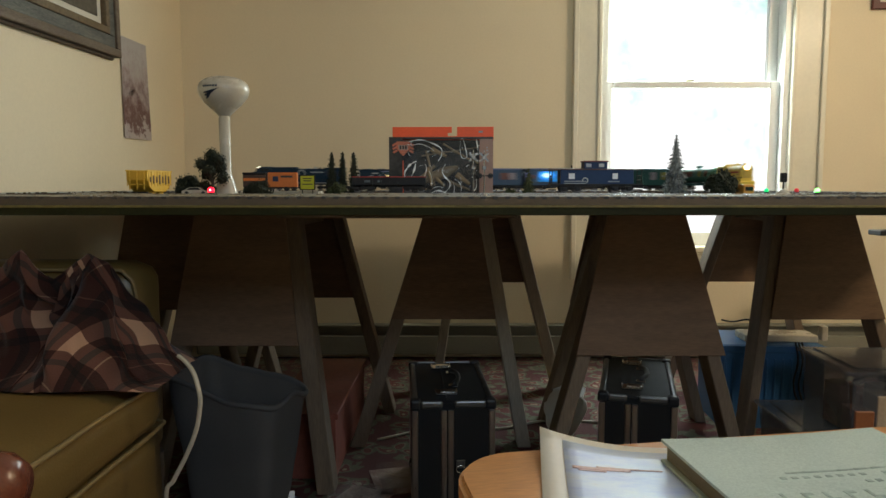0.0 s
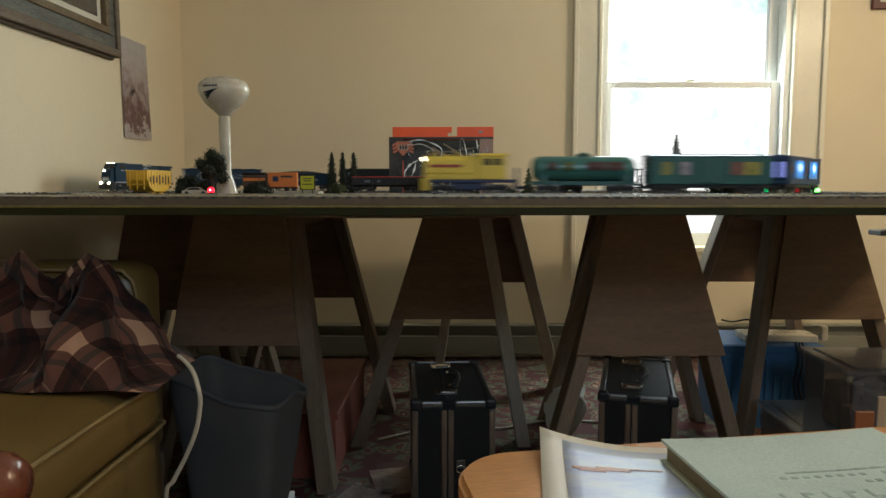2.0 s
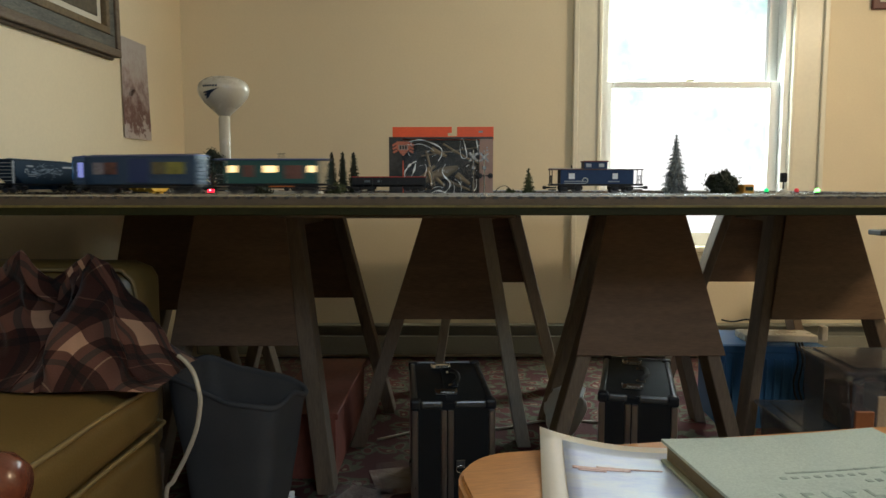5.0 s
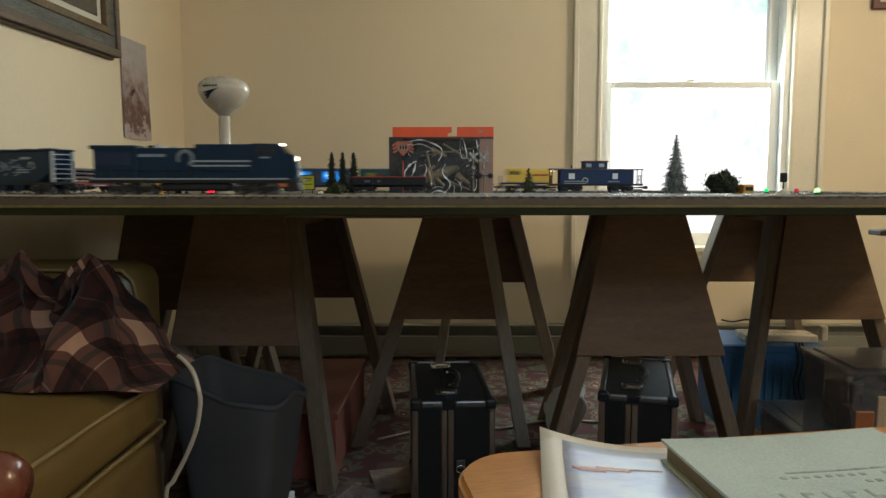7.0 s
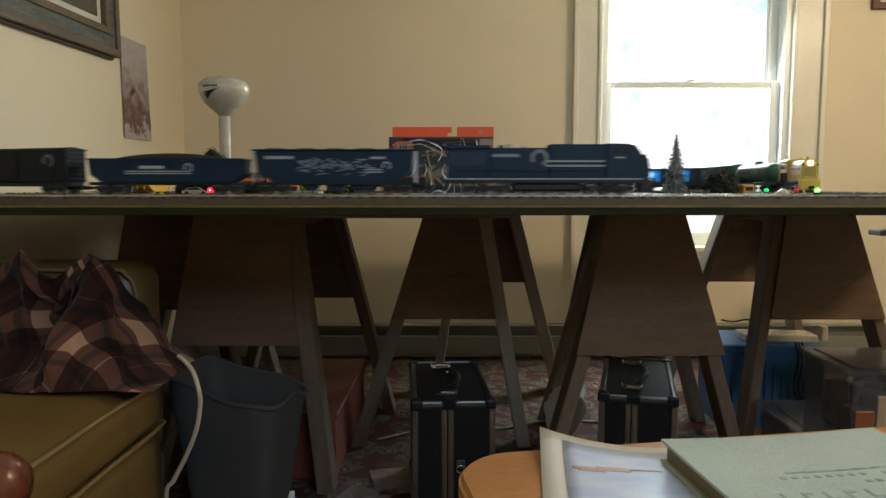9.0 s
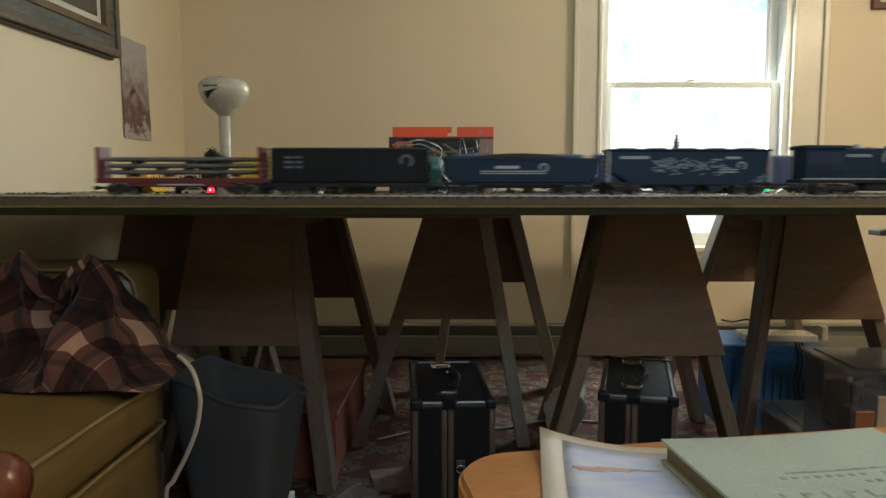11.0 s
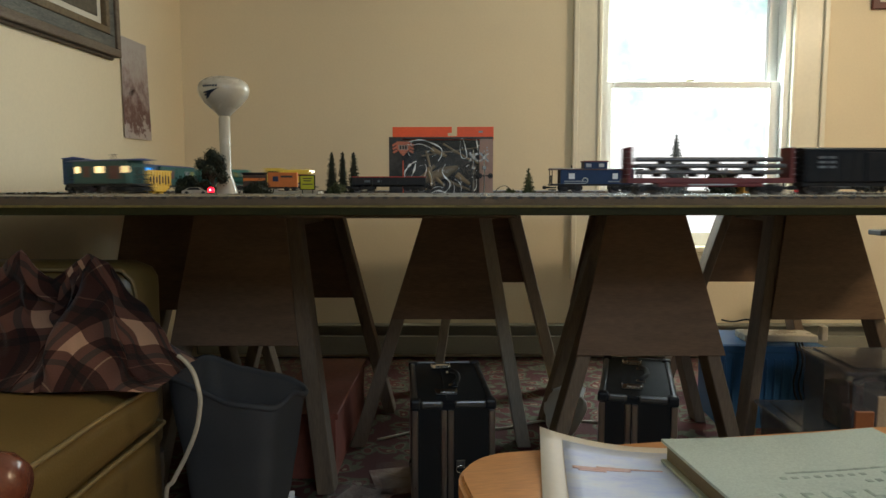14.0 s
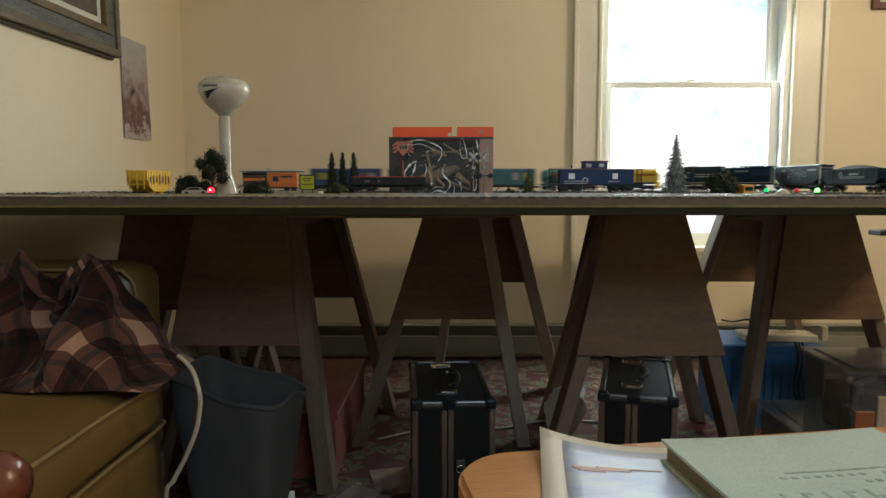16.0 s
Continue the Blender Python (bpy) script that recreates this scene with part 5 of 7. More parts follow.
def straight_track(x0, x1, y):
    t = thing("siding_track", Matrix(), "short siding of toy track on a grey moulded bed", "track", "loops of toy train track")
    z = TZ + 0.001
    bm = bmesh.new()
    prism(bm, [(-0.046, 0), (0.046, 0), (0.035, 0.0155), (-0.035, 0.0155)], x0, x1, Matrix.Translation((0, y, z)) @ Matrix.Rotation(-math.pi / 2, 4, "Z"))
    part("roadbed", bm, ROADBED, t)
    for o in (-0.0165, 0.0, 0.0165):
        part("rail", block(x0, x1, y + o - 0.0016, y + o + 0.0016, z + 0.0160, RAIL_Z), RAIL, t)
    me = block(-0.005, 0.005, -0.038, 0.038, 0.0, 0.004)
    first = part("tie", me, TIE, t)
    n = int((x1 - x0) / 0.0254)
    for i in range(n):
        ob = first if i == 0 else new("tie", first.data)
        ob.parent = t
        ob.location = (x0 + 0.012 + i * 0.0254, y, z + 0.0128)


def black_gondola():
    c = thing("gondola_car", pose(-0.145, 1.893, RAIL_Z + 0.0003), "black toy gondola car with a red rim", "train car")
    w, h = 0.025, 0.0415
    part("floor_pan", block(-0.096, 0.096, -w, w, 0.016, 0.022, 0.001), BLACK, c)
    for s in (-1, 1):
        ya, yb = sorted((s * w, s * (w - 0.002)))
        part("side", block(-0.098, 0.098, ya, yb, 0.0165, h), BLACK, c)
        part("rim", block(-0.099, 0.099, min(s * (w + 0.001), s * (w - 0.003)), max(s * (w + 0.001), s * (w - 0.003)), h, h + 0.0022), mat("red_rim", (0.45, 0.035, 0.025), 0.4, var=0.1, scale=30, bump=0), c)
        xa, xb = sorted((s * 0.098, s * 0.096))
        part("end", block(xa, xb, -w + 0.002, w - 0.002, 0.0165, h), BLACK, c)
        for i in range(9):
            x = -0.09 + i * 0.0225
            part("rib", block(x - 0.0015, x + 0.0015, min(s * w, s * (w + 0.0015)), max(s * w, s * (w + 0.0015)), 0.018, h - 0.001), BLACK, c)
    part("load", block(-0.092, 0.092, -w + 0.003, w - 0.003, 0.022, 0.034, 0.003), RUBBER, c)
    panel(c, "lettering", -0.065, -0.05, 0.028, 0.034, 0.0255, mat("dim_emblem", (0.12, 0.14, 0.16)))
    panel(c, "lettering", -0.030, -0.020, 0.028, 0.034, 0.0255, mat("dim_emblem", (0.12, 0.14, 0.16)))
    truck(c, 0.068, r=0.0085), truck(c, -0.068, r=0.0085)
    coupler(c, 0.095, 1), coupler(c, -0.095, -1)


def parked_caboose():
    c = caboose("parked_caboose", "dark blue toy caboose with cupola on the siding", "", 0.248, 0.0660, CAB_BLUE, mat("dark_red_roof", (0.085, 0.045, 0.042), 0.5, var=0.15, scale=25, bump=0.02), ((-0.068, 0.008), (0.048, 0.007)), True)
    c.matrix_world = pose(0.412, 1.893, RAIL_Z + 0.0003)
    for z in (0.0245, 0.0300):
        panel(c, "stripe", -0.088, -0.030, z, z + 0.0022, 0.0252, WHITE)
    emblem(c, -0.032, 0.033, 0.0085, 0.0252)
    panel(c, "lettering", 0.030, 0.060, 0.0285, 0.0320, 0.0252, mat("grey_lettering", (0.25, 0.29, 0.34)))


def yellow_hopper():
    c = thing("hopper_car", pose(-0.942, 2.245, TZ + 0.0008, 0, 0, 90), "yellow toy hopper car with dark lettering bars", "train car")
    w, L = 0.0325, 0.19
    bm = bmesh.new()
    prism(bm, [(-0.075, 0.026), (-0.045, 0.016), (0.045, 0.016), (0.075, 0.026), (0.095, 0.044), (0.095, 0.066), (-0.095, 0.066), (-0.095, 0.044)], -w, w)
    bmesh.ops.bevel(bm, geom=bm.edges[:], offset=0.001, segments=1, affect="EDGES")
    part("body", bm, YEL_H, c)
    for s in (-1, 1):
        part("rim", block(-0.096, 0.096, min(s * w, s * (w + 0.0015)), max(s * w, s * (w + 0.0015)), 0.0635, 0.0675), YEL_H, c)
        for i in range(9):
            x = -0.088 + i * 0.022
            part("rib", block(x - 0.001, x + 0.001, min(s * w, s * (w + 0.0015)), max(s * w, s * (w + 0.0015)), 0.030, 0.0635), YEL_H, c)
        for i, hh in enumerate((0.012, 0.019, 0.014, 0.022, 0.016, 0.022, 0.018)):
            x = -0.075 + i * 0.0235
            panel(c, "letter_bar", x - 0.0045, x + 0.0045, 0.045 - hh / 2, 0.045 + hh / 2, w + 0.0012, mat("brown_print", (0.07, 0.03, 0.01), 0.5, bump=0), sides=(s,))
        for y in (-0.022, 0.0, 0.022):
            part("end_post", block(s * 0.097 - 0.0015, s * 0.097 + 0.0015, y - 0.0015, y + 0.0015, 0.022, 0.064), YEL_H, c)
        for z in (0.034, 0.050):
            part("end_bar", block(s * 0.0975 - 0.001, s * 0.0975 + 0.001, -0.028, 0.028, z - 0.0012, z + 0.0012), YEL_H, c)
    for x in (-0.03, 0.03):
        bm = bmesh.new()
        prism(bm, [(x - 0.022, 0.018), (x + 0.022, 0.018), (x + 0.008, 0.003), (x - 0.008, 0.003)], -0.024, 0.024)
        part("chute", bm, YEL_H, c)
    for ob in c.children:
        for v in ob.data.vertices:
            v.co.z = 0.003 + (v.co.z - 0.003) * 1.33
    part("frame", block(-0.100, 0.100, -0.020, 0.020, 0.012, 0.0162), BLACK, c)
    truck(c, 0.074, r=0.0085), truck(c, -0.074, r=0.0085)
    coupler(c, -0.096, -1)


def crossing_signal(x, y):
    s = thing("crossing_signal", pose(x, y, TZ), "silver toy crossing signal with crossed boards", "signal", "crossing signals")
    bm = bmesh.new()
    tube(bm, (0, 0, 0.004), (0, 0, 0.142), 0.0022, n=10)
    part("pole", bm, SILVER, s)
    bm = bmesh.new()
    lathe(bm, [(0.011, 0), (0.011, 0.004), (0.005, 0.010), (0.003, 0.014)], 16)
    part("base", bm, SILVER, s)
    for a in (-45, 45):
        bm = bmesh.new()
        box(bm, -0.0175, 0.0175, -0.0042 - 0.0005 * (a > 0), -0.0026 - 0.0005 * (a > 0), -0.0030, 0.0030, m=Matrix.Translation((0, 0, 0.121)) @ Matrix.Rotation(radians(a), 4, "Y"))
        part("crossed_board", bm, SILVER, s)
    part("lamp_bar", block(-0.022, 0.022, -0.0035, -0.0010, 0.067, 0.0700), BLACK, s)
    for sx in (-1, 1):
        bm = bmesh.new()
        tube(bm, (sx * 0.0175, -0.004, 0.0685), (sx * 0.0175, 0.004, 0.0685), 0.0075, n=14)
        tube(bm, (sx * 0.0175, -0.011, 0.0685), (sx * 0.0175, -0.004, 0.0685), 0.0042, 0.0048, n=12)
        part("lamp", bm, BLACK, s)
    part("bell_box", block(-0.006, 0.006, -0.004, 0.004, 0.086, 0.096, 0.001), SILVER, s)


def toy_car(x, y, turn, L, body, name, label, z=TZ):
    c = thing(name, pose(x, y, z, 0, 0, turn), label, "toy car", "toy road vehicles")
    bm = bmesh.new()
    h = L / 2
    prism(bm, [(-h, 0.004), (h, 0.004), (h, L * 0.16), (h * 0.55, L * 0.19), (h * 0.25, L * 0.30), (-h * 0.45, L * 0.30), (-h * 0.8, L * 0.19), (-h, L * 0.17)], -L * 0.2, L * 0.2)
    bmesh.ops.bevel(bm, geom=bm.edges[:], offset=L * 0.015, segments=2, affect="EDGES")
    part("body", bm, body, c)
    bm = bmesh.new()
    prism(bm, [(h * 0.45, L * 0.20), (h * 0.22, L * 0.285), (-h * 0.40, L * 0.285), (-h * 0.65, L * 0.20)], -L * 0.203, L * 0.203)
    part("side_glass", bm, GLASS_DK, c)
    for sx in (-1, 1):
        for s in (-1, 1):
            bm = bmesh.new()
            tube(bm, (sx * h * 0.62, s * L * 0.17, L * 0.075), (sx * h * 0.62, s * L * 0.215, L * 0.075), L * 0.075, n=14)
            part("wheel", bm, BLACK, c)


def toy_van(x, y):
    c = thing("toy_bus", pose(x, y, TZ, 0, 0, 8), "small orange-yellow toy bus seen end on", "toy car", "toy road vehicles")
    part("body", block(-0.0165, 0.0165, 0, 0.075, 0.007, 0.0440, 0.003, seg=2), mat("bus_orange", (0.62, 0.28, 0.04), 0.4, var=0.1, scale=30, bump=0), c)
    part("windscreen", block(-0.0105, 0.0125, -0.0006, 0.0004, 0.0265, 0.0375), GLASS_DK, c)
    for sx in (-1, 1):
        part("headlamp", block(sx * 0.0115 - 0.002, sx * 0.0115 + 0.002, -0.0006, 0.0004, 0.0160, 0.0205), PALE_END, c)
        for yy in (0.014, 0.060):
            bm = bmesh.new()
            tube(bm, (sx * 0.012, yy, 0.007), (sx * 0.0160, yy, 0.007), 0.007, n=12)
            part("wheel", bm, BLACK, c)
    part("bumper", block(-0.0160, 0.0160, -0.0016, -0.0007, 0.0055, 0.0075), PALE_END, c)


def trailer():
    c = thing("freight_trailer", pose(-0.622, 2.51, TZ + 0.022, 0, 0, 7), "orange toy freight trailer with a dark tractor", "toy truck", "toy road vehicles")
    orange = mat("trailer_orange", (0.62, 0.17, 0.03), 0.4, var=0.1, scale=25, bump=0.01)
    part("box_body", block(-0.005, 0.098, -0.022, 0.022, 0.014, 0.066, 0.002), orange, c)
    part("emblem", block(0.012, 0.032, -0.0227, -0.0219, 0.034, 0.052), NAVY, c)
    part("lettering", block(0.040, 0.082, -0.0227, -0.0219, 0.048, 0.055), CARD_DK, c)
    part("chassis", block(-0.09, 0.098, -0.016, 0.016, 0.009, 0.0140), BLACK, c)
    brown = mat("dark_brown_toy", (0.06, 0.03, 0.02), 0.5, var=0.2, scale=30, bump=0.02)
    part("cab", block(-0.092, -0.012, -0.021, 0.021, 0.014, 0.058, 0.004, seg=2), brown, c)
    part("cab_roof", block(-0.094, -0.010, -0.022, 0.022, 0.0582, 0.0660, 0.003), BLACK, c)
    part("cab_stripe", block(-0.090, -0.014, -0.0217, -0.0209, 0.036, 0.046), orange, c)
    for x in (-0.078, -0.03, 0.06, 0.085):
        bm = bmesh.new()
        tube(bm, (x, -0.021, 0.009), (x, 0.021, 0.009), 0.009, n=14)
        part("wheel", bm, BLACK, c)


def billboard():
    c = thing("billboard", pose(-0.474, 2.44, TZ), "small yellow billboard with dark writing bars", "sign")
    for x in (-0.018, 0.018):
        part("post", block(x - 0.0015, x + 0.0015, 0.001, 0.004, 0, 0.072), BLACK, c)
    part("frame", block(-0.0275, 0.0275, -0.0005, 0.0035, 0.026, 0.079, 0.001), BLACK, c)
    part("face", block(-0.0235, 0.0235, -0.0016, -0.0004, 0.029, 0.075), mat("sign_yellow", (0.62, 0.60, 0.03), 0.5, var=0.08, scale=30, bump=0), c)
    for z, w in ((0.066, 0.016), (0.058, 0.013), (0.046, 0.018)):
        part("writing_bar", block(-w, w, -0.0022, -0.0015, z - 0.0016, z + 0.0016), CARD_DK, c)


def led(x, y, z, colour, strength, r, name, label):
    c = thing(name, pose(x, y, TZ), label, "signal light", "signal lights on the table")
    bm = bmesh.new()
    lathe(bm, [(r * 1.3, 0), (r * 1.2, z - r * 0.9), (r * 0.8, z - r * 0.6)], 16)
    part("socket", bm, BLACK, c)
    bm = bmesh.new()
    bmesh.ops.create_uvsphere(bm, u_segments=16, v_segments=10, radius=r, matrix=Matrix.Translation((0, 0, z)))
    bead = bmesh.new()
    bmesh.ops.create_uvsphere(bead, u_segments=10, v_segments=8, radius=r * 0.45, matrix=Matrix.Translation((0, -r * 0.68, z + r * 0.1)))
    part("lens", bm, mat(name + "_glow", colour, 0.3, var=0, bump=0, emit=strength, emit_colour=colour), c, smooth=True)
    # strong lamps get an added pale bead that imitates their overexposed middle
    if strength > 4:
        pale = tuple(0.5 + 0.5 * k for k in colour)
        part("filament", bead, mat(name + "_core", pale, 0.3, var=0, bump=0, emit=2.5, emit_colour=pale), c, smooth=True)
    else:
        bead.free()


def mast_signal():
    c = thing("mast_signal", pose(0.936, 1.92, TZ), "black toy track signal on a pale domed base", "signal")
    bm = bmesh.new()
    lathe(bm, [(0.021, 0), (0.0205, 0.012), (0.016, 0.023), (0.008, 0.030), (0.003, 0.032)], 20)
    part("base", bm, OFFWHITE, c, smooth=True)
    bm = bmesh.new()
    tube(bm, (0, 0, 0.020), (0, 0, 0.055), 0.0022, n=8)
    part("mast", bm, BLACK, c)
    part("head", block(-0.0085, 0.0085, -0.006, 0.006, 0.050, 0.076, 0.003, seg=2), BLACK, c)
    for z in (0.057, 0.068):
        bm = bmesh.new()
        tube(bm, (0, -0.011, z), (0, -0.005, z), 0.0042, n=12)
        part("hood", bm, BLACK, c)


straight_track(-0.275, 0.575, 1.893)
water_tower()
toy_package()
black_gondola()
parked_caboose()
yellow_hopper()
crossing_signal(0.086, 1.975)
crossing_signal(0.117, 1.985)
round_tree(-0.637, 1.93, 0.146, 0.046, 3, "dark green model tree with a full crown")
bush(-0.755, 2.12, 0.040, 0.052, 11, LEAF_DK, "low dark green model bush")
bush(-0.735, 2.03, 0.046, 0.095, 21, LEAF_DK, "dark low model bush under the tree")
bush(-0.680, 1.99, 0.036, 0.060, 31, LEAF_DK, "dark spreading model bush at the tree's foot")
bush(-0.540, 2.08, 0.036, 0.066, 12, LEAF_DK, "low dark green model bush")
bush(-0.590, 2.16, 0.030, 0.062, 13, LEAF_DK, "dark model bush beside the water tower")
bush(-0.350, 2.33, 0.034, 0.056, 14, LEAF, "mossy green model bush by the conifers")
bush(0.778, 1.97, 0.062, 0.096, 15, LEAF_DK, "dark round model bush near the window")
bush(0.190, 1.99, 0.018, 0.036, 16, LEAF, "small mossy model shrub with wires")
conifer(-0.382, 2.40, 0.157, 0.021, 21, LEAF_DK, "slim dark green model conifer", 20, 0.1, 0.5)
conifer(-0.347, 2.42, 0.160, 0.019, 22, LEAF_DK, "slim dark green model conifer", 20, 0.1, 0.5)
conifer(-0.306, 2.40, 0.158, 0.022, 23, LEAF_DK, "slim dark green model conifer", 20, 0.1, 0.5)
conifer(0.243, 1.985, 0.090, 0.024, 24, LEAF, "small green model conifer", 10, 0.2)
conifer(0.655, 1.97, 0.186, 0.042, 25, FROST, "tall frosted grey-green bottle-brush model conifer", 21, 0.36, 0.8, 0.22, 0.52)
toy_car(-0.690, 1.95, 6, 0.072, OFFWHITE, "toy_sedan", "small white toy car near the track", TZ + 0.0145)
one("parking_slab", block(-0.745, -0.635, 1.915, 1.985, TZ + 0.0005, TZ + 0.0142, 0.002), mat("grey_road", (0.22, 0.21, 0.20), 0.8, var=0.2, scale=30, bump=0.05), "raised grey slab under the white toy car", "road piece")
toy_van(0.855, 1.95)
trailer()
billboard()
led(-0.620, 1.865, 0.028, (1.0, 0.005, 0.02), 5, 0.0088, "red_lamp", "glowing red signal lamp on the table")
led(0.890, 1.92, 0.0275, (0.0, 0.60, 0.17), 1.2, 0.0062, "green_lamp", "glowing green signal lamp on the table")
led(0.973, 1.92, 0.0275, (0.60, 0.02, 0.03), 0.45, 0.0065, "dim_red_lamp", "dim red signal lamp on the table")
led(1.030, 1.92, 0.0275, (0.18, 1.0, 0.16), 4.5, 0.0068, "bright_green_lamp", "bright green signal lamp on the table")
mast_signal()
# thin wires beside the package, flat scraps and low platforms
for pts in ([(0.135, 1.99, TZ + 0.003), (0.155, 1.98, TZ + 0.032), (0.178, 1.99, TZ + 0.040), (0.196, 2.0, TZ + 0.028)], [(0.14, 1.97, TZ + 0.004), (0.165, 1.965, TZ + 0.020), (0.185, 1.97, TZ + 0.006)]):
    one("wire", rod(pts, 0.0011, 6), BLACK, "thin dark looped wire on the table", "wire", group="loose wires")
one("platform", block(-0.715, -0.44, 2.46, 2.57, TZ + 0.0005, TZ + 0.0215, 0.002), OFFWHITE, "low pale platform under the trailer", "platform")
one("road_plate", block(-0.48, -0.34, 2.02, 2.14, TZ + 0.0005, TZ + 0.006, 0.001), mat("grey_road", (0.22, 0.21, 0.20), 0.8, var=0.2, scale=30, bump=0.05), "flat grey road section on the table", "road piece")
toy_car(0.700, 1.86, 20, 0.045, mat("toy_red", (0.5, 0.05, 0.04), 0.35, bump=0), "toy_coupe", "small red and white toy car")

# ---------------------------------------------------------------- walls' pictures
FRAME_W = mat("weathered_frame_wood", (0.13, 0.075, 0.042), 0.6, var=0.4, scale=5, fine=60, bump=0.25, stretch=(1, 1, 6), tint=(0.18, 0.14, 0.10))
MATBOARD = mat("mat_board", (0.62, 0.58, 0.50), 0.8, var=0.05, scale=10, bump=0.02)


def framed_picture():
    """On the west wall: a wide weathered frame in three bands, a mat and a dark painting, hung a little askew."""
    p = thing("framed_picture", pose(XL, 0, 0, 1.2), "large dark painting in a wide weathered wooden frame", "picture")
    blue = mat("weathered_blue_band", (0.075, 0.085, 0.085), 0.6, var=0.45, scale=6, fine=50, bump=0.25, stretch=(1, 1, 5), tint=(0.17, 0.165, 0.14))
    gold = mat("dull_gold_band", (0.12, 0.080, 0.042), 0.5, var=0.4, scale=6, fine=60, bump=0.15, tint=(0.20, 0.14, 0.075))
    y0, y1, z0, z1 = 1.75, 3.120, 1.459, 2.235

    def band(name, d, w, t0, t1, m):
        ya, yb, za, zb = y0 + d, y1 - d, z0 + d, z1 - d
        for a in ((ya, yb, za, za + w), (ya, yb, zb - w, zb), (ya, ya + w, za + w, zb - w), (yb - w, yb, za + w, zb - w)):
            part(name, block(t0, t1, *a, 0.004, seg=2), m, p)

    band("outer_moulding", 0.0, 0.034, 0.003, 0.040, FRAME_W)
    band("frame_band", 0.0345, 0.050, 0.003, 0.031, blue)
    band("inner_moulding", 0.085, 0.030, 0.003, 0.036, gold)
    w = 0.1155
    part("mat", block(0.004, 0.012, y0 + w, y1 - w, z0 + w, z1 - w), MATBOARD, p)
    part("painting", block(0.0125, 0.0150, y0 + w + 0.05, y1 - w - 0.035, z0 + w + 0.030, z1 - w - 0.03), mat("dark_painting", (0.05, 0.045, 0.035), 0.4, var=0.6, scale=7, fine=40, bump=0.05, tint=(0.13, 0.11, 0.08)), p)
    part("bottom_edge", block(0.004, 0.020, y0 + 0.02, y1 - 0.03, z0 - 0.014, z0 - 0.001, 0.004), BARK, p)


def poster():
    m = bpy.data.materials.new("sepia_print")
    m.use_nodes = True
    nd, lk = m.node_tree.nodes, m.node_tree.links
    b = nd["Principled BSDF"]
    tc, sep, no, add, ramp = (nd.new("ShaderNodeTexCoord"), nd.new("ShaderNodeSeparateXYZ"), nd.new("ShaderNodeTexNoise"), nd.new("ShaderNodeMath"), nd.new("ShaderNodeValToRGB"))
    no.inputs["Scale"].default_value, no.inputs["Detail"].default_value, no.inputs["Roughness"].default_value = 20, 10, 0.7
    lk.new(tc.outputs["Object"], sep.inputs[0]), lk.new(tc.outputs["Object"], no.inputs[0])
    add.operation = "MULTIPLY_ADD"
    lk.new(sep.outputs[2], add.inputs[0])
    add.inputs[1].default_value = -1.5
    lk.new(no.outputs[0], add.inputs[2])
    el = ramp.color_ramp.elements
    el[0].position, el[0].color = 0.22, (0.42, 0.38, 0.37, 1)
    el[1].position, el[1].color = 0.66, (0.13, 0.055, 0.05, 1)
    el.new(0.42).color = (0.36, 0.29, 0.28, 1)
    el.new(0.80).color = (0.42, 0.36, 0.34, 1)
    el.new(0.74).color = (0.12, 0.05, 0.045, 1)
    lk.new(add.outputs[0], ramp.inputs[0]), lk.new(ramp.outputs[0], b.inputs["Base Color"])
    b.inputs["Roughness"].default_value = 0.5
    bm = bmesh.new()
    bmesh.ops.create_grid(bm, x_segments=6, y_segments=14, size=1)
    for v in bm.verts:
        u, w = v.co.x, v.co.y
        v.co = Vector((0.006 + 0.004 * (1 + u) * (1 - w) * 0.5 + 0.002 * noise.noise(Vector((u, w * 2, 0))), u * 0.135, w * 0.225))
    bmesh.ops.solidify(bm, geom=bm.faces[:], thickness=0.0004)
    one("wall_poster", bm, m, "faded reddish-brown landscape print pinned to the wall", "poster", pose(XL, 3.290, 1.415, 1.2, 0, 0))


def far_picture():
    p = thing("small_picture", Matrix(), "small dark red-brown framed picture on the wall", "picture")
    dark = mat("dark_red_frame", (0.12, 0.035, 0.03), 0.45, var=0.2, scale=20, bump=0.05)
    part("frame", block(2.335, 2.80, WY - 0.025, WY - 0.002, 1.930, 2.35, 0.004), dark, p)
    part("print", block(2.370, 2.765, WY - 0.030, WY - 0.0255, 1.965, 2.315), MATBOARD, p)


# ---------------------------------------------------------------- chair, shirt and things before the table
TAN = mat("tan_vinyl", (0.165, 0.104, 0.031), 0.42, var=0.15, scale=5, fine=260, bump=0.10)
PIPING = mat("pale_piping", (0.25, 0.175, 0.075), 0.5, var=0.1, scale=20, bump=0.05)


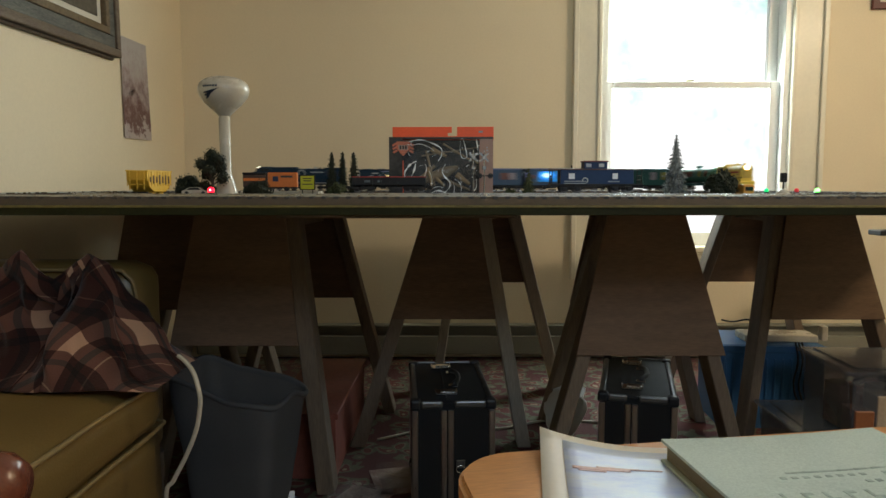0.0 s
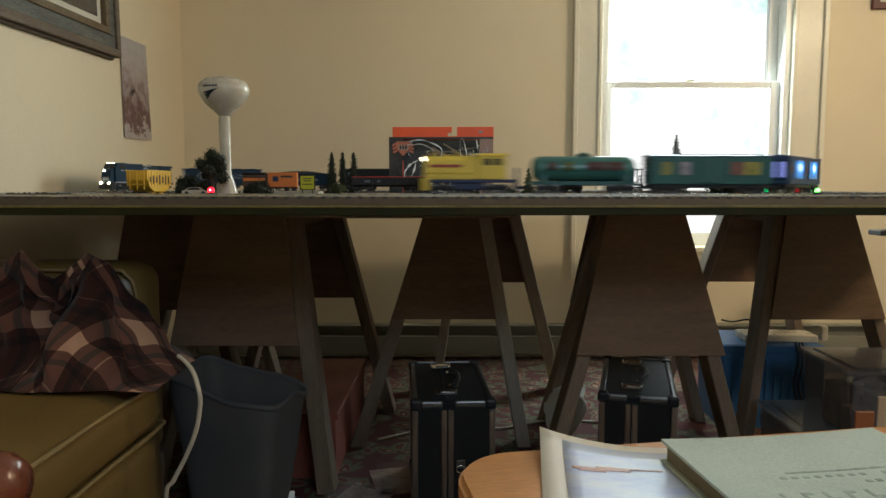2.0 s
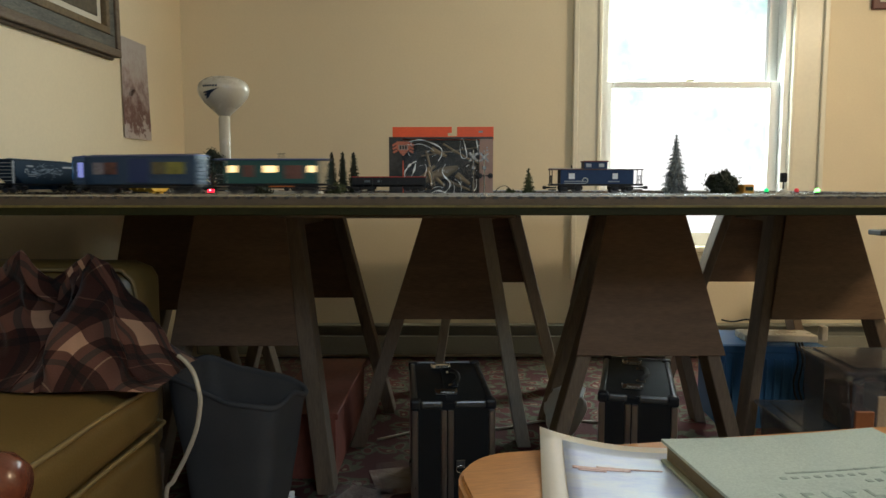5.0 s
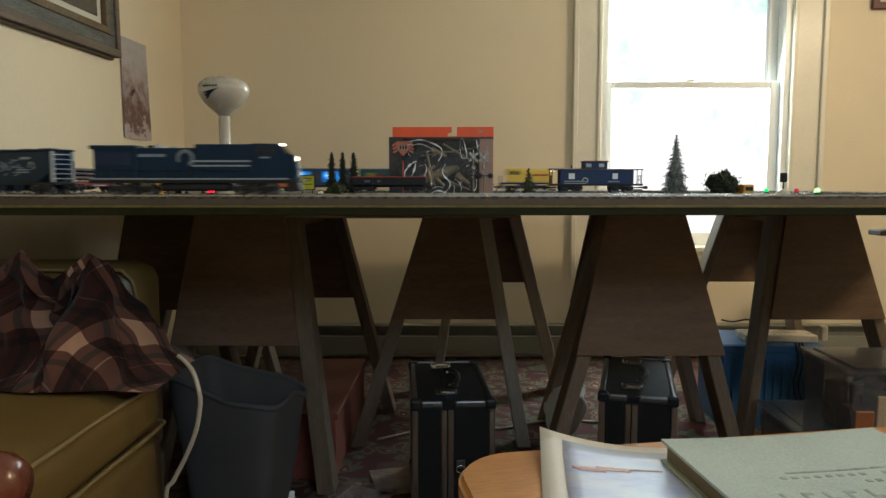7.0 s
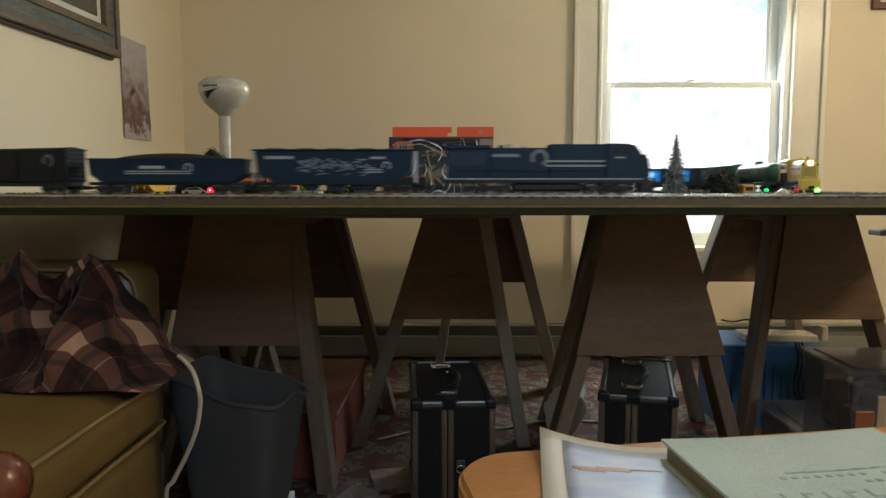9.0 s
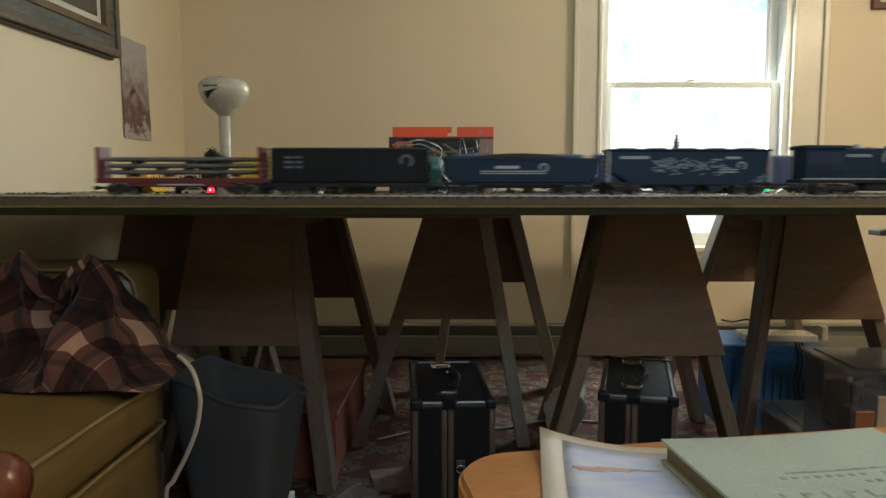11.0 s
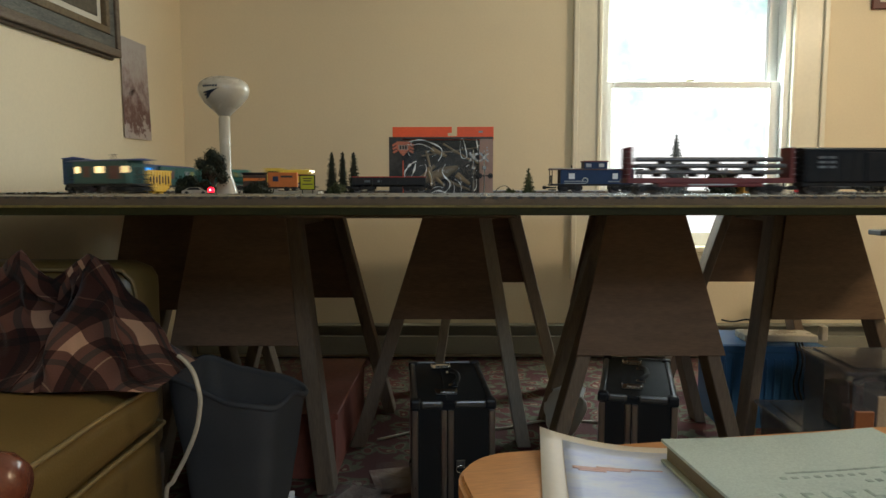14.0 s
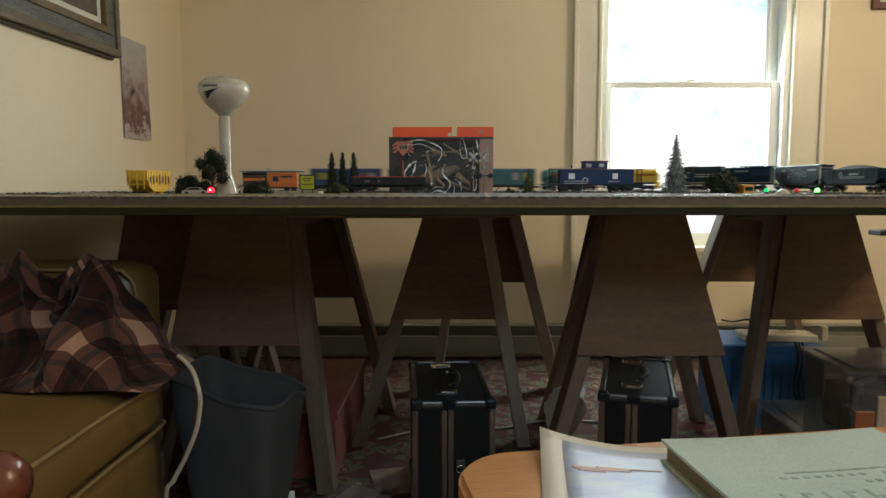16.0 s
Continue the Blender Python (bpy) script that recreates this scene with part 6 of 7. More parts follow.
def soft_box(x0, x1, y0, y1, z0, z1, r, swell=0.02, seed=0):
    """A stuffed cushion: rounded, swollen in its middle, slightly creased."""
    bm = bmesh.new()
    vs = box(bm, x0, x1, y0, y1, z0, z1)
    bmesh.ops.subdivide_edges(bm, edges=bm.edges[:], cuts=11, use_grid_fill=True)
    c = Vector(((x0 + x1) / 2, (y0 + y1) / 2, (z0 + z1) / 2))
    hx, hy, hz = (x1 - x0) / 2, (y1 - y0) / 2, (z1 - z0) / 2
    for v in bm.verts:
        d = v.co - c
        q = Vector((max(-hx + r, min(hx - r, d.x)), max(-hy + r, min(hy - r, d.y)), max(-hz + r, min(hz - r, d.z))))
        o = d - q
        if o.length > 1e-6:
            o = o.normalized() * r
        u, w = d.x / hx, d.y / hy
        top = (1 - u * u) * (1 - w * w)
        v.co = c + q + o + Vector((0, 0, swell * top * (1 if d.z > 0 else -0.2)))
        n = noise.noise(v.co * 7 + Vector((seed, 0, 0)))
        v.co += Vector((0.5, 0.5, 0.6)) * 0.006 * n
    return bm


def armchair():
    c = thing("armchair", Matrix(), "tan vinyl armchair with piped seat cushion", "chair")
    part("seat_cushion", soft_box(-1.34, -0.615, 0.70, 1.53, 0.440, 0.560, 0.045, 0.020, 1), TAN, c, smooth=True)
    part("seat_base", soft_box(-1.34, -0.628, 0.72, 1.53, 0.10, 0.432, 0.035, 0.0, 2), TAN, c, smooth=True)
    part("backrest", soft_box(-1.36, -0.700, 1.57, 1.74, 0.30, 0.790, 0.055, 0.004, 3), TAN, c, smooth=True)
    for z in (0.548, 0.448):
        part("piping", rod([(-1.30, 0.705, z), (-1.0, 0.695, z + 0.003), (-0.675, 0.705, z), (-0.627, 0.745, z), (-0.615, 0.90, z + 0.004), (-0.613, 1.20, z + 0.006), (-0.616, 1.45, z), (-0.640, 1.518, z), (-0.8, 1.53, z)], 0.0045, 8), PIPING, c, smooth=True)
    part("back_piping", rod([(-1.3, 1.578, 0.775), (-0.80, 1.572, 0.780), (-0.725, 1.576, 0.768), (-0.706, 1.585, 0.70), (-0.702, 1.585, 0.45)], 0.004, 8), PIPING, c, smooth=True)
    for x in (-1.28, -0.71):
        for y in (0.78, 1.66):
            bm = bmesh.new()
            tube(bm, (x, y, 0.0), (x, y, 0.32 if y > 1.6 else 0.11), 0.016, 0.022, n=12)
            part("leg", bm, BARK, c)
    wood = mat("red_brown_gloss_wood", (0.16, 0.045, 0.022), 0.22, var=0.25, scale=12, fine=60, bump=0.03, coat=0.3, stretch=(1, 5, 5))
    bm = bmesh.new()
    lathe(bm, [(0.004, -0.001), (0.026, 0.004), (0.036, 0.020), (0.038, 0.045), (0.036, 0.30), (0.030, 0.33), (0.012, 0.345)], 24, Matrix.Translation((-0.450, 0.72, 0.649)) @ Matrix.Rotation(radians(-90), 4, "Y"))
    part("arm_rest", bm, wood, c, "glossy red-brown wooden arm end", smooth=True)
    part("arm_post", block(-0.86, -0.80, 0.715, 0.775, 0.10, 0.545, 0.008), wood, c)


def plaid_mat():
    """Brown, black and cream tartan from crossing bands."""
    m = bpy.data.materials.new("brown_plaid_flannel")
    m.use_nodes = True
    nd, lk = m.node_tree.nodes, m.node_tree.links
    b = nd["Principled BSDF"]
    uv = nd.new("ShaderNodeUVMap")
    sep = nd.new("ShaderNodeSeparateXYZ")
    lk.new(uv.outputs[0], sep.inputs[0])
    bands = []
    for i in (0, 1):
        mu = nd.new("ShaderNodeMath")
        mu.operation = "MULTIPLY"
        mu.inputs[1].default_value = 3.1
        lk.new(sep.outputs[i], mu.inputs[0])
        fr = nd.new("ShaderNodeMath")
        fr.operation = "FRACT"
        lk.new(mu.outputs[0], fr.inputs[0])
        rp = nd.new("ShaderNodeValToRGB")
        rp.color_ramp.interpolation = "CONSTANT"
        el = rp.color_ramp.elements
        el[0].position, el[0].color = 0.0, (0.27, 0.145, 0.125, 1)
        el[1].position, el[1].color = 0.20, (0.13, 0.10, 0.10, 1)
        for pos, col in ((0.27, (0.26, 0.145, 0.125, 1)), (0.36, (0.84, 0.66, 0.54, 1)), (0.58, (0.25, 0.14, 0.12, 1)), (0.70, (0.12, 0.10, 0.10, 1)), (0.79, (0.27, 0.145, 0.125, 1)), (0.90, (0.62, 0.48, 0.40, 1)), (0.92, (0.27, 0.145, 0.125, 1))):
            el.new(pos).color = col
        lk.new(fr.outputs[0], rp.inputs[0])
        bands.append(rp)
    mix = nd.new("ShaderNodeMix")
    mix.data_type, mix.blend_type, mix.inputs[0].default_value = "RGBA", "MULTIPLY", 1.0
    lk.new(bands[0].outputs[0], mix.inputs[6]), lk.new(bands[1].outputs[0], mix.inputs[7])
    no = nd.new("ShaderNodeTexNoise")
    no.inputs["Scale"].default_value = 260
    tc = nd.new("ShaderNodeTexCoord")
    lk.new(tc.outputs["Object"], no.inputs[0])
    bp = nd.new("ShaderNodeBump")
    bp.inputs["Strength"].default_value, bp.inputs["Distance"].default_value = 0.4, 0.003
    lk.new(no.outputs[0], bp.inputs["Height"]), lk.new(bp.outputs[0], b.inputs["Normal"])
    lk.new(mix.outputs[2], b.inputs["Base Color"])
    b.inputs["Roughness"].default_value = 0.95
    b.inputs["Sheen Weight"].default_value = 0.2
    return m


def shirt():
    """A crumpled flannel shirt, thrown over seat and backrest."""
    crest = [(-1.08, 0.770), (-0.985, 0.785), (-0.937, 0.800), (-0.885, 0.842), (-0.850, 0.800), (-0.826, 0.775), (-0.795, 0.800), (-0.758, 0.826), (-0.720, 0.808), (-0.680, 0.765), (-0.625, 0.690), (-0.585, 0.630), (-0.552, 0.585)]

    def top(x):
        for (xa, za), (xb, zb) in zip(crest, crest[1:]):
            if xa <= x <= xb:
                return za + (zb - za) * (x - xa) / (xb - xa)
        return crest[0][1] if x < crest[0][0] else crest[-1][1]

    st = thing("flannel_shirt", Matrix(), "crumpled brown plaid flannel shirt on the armchair", "shirt")
    cloth = plaid_mat()
    for nm, u0, u1, fore in (("shirt_body", 0.0, 0.56, 0.0), ("sleeve", 0.44, 1.0, 0.014)):
        bm = bmesh.new()
        uvl = bm.loops.layers.uv.new("UVMap")
        nx, nv = 110, 110
        grid, co = [], {}
        for i in range(nx + 1):
            row = []
            u = u0 + (u1 - u0) * i / nx
            x = -1.06 + 0.508 * u
            for j in range(nv + 1):
                v = j / nv
                ht, base = top(x), 0.578
                # front hem, up over the crest, and down behind
                if v < 0.72:
                    k = v / 0.72
                    z = base + (ht - base) * (k ** 0.9)
                    y = 1.30 + 0.17 * k + 0.025 * math.sin(k * 3.1)
                else:
                    k = (v - 0.72) / 0.28
                    z = ht - (ht - base) * k * 0.5
                    y = 1.47 + 0.07 * k
                w = u + 0.35 * v + (0.9 if fore else 0.0)
                f = math.sin(w * 19) * 0.014 + noise.noise(Vector((w * 5, v * 2.5, 2))) * 0.055 + noise.noise(Vector((w * 16, v * 6, 7))) * 0.022
                valley = math.exp(-((x + 0.815 - 0.05 * (v - 0.5)) / 0.036) ** 2) * math.sin(math.pi * min(1, v / 0.72)) * 0.115
                edge = min(1, 8 * (1 - u)) * min(1, 6 * v + 0.15)
                y += f * edge + valley - fore * min(1, 4 * (u - u0) + 0.3) * math.sin(math.pi * min(1, v * 1.1))
                z = max(0.566 + 0.004 * noise.noise(Vector((u * 9, v * 3, 1))), z + f * 0.12 * edge)
                p = bm.verts.new((x + 0.016 * noise.noise(Vector((u * 5, v * 5, 11))), y, z))
                turn = 0.55 if fore else -0.25
                a, b = u * 1.0, v * 0.80
                co[p] = (a * math.cos(turn) - b * math.sin(turn) + 0.06 * noise.noise(Vector((u * 4, v * 4, 5))), a * math.sin(turn) + b * math.cos(turn) + 0.06 * noise.noise(Vector((u * 4, v * 4, 9))))
                row.append(p)
            grid.append(row)
        for i in range(nx):
            for j in range(nv):
                f = bm.faces.new((grid[i][j], grid[i + 1][j], grid[i + 1][j + 1], grid[i][j + 1]))
                for lp in f.loops:
                    lp[uvl].uv = co[lp.vert]
        bmesh.ops.solidify(bm, geom=bm.faces[:], thickness=0.003)
        part(nm, bm, cloth, st, smooth=True)


def hamper():
    h = thing("laundry_hamper", pose(-0.565, 1.885, 0, 0, 0, -13), "open grey fabric hamper with a stitched rim", "hamper")
    fab = mat("grey_hamper_fabric", (0.088, 0.083, 0.084), 0.92, var=0.16, scale=5, fine=400, bump=0.18)
    inner = mat("brown_grey_lining", (0.10, 0.09, 0.085), 0.92, var=0.2, scale=9, fine=400, bump=0.2)
    n, top = 56, 0.437

    def ring(bm, u, z, shrink, sag):
        row = []
        for i in range(n):
            a = 2 * math.pi * i / n
            c, s = math.cos(a), math.sin(a)
            q = (abs(c) ** 7 + abs(s) ** 7) ** (-1 / 7)
            r = q * (0.104 + 0.058 * u - shrink) * (1 + 0.03 * noise.noise(Vector((c * 1.5, s * 1.5, u * 3))))
            row.append(bm.verts.new((r * c, r * s * 0.74, z - 0.24 * r * c * min(1, u + 0.02) ** 2 + sag * noise.noise(Vector((c * 1.6, s * 1.6, 4))))))
        return row

    def skin(bm, rows):
        for a, b in zip(rows, rows[1:]):
            for i in range(n):
                bm.faces.new((a[i], a[(i + 1) % n], b[(i + 1) % n], b[i]))

    bm = bmesh.new()
    rows = [ring(bm, k / 14, 0.002 + (top - 0.002) * k / 14, 0.0, 0.024 * k / 14) for k in range(15)]
    skin(bm, rows)
    bm.faces.new(rows[0][::-1])
    part("body", bm, fab, h, smooth=True)
    bm = bmesh.new()
    rows = [ring(bm, 1.0, top - 0.010 + dz, -dr, 0.024) for dr, dz in ((0.0006, -0.004), (0.005, 0.0), (0.006, 0.006), (0.003, 0.012), (-0.003, 0.012), (-0.005, 0.006), (-0.005, -0.004))]
    skin(bm, rows)
    part("rim_seam", bm, fab, h, smooth=True)
    bm = bmesh.new()
    rows = [ring(bm, 1 - 0.4 * k / 6, top - 0.014 - 0.20 * k / 6, 0.006 + (0.05 if k == 6 else 0.0), 0.024 * (1 - k / 6)) for k in range(7)]
    skin(bm, rows)
    bm.faces.new(rows[-1])
    part("lining", bm, inner, h, smooth=True)


def white_cord():
    pts = [(-0.527, 1.36, 0.634), (-0.51, 1.35, 0.625), (-0.491, 1.34, 0.605), (-0.478, 1.33, 0.573), (-0.476, 1.33, 0.545), (-0.485, 1.33, 0.494), (-0.506, 1.33, 0.442), (-0.533, 1.33, 0.39), (-0.55, 1.33, 0.35)]
    pts += [(-0.56, 1.36, 0.12), (-0.52, 1.42, 0.006), (-0.30, 1.55, 0.005)]
    bm = rod(pts, 0.0045, 10)
    one("white_cord", bm, mat("white_cord_plastic", (0.46, 0.41, 0.33), 0.45, var=0.05, scale=20, bump=0.02), "thick white power cord hanging off the chair", "cord", smooth=True)


# ---------------------------------------------------------------- under the table
ALU = mat("brushed_aluminium", (0.52, 0.51, 0.50), 0.32, metal=1.0, var=0.12, scale=20, fine=120, bump=0.03, stretch=(8, 8, 1))
ALU_DK = mat("dull_dark_aluminium", (0.17, 0.17, 0.17), 0.42, metal=0.8, var=0.15, scale=20, fine=120, bump=0.03)
CASE_BLK = mat("black_case_panel", (0.012, 0.012, 0.013), 0.6, spec=0.25, var=0.2, scale=10, fine=300, bump=0.05)
CHROME = mat("chrome_latch", (0.75, 0.75, 0.76), 0.14, metal=1.0, var=0.05, scale=30, bump=0.01)


def equipment_case(x, y, turn, w, L, h, label):
    c = thing("equipment_case", pose(x, y, 0, 0, 0, turn), label, "case", "black equipment cases")
    hw = w / 2
    part("shell", block(-hw + 0.004, hw - 0.004, 0.004, L - 0.004, 0.012, h - 0.004, 0.004), CASE_BLK, c)
    # upright edge trims and the pair of strips at the lid's joint, front and back
    for yy, s in ((0, -1), (L, 1)):
        ya, yb = sorted((yy, yy - s * 0.006))
        for xa, xb in ((-hw, -hw + 0.018), (hw - 0.018, hw), (-0.036, -0.019), (-0.016, 0.001)):
            part("upright_trim", block(xa, xb, ya - 0.001, yb + 0.001, 0.03, h - 0.026, 0.003), ALU, c)
        part("trim_ridge", block(-0.0285, -0.0265, ya - 0.003, yb, 0.03, h - 0.03), ALU, c)
        part("trim_ridge", block(-0.0085, -0.0065, ya - 0.003, yb, 0.03, h - 0.03), ALU, c)
        for xa, xb in ((-hw + 0.026, -0.030), (0.003, hw - 0.026)):
            part("top_trim", block(xa, xb, ya - 0.001, yb + 0.001, h - 0.020, h + 0.001, 0.006, seg=2), ALU_DK, c)
            part("bottom_trim", block(xa, xb, ya - 0.001, yb + 0.001, 0.008, 0.026, 0.004), ALU, c)
    for sx in (-1, 1):
        xa, xb = sorted((sx * hw, sx * (hw - 0.018)))
        part("long_trim", block(xa, xb, 0.028, L - 0.028, h - 0.016, h + 0.0015, 0.006, seg=2), ALU_DK if sx < 0 else BLACK, c)
        part("long_trim", block(xa, xb, 0.028, L - 0.028, 0.008, 0.026, 0.004), ALU, c)
        for yy in (0.012, L - 0.012):
            for zz in (h - 0.010, 0.016):
                part("corner_cap", block(sx * (hw - 0.012) - 0.0155, sx * (hw - 0.012) + 0.0155, yy - 0.0155, yy + 0.0155, zz - 0.0155, zz + 0.0145, 0.007, seg=2), BLACK, c)
            part("foot", block(sx * (hw - 0.03) - 0.01, sx * (hw - 0.03) + 0.01, yy + (0.02 if yy < L / 2 else -0.02) - 0.01, yy + (0.02 if yy < L / 2 else -0.02) + 0.01, 0.0, 0.013), RUBBER, c)
    clasp = part("side_clasp", block(0.008, 0.032, -0.0060, 0.003, 0.178, 0.200, 0.001), ALU_DK, c, "small steel side clasp")
    ring = [(0.020 + 0.012 * math.cos(k * 0.785), -0.007, 0.176 + 0.011 * math.sin(k * 0.785)) for k in range(9)]
    part("strap_ring", rod(ring, 0.0013, 6), CHROME, clasp, smooth=True)
    part("lid_seam", block(-0.019, -0.016, 0.03, L - 0.03, h - 0.003, h + 0.0010), RUBBER, c)
    for yy in (L * 0.17, L * 0.80):
        la = part("latch", block(-0.048, 0.016, yy - 0.022, yy + 0.022, h + 0.000, h + 0.006, 0.002), CHROME, c, "chrome latch")
        part("latch_lever", block(-0.034, 0.010, yy - 0.012, yy + 0.012, h + 0.006, h + 0.011, 0.003), CHROME, la)
        for xx in (-0.046, 0.014):
            bm = bmesh.new()
            tube(bm, (xx, yy - 0.020, h + 0.007), (xx, yy + 0.020, h + 0.007), 0.003, n=8)
            part("latch_pin", bm, CHROME, la)
    hd = part("handle", rod([(0.010, L * 0.33, h + 0.004), (0.014, L * 0.34, h + 0.010), (0.028, L * 0.42, h + 0.012), (0.028, L * 0.56, h + 0.012), (0.014, L * 0.64, h + 0.010), (0.010, L * 0.65, h + 0.004)], 0.007, 10), BLACK, c, smooth=True)
    for yy in (L * 0.33, L * 0.65):
        part("handle_mount", block(-0.004, 0.024, yy - 0.012, yy + 0.012, h, h + 0.005, 0.002), CHROME, hd)


def cardboard_box():
    c = thing("red_crate", pose(-0.468, 2.235, 0, 0, 0, -1), "dull red wooden crate on the carpet", "crate")
    red = mat("dull_red_wood", (0.24, 0.065, 0.042), 0.6, var=0.25, scale=7, fine=60, bump=0.1)
    w, L, h = 0.225, 0.72, 0.225
    part("lid", block(-w / 2 - 0.01, w / 2 + 0.01, -0.01, L + 0.01, h - 0.02, h, 0.003), red, c)
    for s in (-1, 1):
        part("side_board", block(s * (w / 2 - 0.008) - 0.008, s * (w / 2 - 0.008) + 0.008, 0, L, 0.0, h - 0.021, 0.002), red, c)
    for yy in (0.0, L - 0.016):
        part("end_board", block(-w / 2 + 0.017, w / 2 - 0.017, yy, yy + 0.016, 0.0, h - 0.021, 0.002), red, c)


def blue_bin():
    c = thing("storage_bin", pose(1.315, 2.72, 0, 0, 0, -4), "bright blue plastic storage bin with a slatted side", "bin")
    blue = mat("blue_bin_plastic", (0.045, 0.15, 0.33), 0.35, var=0.12, scale=8, fine=120, bump=0.03)
    w, d, h, t = 0.40, 0.30, 0.335, 0.006
    part("floor_panel", block(-w / 2, w / 2, 0, d, 0.0, t), blue, c)
    part("side_panel", block(-w / 2, -w / 2 + t, 0, d, t, h), blue, c)
    part("side_panel", block(w / 2 - t, w / 2, 0, d, t, h), blue, c)
    part("back_panel", block(-w / 2 + t, w / 2 - t, d - t, d, t, h), blue, c)
    part("front_panel", block(-w / 2 + t, w / 2 - t, 0, t, t, h), blue, c)
    for i in range(12):
        x = -w / 2 + 0.016 + i * 0.032
        part("rib", block(x - 0.004, x + 0.004, -0.005, -0.0005, 0.02, h - 0.05, 0.001), blue, c)
    part("rim", block(-w / 2 - 0.008, w / 2 + 0.008, -0.009, 0.004, h - 0.025, h + 0.003, 0.003), blue, c)
    part("lid", block(-w / 2 + 0.002, w / 2 - 0.002, 0.005, d - 0.002, h - 0.004, h + 0.004, 0.002), blue, c)
    s = thing("power_station", pose(1.36, 2.83, 0.3395, 0, 0, -4), "white flat adapter box with black plug and cables", "adapter")
    part("body", block(-0.13, 0.16, -0.06, 0.06, 0.0, 0.030, 0.006, seg=2), OFFWHITE, s)
    part("status_light", block(-0.118, -0.110, -0.0612, -0.0602, 0.014, 0.020), mat("small_green_led", (0.1, 0.9, 0.3), 0.3, bump=0, emit=2.5), s)
    part("plug", block(-0.092, -0.062, -0.03, -0.01, 0.0305, 0.062, 0.004, seg=2), BLACK, s)
    part("white_block", block(0.19, 0.215, -0.02, 0.02, 0.0, 0.060, 0.004, seg=2), OFFWHITE, s)
    part("plug_cord", rod([(-0.077, -0.02, 0.060), (-0.080, -0.02, 0.078), (-0.105, 0.0, 0.082), (-0.15, 0.03, 0.066), (-0.19, 0.05, 0.070)], 0.0035, 8), BLACK, s, smooth=True)
    for k in range(3):
        pts = [(1.395 + 0.012 * k, 2.705, 0.355), (1.40 + 0.018 * k, 2.690, 0.28), (1.385 + 0.02 * k, 2.688, 0.20 - 0.01 * k), (1.40 + 0.02 * k, 2.685, 0.13), (1.44, 2.685, 0.115), (1.475, 2.69, 0.14)]
        one("power_cable", rod(pts, 0.0038, 8), BLACK, "black power cable hanging down the blue bin", "cable", smooth=True, group="cables at the bin")


def clear_tub(x, y, turn, w, d, h, z, label):
    c = thing("clear_tub", pose(x, y, z, 0, 0, turn), label, "storage tub", "clear storage tubs")
    cl = glass_mat("clear_plastic", (0.15, 0.15, 0.155), 0.12, 0.42)
    t = 0.004
    part("floor_panel", block(-w / 2, w / 2, 0, d, 0, t), cl, c)
    for s in (-1, 1):
        bm = bmesh.new()
        prism(bm, [(s * (w / 2 - 0.02), t), (s * (w / 2 - 0.02 - t), t), (s * (w / 2 - t), h), (s * w / 2, h)], 0.012, d - 0.012)
        part("side_wall", bm, cl, c)
    part("end_wall", block(-w / 2 + 0.016, w / 2 - 0.016, 0.004, 0.004 + t, t, h), cl, c)
    part("end_wall", block(-w / 2 + 0.016, w / 2 - 0.016, d - 0.008, d - 0.004, t, h), cl, c)
    lid = part("lid", block(-w / 2 - 0.012, w / 2 + 0.012, -0.010, d + 0.010, h, h + 0.014, 0.005, seg=2), glass_mat("lid_plastic", (0.15, 0.15, 0.155), 0.16, 0.5), c)
    part("lid_ridge", block(-w / 2 + 0.03, w / 2 - 0.03, 0.02, d - 0.02, h + 0.014, h + 0.019, 0.003), glass_mat("lid_plastic", (0.26, 0.26, 0.26)), lid)
    for s in (-0.25, 0.1):
        part("clip", block(s * w - 0.008, s * w + 0.008, -0.014, -0.0105, h - 0.045, h + 0.004, 0.002), OFFWHITE, c)
    return c


def tub_contents():
    rng = random.Random(8)
    cols = [mat("tan_pack", (0.45, 0.33, 0.22), 0.6, bump=0.05), mat("cream_pack", (0.6, 0.52, 0.42), 0.6, bump=0.05), mat("brown_pack", (0.14, 0.07, 0.04), 0.6, bump=0.05), mat("orange_pack", (0.30, 0.10, 0.035), 0.5, bump=0.05), mat("grey_pack", (0.15, 0.15, 0.15), 0.6, bump=0.05)]
    for k in range(12):
        x, y = 1.285 + 0.066 * (k % 6), 2.10 + 0.10 * (k // 6)
        hh = rng.uniform(0.06, 0.16)
        one("small_carton", block(-0.029, 0.029, -0.042, 0.042, 0.0, hh, 0.003, seg=1), rng.choice(cols), "small carton stored in the clear tub", "carton", pose(x, y, 0.2050, 0, 0, rng.uniform(-4, 4)), group="cartons in the tub")


def blister_pack(x, y, turn, label):
    c = thing("blister_pack", pose(x, y, 0, 0, 0, turn), label, "packaging", "empty packaging on the carpet")
    part("card", block(-0.075, 0.075, -0.10, 0.10, 0.0008, 0.003), mat("red_white_card", (0.35, 0.10, 0.08), 0.5, var=0.5, scale=18, bump=0.02, tint=(0.5, 0.42, 0.36)), c)
    part("blister", soft_box(-0.060, 0.060, -0.085, 0.06, 0.004, 0.050, 0.014, 0.0, 4), glass_mat("clear_blister", (0.55, 0.5, 0.45), 0.1, 0.15), c, smooth=True)


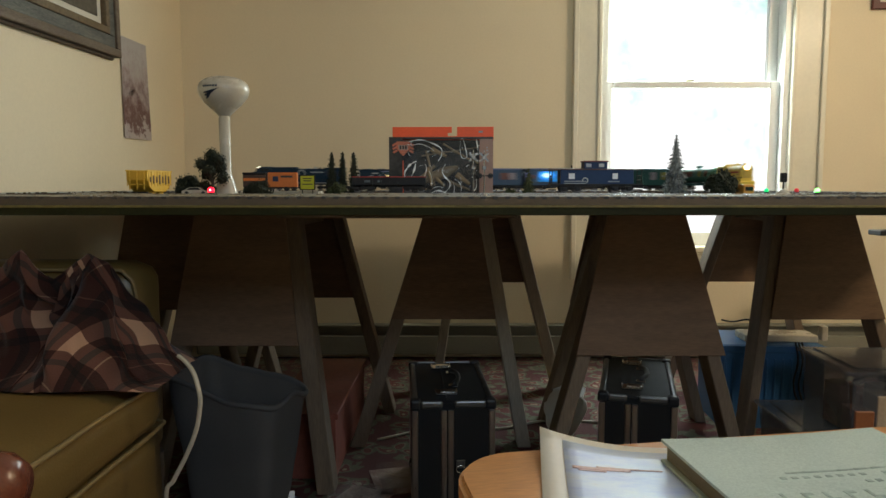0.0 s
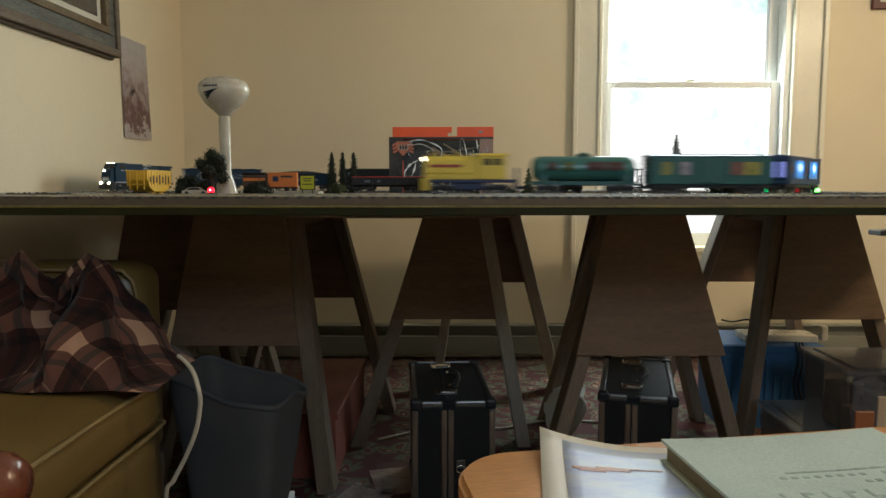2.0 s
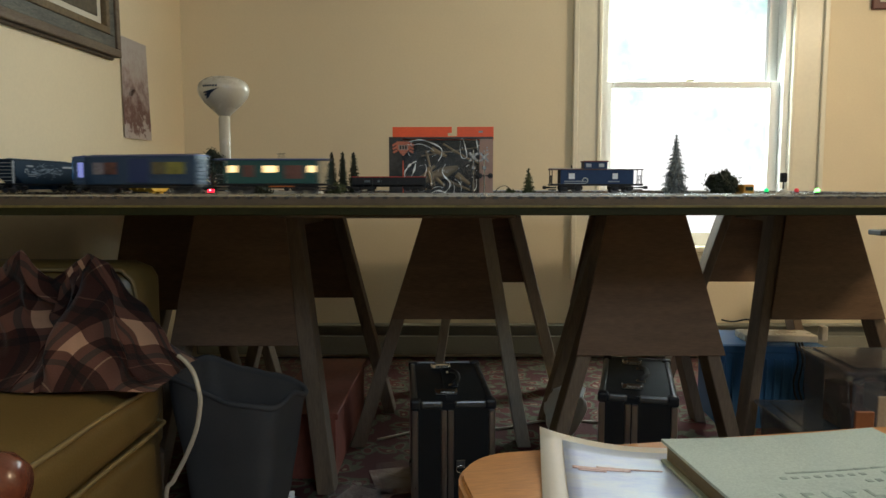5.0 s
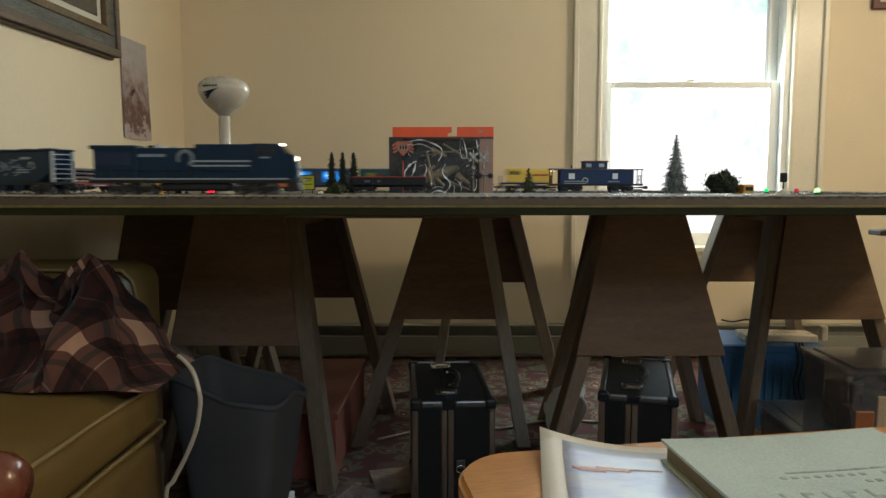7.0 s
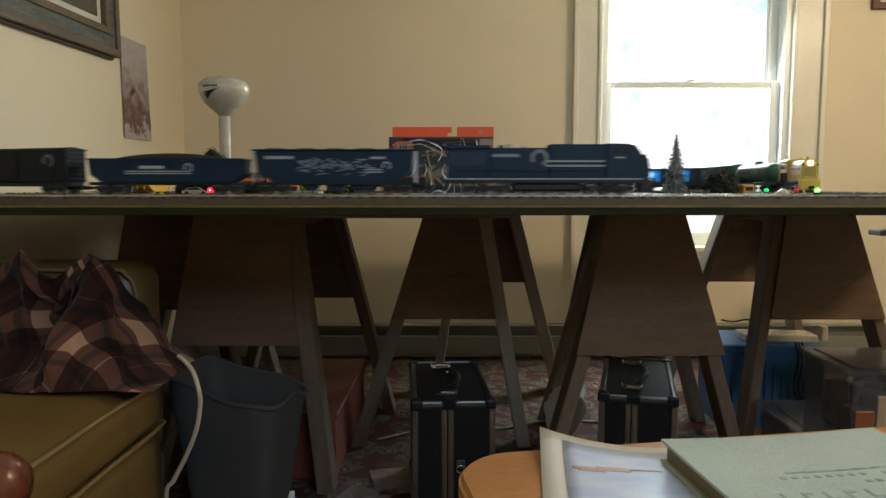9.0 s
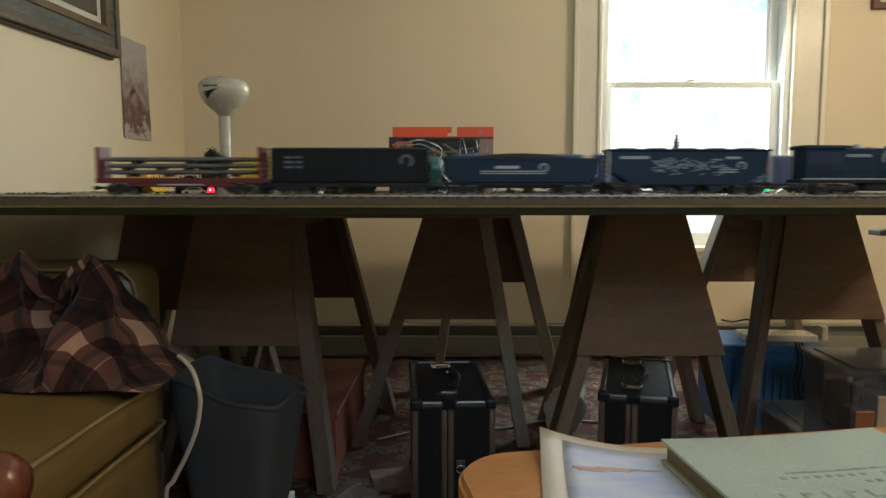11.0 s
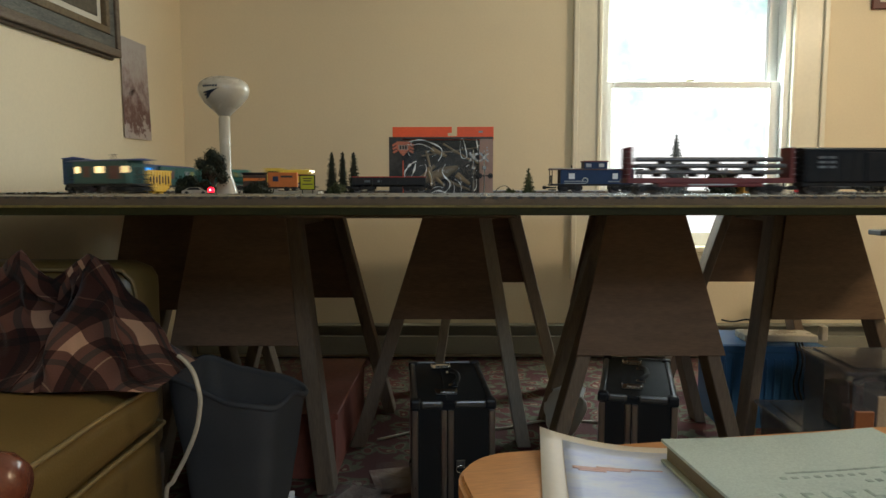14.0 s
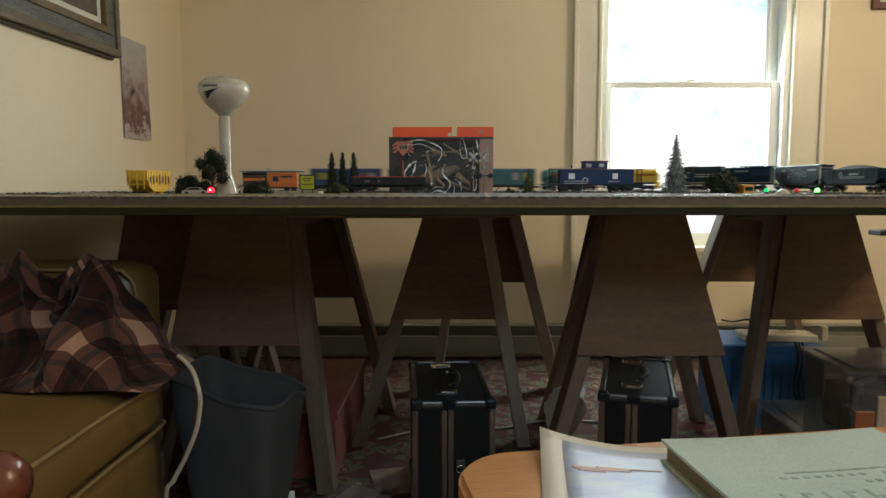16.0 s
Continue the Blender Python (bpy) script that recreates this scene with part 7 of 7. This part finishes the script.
def floor_bits():
    blister_pack(-0.265, 2.06, -25, "crushed clear blister pack with red card")
    blister_pack(-0.155, 2.22, 15, "clear blister pack lying on the carpet")
    for k in range(4):
        rng = random.Random(30 + k)
        pts = [(-0.47 + 0.11 * math.cos(a * 1.1 + k) * rng.uniform(0.6, 1), 1.93 + 0.07 * math.sin(a * 1.1 + k), 0.012 + 0.008 * k + 0.02 * (a % 2)) for a in range(9)]
        one("coiled_cord", rod(pts, 0.0035, 7), OFFWHITE if k % 2 else RUBBER, "loose coiled cord on the carpet", "cord", smooth=True, group="coiled cords")
    tag = thing("paper_tag", pose(-0.455, 1.90, 0.075, 62, 0, 14), "small white printed paper tag on the cords", "tag")
    part("tag_sheet", block(-0.034, 0.034, -0.030, 0.030, 0, 0.0012), OFFWHITE, tag)
    for k in range(4):
        part("print_bar", block(-0.026, 0.026 - 0.006 * (k % 2), -0.020 + k * 0.011, -0.016 + k * 0.011, 0.0013, 0.0018), GREY_TOY, tag)
    # white carrier bag against the sawhorse
    bm = bmesh.new()
    lump(bm, (0, 0, 0), 0.085, 3, 1.5)
    for v in bm.verts:
        v.co += v.co.normalized() * 0.012 * noise.noise(v.co * 40)
        v.co.z = max(v.co.z, -0.11)
    one("plastic_bag", bm, mat("white_bag_film", (0.62, 0.62, 0.62), 0.35, var=0.08, scale=14, bump=0.1), "crumpled white plastic bag behind the sawhorse leg", "bag", pose(0.47, 2.62, 0.112, 0, 18, 0), smooth=True)
    bm = rod([(-0.25, 2.58, 0.006), (0.0, 2.72, 0.006), (0.22, 2.70, 0.006), (0.45, 2.80, 0.006), (0.8, 2.74, 0.006)], 0.005, 8)
    one("floor_cable", bm, OFFWHITE, "pale cable lying across the carpet", "cable", smooth=True)
    st = thing("music_stand", pose(2.02, 3.25, 0), "dark grey folding stand beside the wall", "stand")
    part("tray", block(0.0, 0.33, -0.05, 0.05, 0.742, 0.766, 0.004), BLACK, st)
    part("column", (lambda b: (tube(b, (0.165, 0, 0.02), (0.165, 0, 0.742), 0.010, n=10), b)[1])(bmesh.new()), BLACK, st)
    for a in (0.3, 2.4, 4.5):
        part("foot", (lambda b: (tube(b, (0.165, 0, 0.12), (0.165 + 0.2 * math.cos(a), 0.2 * math.sin(a), 0.008), 0.007, n=8), b)[1])(bmesh.new()), BLACK, st)


# ---------------------------------------------------------------- the desk before the camera
def desk():
    wood = mat("honey_oak", (0.56, 0.25, 0.085), 0.33, var=0.22, scale=3, fine=30, bump=0.04, stretch=(2, 14, 2), coat=0.15)
    d = thing("writing_desk", pose(0.014, 0.728, 0, 0, 0, 10), "honey-coloured oak desk with a rounded corner", "desk")
    # rounded corner at the far left
    r = 0.075
    pts = [(0.0, -0.75), (1.25, -0.75), (1.25, 0.055)]
    pts += [(r - r * math.sin(radians(a)), 0.055 - r + r * math.cos(radians(a))) for a in range(0, 91, 9)]
    bm = bmesh.new()
    lo = [bm.verts.new((x, y, 0.632)) for x, y in pts]
    hi = [bm.verts.new((x, y, 0.660)) for x, y in pts]
    n = len(pts)
    bm.faces.new(hi), bm.faces.new(lo[::-1])
    for i in range(n):
        bm.faces.new((lo[i], lo[(i + 1) % n], hi[(i + 1) % n], hi[i]))
    bmesh.ops.recalc_face_normals(bm, faces=bm.faces[:])
    bmesh.ops.bevel(bm, geom=bm.edges[:], offset=0.006, segments=3, affect="EDGES")
    part("desktop", bm, wood, d)
    part("apron", block(0.06, 1.20, -0.02, 0.0, 0.54, 0.631), wood, d)
    for x, y in ((0.075, -0.05), (1.18, -0.05), (0.075, -0.70), (1.18, -0.70)):
        part("leg", block(x - 0.025, x + 0.025, y - 0.025, y + 0.025, 0.0, 0.631, 0.004), wood, d)
    # printed sheet with a lifted corner
    pm = mat("art_paper", (0.90, 0.82, 0.72), 0.45, var=0.04, scale=6, bump=0.02)
    ink = bpy.data.materials.new("pale_watercolour_print")
    ink.use_nodes = True
    nd, lk = ink.node_tree.nodes, ink.node_tree.links
    tc, no, mp, rp = nd.new("ShaderNodeTexCoord"), nd.new("ShaderNodeTexNoise"), nd.new("ShaderNodeMapping"), nd.new("ShaderNodeValToRGB")
    mp.inputs["Scale"].default_value = (9, 24, 1)
    no.inputs["Scale"].default_value, no.inputs["Detail"].default_value, no.inputs["Roughness"].default_value = 1.6, 12, 0.72
    lk.new(tc.outputs["Object"], mp.inputs[0]), lk.new(mp.outputs[0], no.inputs[0]), lk.new(no.outputs[0], rp.inputs[0])
    el = rp.color_ramp.elements
    el[0].position, el[0].color = 0.30, (0.56, 0.62, 0.90, 1)
    el[1].position, el[1].color = 0.80, (0.74, 0.60, 0.62, 1)
    el.new(0.45).color = (0.68, 0.74, 0.96, 1)
    el.new(0.59).color = (0.78, 0.83, 0.96, 1)
    lk.new(rp.outputs[0], nd["Principled BSDF"].inputs["Base Color"])
    nd["Principled BSDF"].inputs["Roughness"].default_value = 0.36

    def sheet(w, h, x0, y0, lift, t):
        bm = bmesh.new()
        bmesh.ops.create_grid(bm, x_segments=16, y_segments=16, size=0.5)
        for v in bm.verts:
            x, y = x0 + (v.co.x + 0.5) * w, y0 + (v.co.y - 0.5) * h
            k = max(0.0, 1 - math.hypot(x + 0.005, y) / 0.13)
            v.co = Vector((x, y, t + lift * k * k))
        bmesh.ops.solidify(bm, geom=bm.faces[:], thickness=0.0006)
        return bm

    s = thing("printed_sheet", pose(0.1165, 0.815, 0.6604, 0, 0, -6.7), "printed watercolour sheet with a cream margin", "paper")
    part("sheet", sheet(0.30, 0.40, 0, 0, 0.022, 0.0010), pm, s, smooth=True)
    part("print", sheet(0.26, 0.36, 0.026, -0.020, 0.022, 0.0022), ink, s, "pale blue watercolour with orange strokes", smooth=True)
    stroke = mat("orange_brush_stroke", (0.80, 0.44, 0.38), 0.45, var=0.2, scale=60, fine=300, bump=0, tint=(0.80, 0.62, 0.60))
    for x0, y0, w, h in ((0.034, -0.0755, 0.062, 0.0050), (0.060, -0.0725, 0.045, 0.0034), (0.100, -0.0735, 0.030, 0.0022), (0.040, -0.0815, 0.030, 0.0028)):
        part("brush_stroke", sheet(w, h, x0, y0, 0.022, 0.0032), stroke, s, "thin orange watercolour stroke", smooth=True)
    # the book
    cloth = mat("grey_green_book_cloth", (0.40, 0.46, 0.39), 0.7, var=0.14, scale=7, fine=420, bump=0.12, tint=(0.54, 0.60, 0.51))
    b = thing("hardback_book", pose(0.243, 0.752, 0.6635, 0, 0, 6.0), "worn grey-green cloth hardback book lying flat", "book")
    part("back_cover", block(0, 0.252, -0.33, 0.0, 0.0, 0.0035, 0.001), cloth, b)
    part("page_block", block(0.005, 0.247, -0.326, -0.004, 0.0036, 0.0225, 0.001), mat("old_pages", (0.19, 0.145, 0.075), 0.8, var=0.25, scale=20, fine=300, bump=0.3, stretch=(1, 1, 40)), b)
    bm = bmesh.new()
    bmesh.ops.create_grid(bm, x_segments=14, y_segments=14, size=0.5)
    for v in bm.verts:
        x, y = (v.co.x + 0.5) * 0.252, (v.co.y - 0.5) * 0.33
        v.co = Vector((x, y, 0.0230 + 0.004 * (x / 0.252) ** 2 - 0.002 * math.sin(x / 0.252 * 3.1)))
    bmesh.ops.solidify(bm, geom=bm.faces[:], thickness=-0.0032)
    part("front_cover", bm, cloth, b, smooth=False)
    def mark(xa, xb, ya, yb):
        f = (xa + xb) / 2 / 0.252
        zc = 0.0262 + 0.004 * f * f - 0.002 * math.sin(f * 3.1)
        part("letter_bar", block(xa, xb, ya, yb, zc - 0.0004, zc + 0.0004), inkd, b)

    inkd = mat("faded_black_print", (0.30, 0.35, 0.29), 0.7, var=0.3, scale=60, bump=0)
    for k in range(9):
        mark(0.084 + k * 0.0182, 0.1022 + k * 0.0182, -0.1010, -0.0978)
    for k in range(14):
        x = 0.072 + k * 0.0118
        if k != 8:
            mark(x, x + 0.0060, -0.1130, -0.1085)
    for k in range(2):
        mark(0.150 + k * 0.010, 0.156 + k * 0.010, -0.1290, -0.1235)
    for k in range(9):
        x = 0.050 + k * 0.021
        mark(x, x + 0.0035, -0.160, -0.143)
        mark(x + 0.0036, x + 0.0110, -0.160 + 0.012 * (k % 2), -0.1555 + 0.012 * (k % 2))


framed_picture()
poster()
far_picture()
armchair()
shirt()
hamper()
white_cord()
equipment_case(0.030, 1.90, 3.5, 0.235, 0.45, 0.37, "black equipment case with aluminium trim and chrome latches")
equipment_case(0.560, 1.95, -15, 0.220, 0.46, 0.37, "black equipment case with aluminium trim behind the sawhorse")
cardboard_box()
blue_bin()
clear_tub(1.40, 2.04, -3, 0.55, 0.42, 0.181, 0.0, "low wide clear storage tub under another tub")
clear_tub(1.46, 2.05, -3, 0.46, 0.32, 0.198, 0.2005, "clear storage tub full of small cartons")
tub_contents()
floor_bits()
desk()


# ---------------------------------------------------------------- movement
# the short train slows towards the west end of its loop and gains towards the east: seconds and metres along the loop, one lap
LAP_A = [(0.0, -2.210), (0.4, -1.895), (0.8, -1.580), (1.2, -1.244), (1.8, -0.755), (2.5, -0.214), (3.5, 0.508), (4.0, 0.837), (4.61, 1.240), (5.21, 1.610), (6.11, 2.312), (7.3, 3.205)]
LAP_TIME = 8.39


def nose_a(t):
    """Where the short train's nose is, smoothly from row to row and from lap to lap."""
    n, L = len(LAP_A), loop_len(LOOP_A)

    def row(i):
        return LAP_A[i % n][0] + LAP_TIME * (i // n), LAP_A[i % n][1] + L * (i // n)

    i = 0
    while row(i + 1)[0] <= t:
        i += 1
    (ta, sa), (tb, sb), (tc, sc), (td, sd) = row(i - 1), row(i), row(i + 1), row(i + 2)
    h = tc - tb
    vb, vc = (sc - sa) / (tc - ta), (sd - sb) / (td - tb)
    u = (t - tb) / h
    return (2 * u ** 3 - 3 * u * u + 1) * sb + (u ** 3 - 2 * u * u + u) * h * vb + (3 * u * u - 2 * u ** 3) * sc + (u ** 3 - u * u) * h * vc


def nose_b(t):
    return -2.106 + 0.369 * t - 0.05 * max(0.0, 1 - t / 2) ** 2


def ride(train, g, nose, way):
    """Rows for each car of a train behind its nose along the loop; way is -1 for clockwise."""
    for car, back, half in train:
        rows = []
        for k in range(161):
            t = k / 10
            s = nose(t) - back
            x1, y1, _ = on_loop(g, way * (s + half))
            x2, y2, _ = on_loop(g, way * (s - half))
            a = math.degrees(math.atan2(y1 - y2, x1 - x2))
            rows.append((t, pose((x1 + x2) / 2, (y1 + y2) / 2, RAIL_Z + 0.0003, 0, 0, a)))
        walk(car, rows)


def motions():
    ride(TRAIN_B, LOOP_B, nose_b, 1)
    ride(TRAIN_A, LOOP_A, nose_a, -1)


motions()
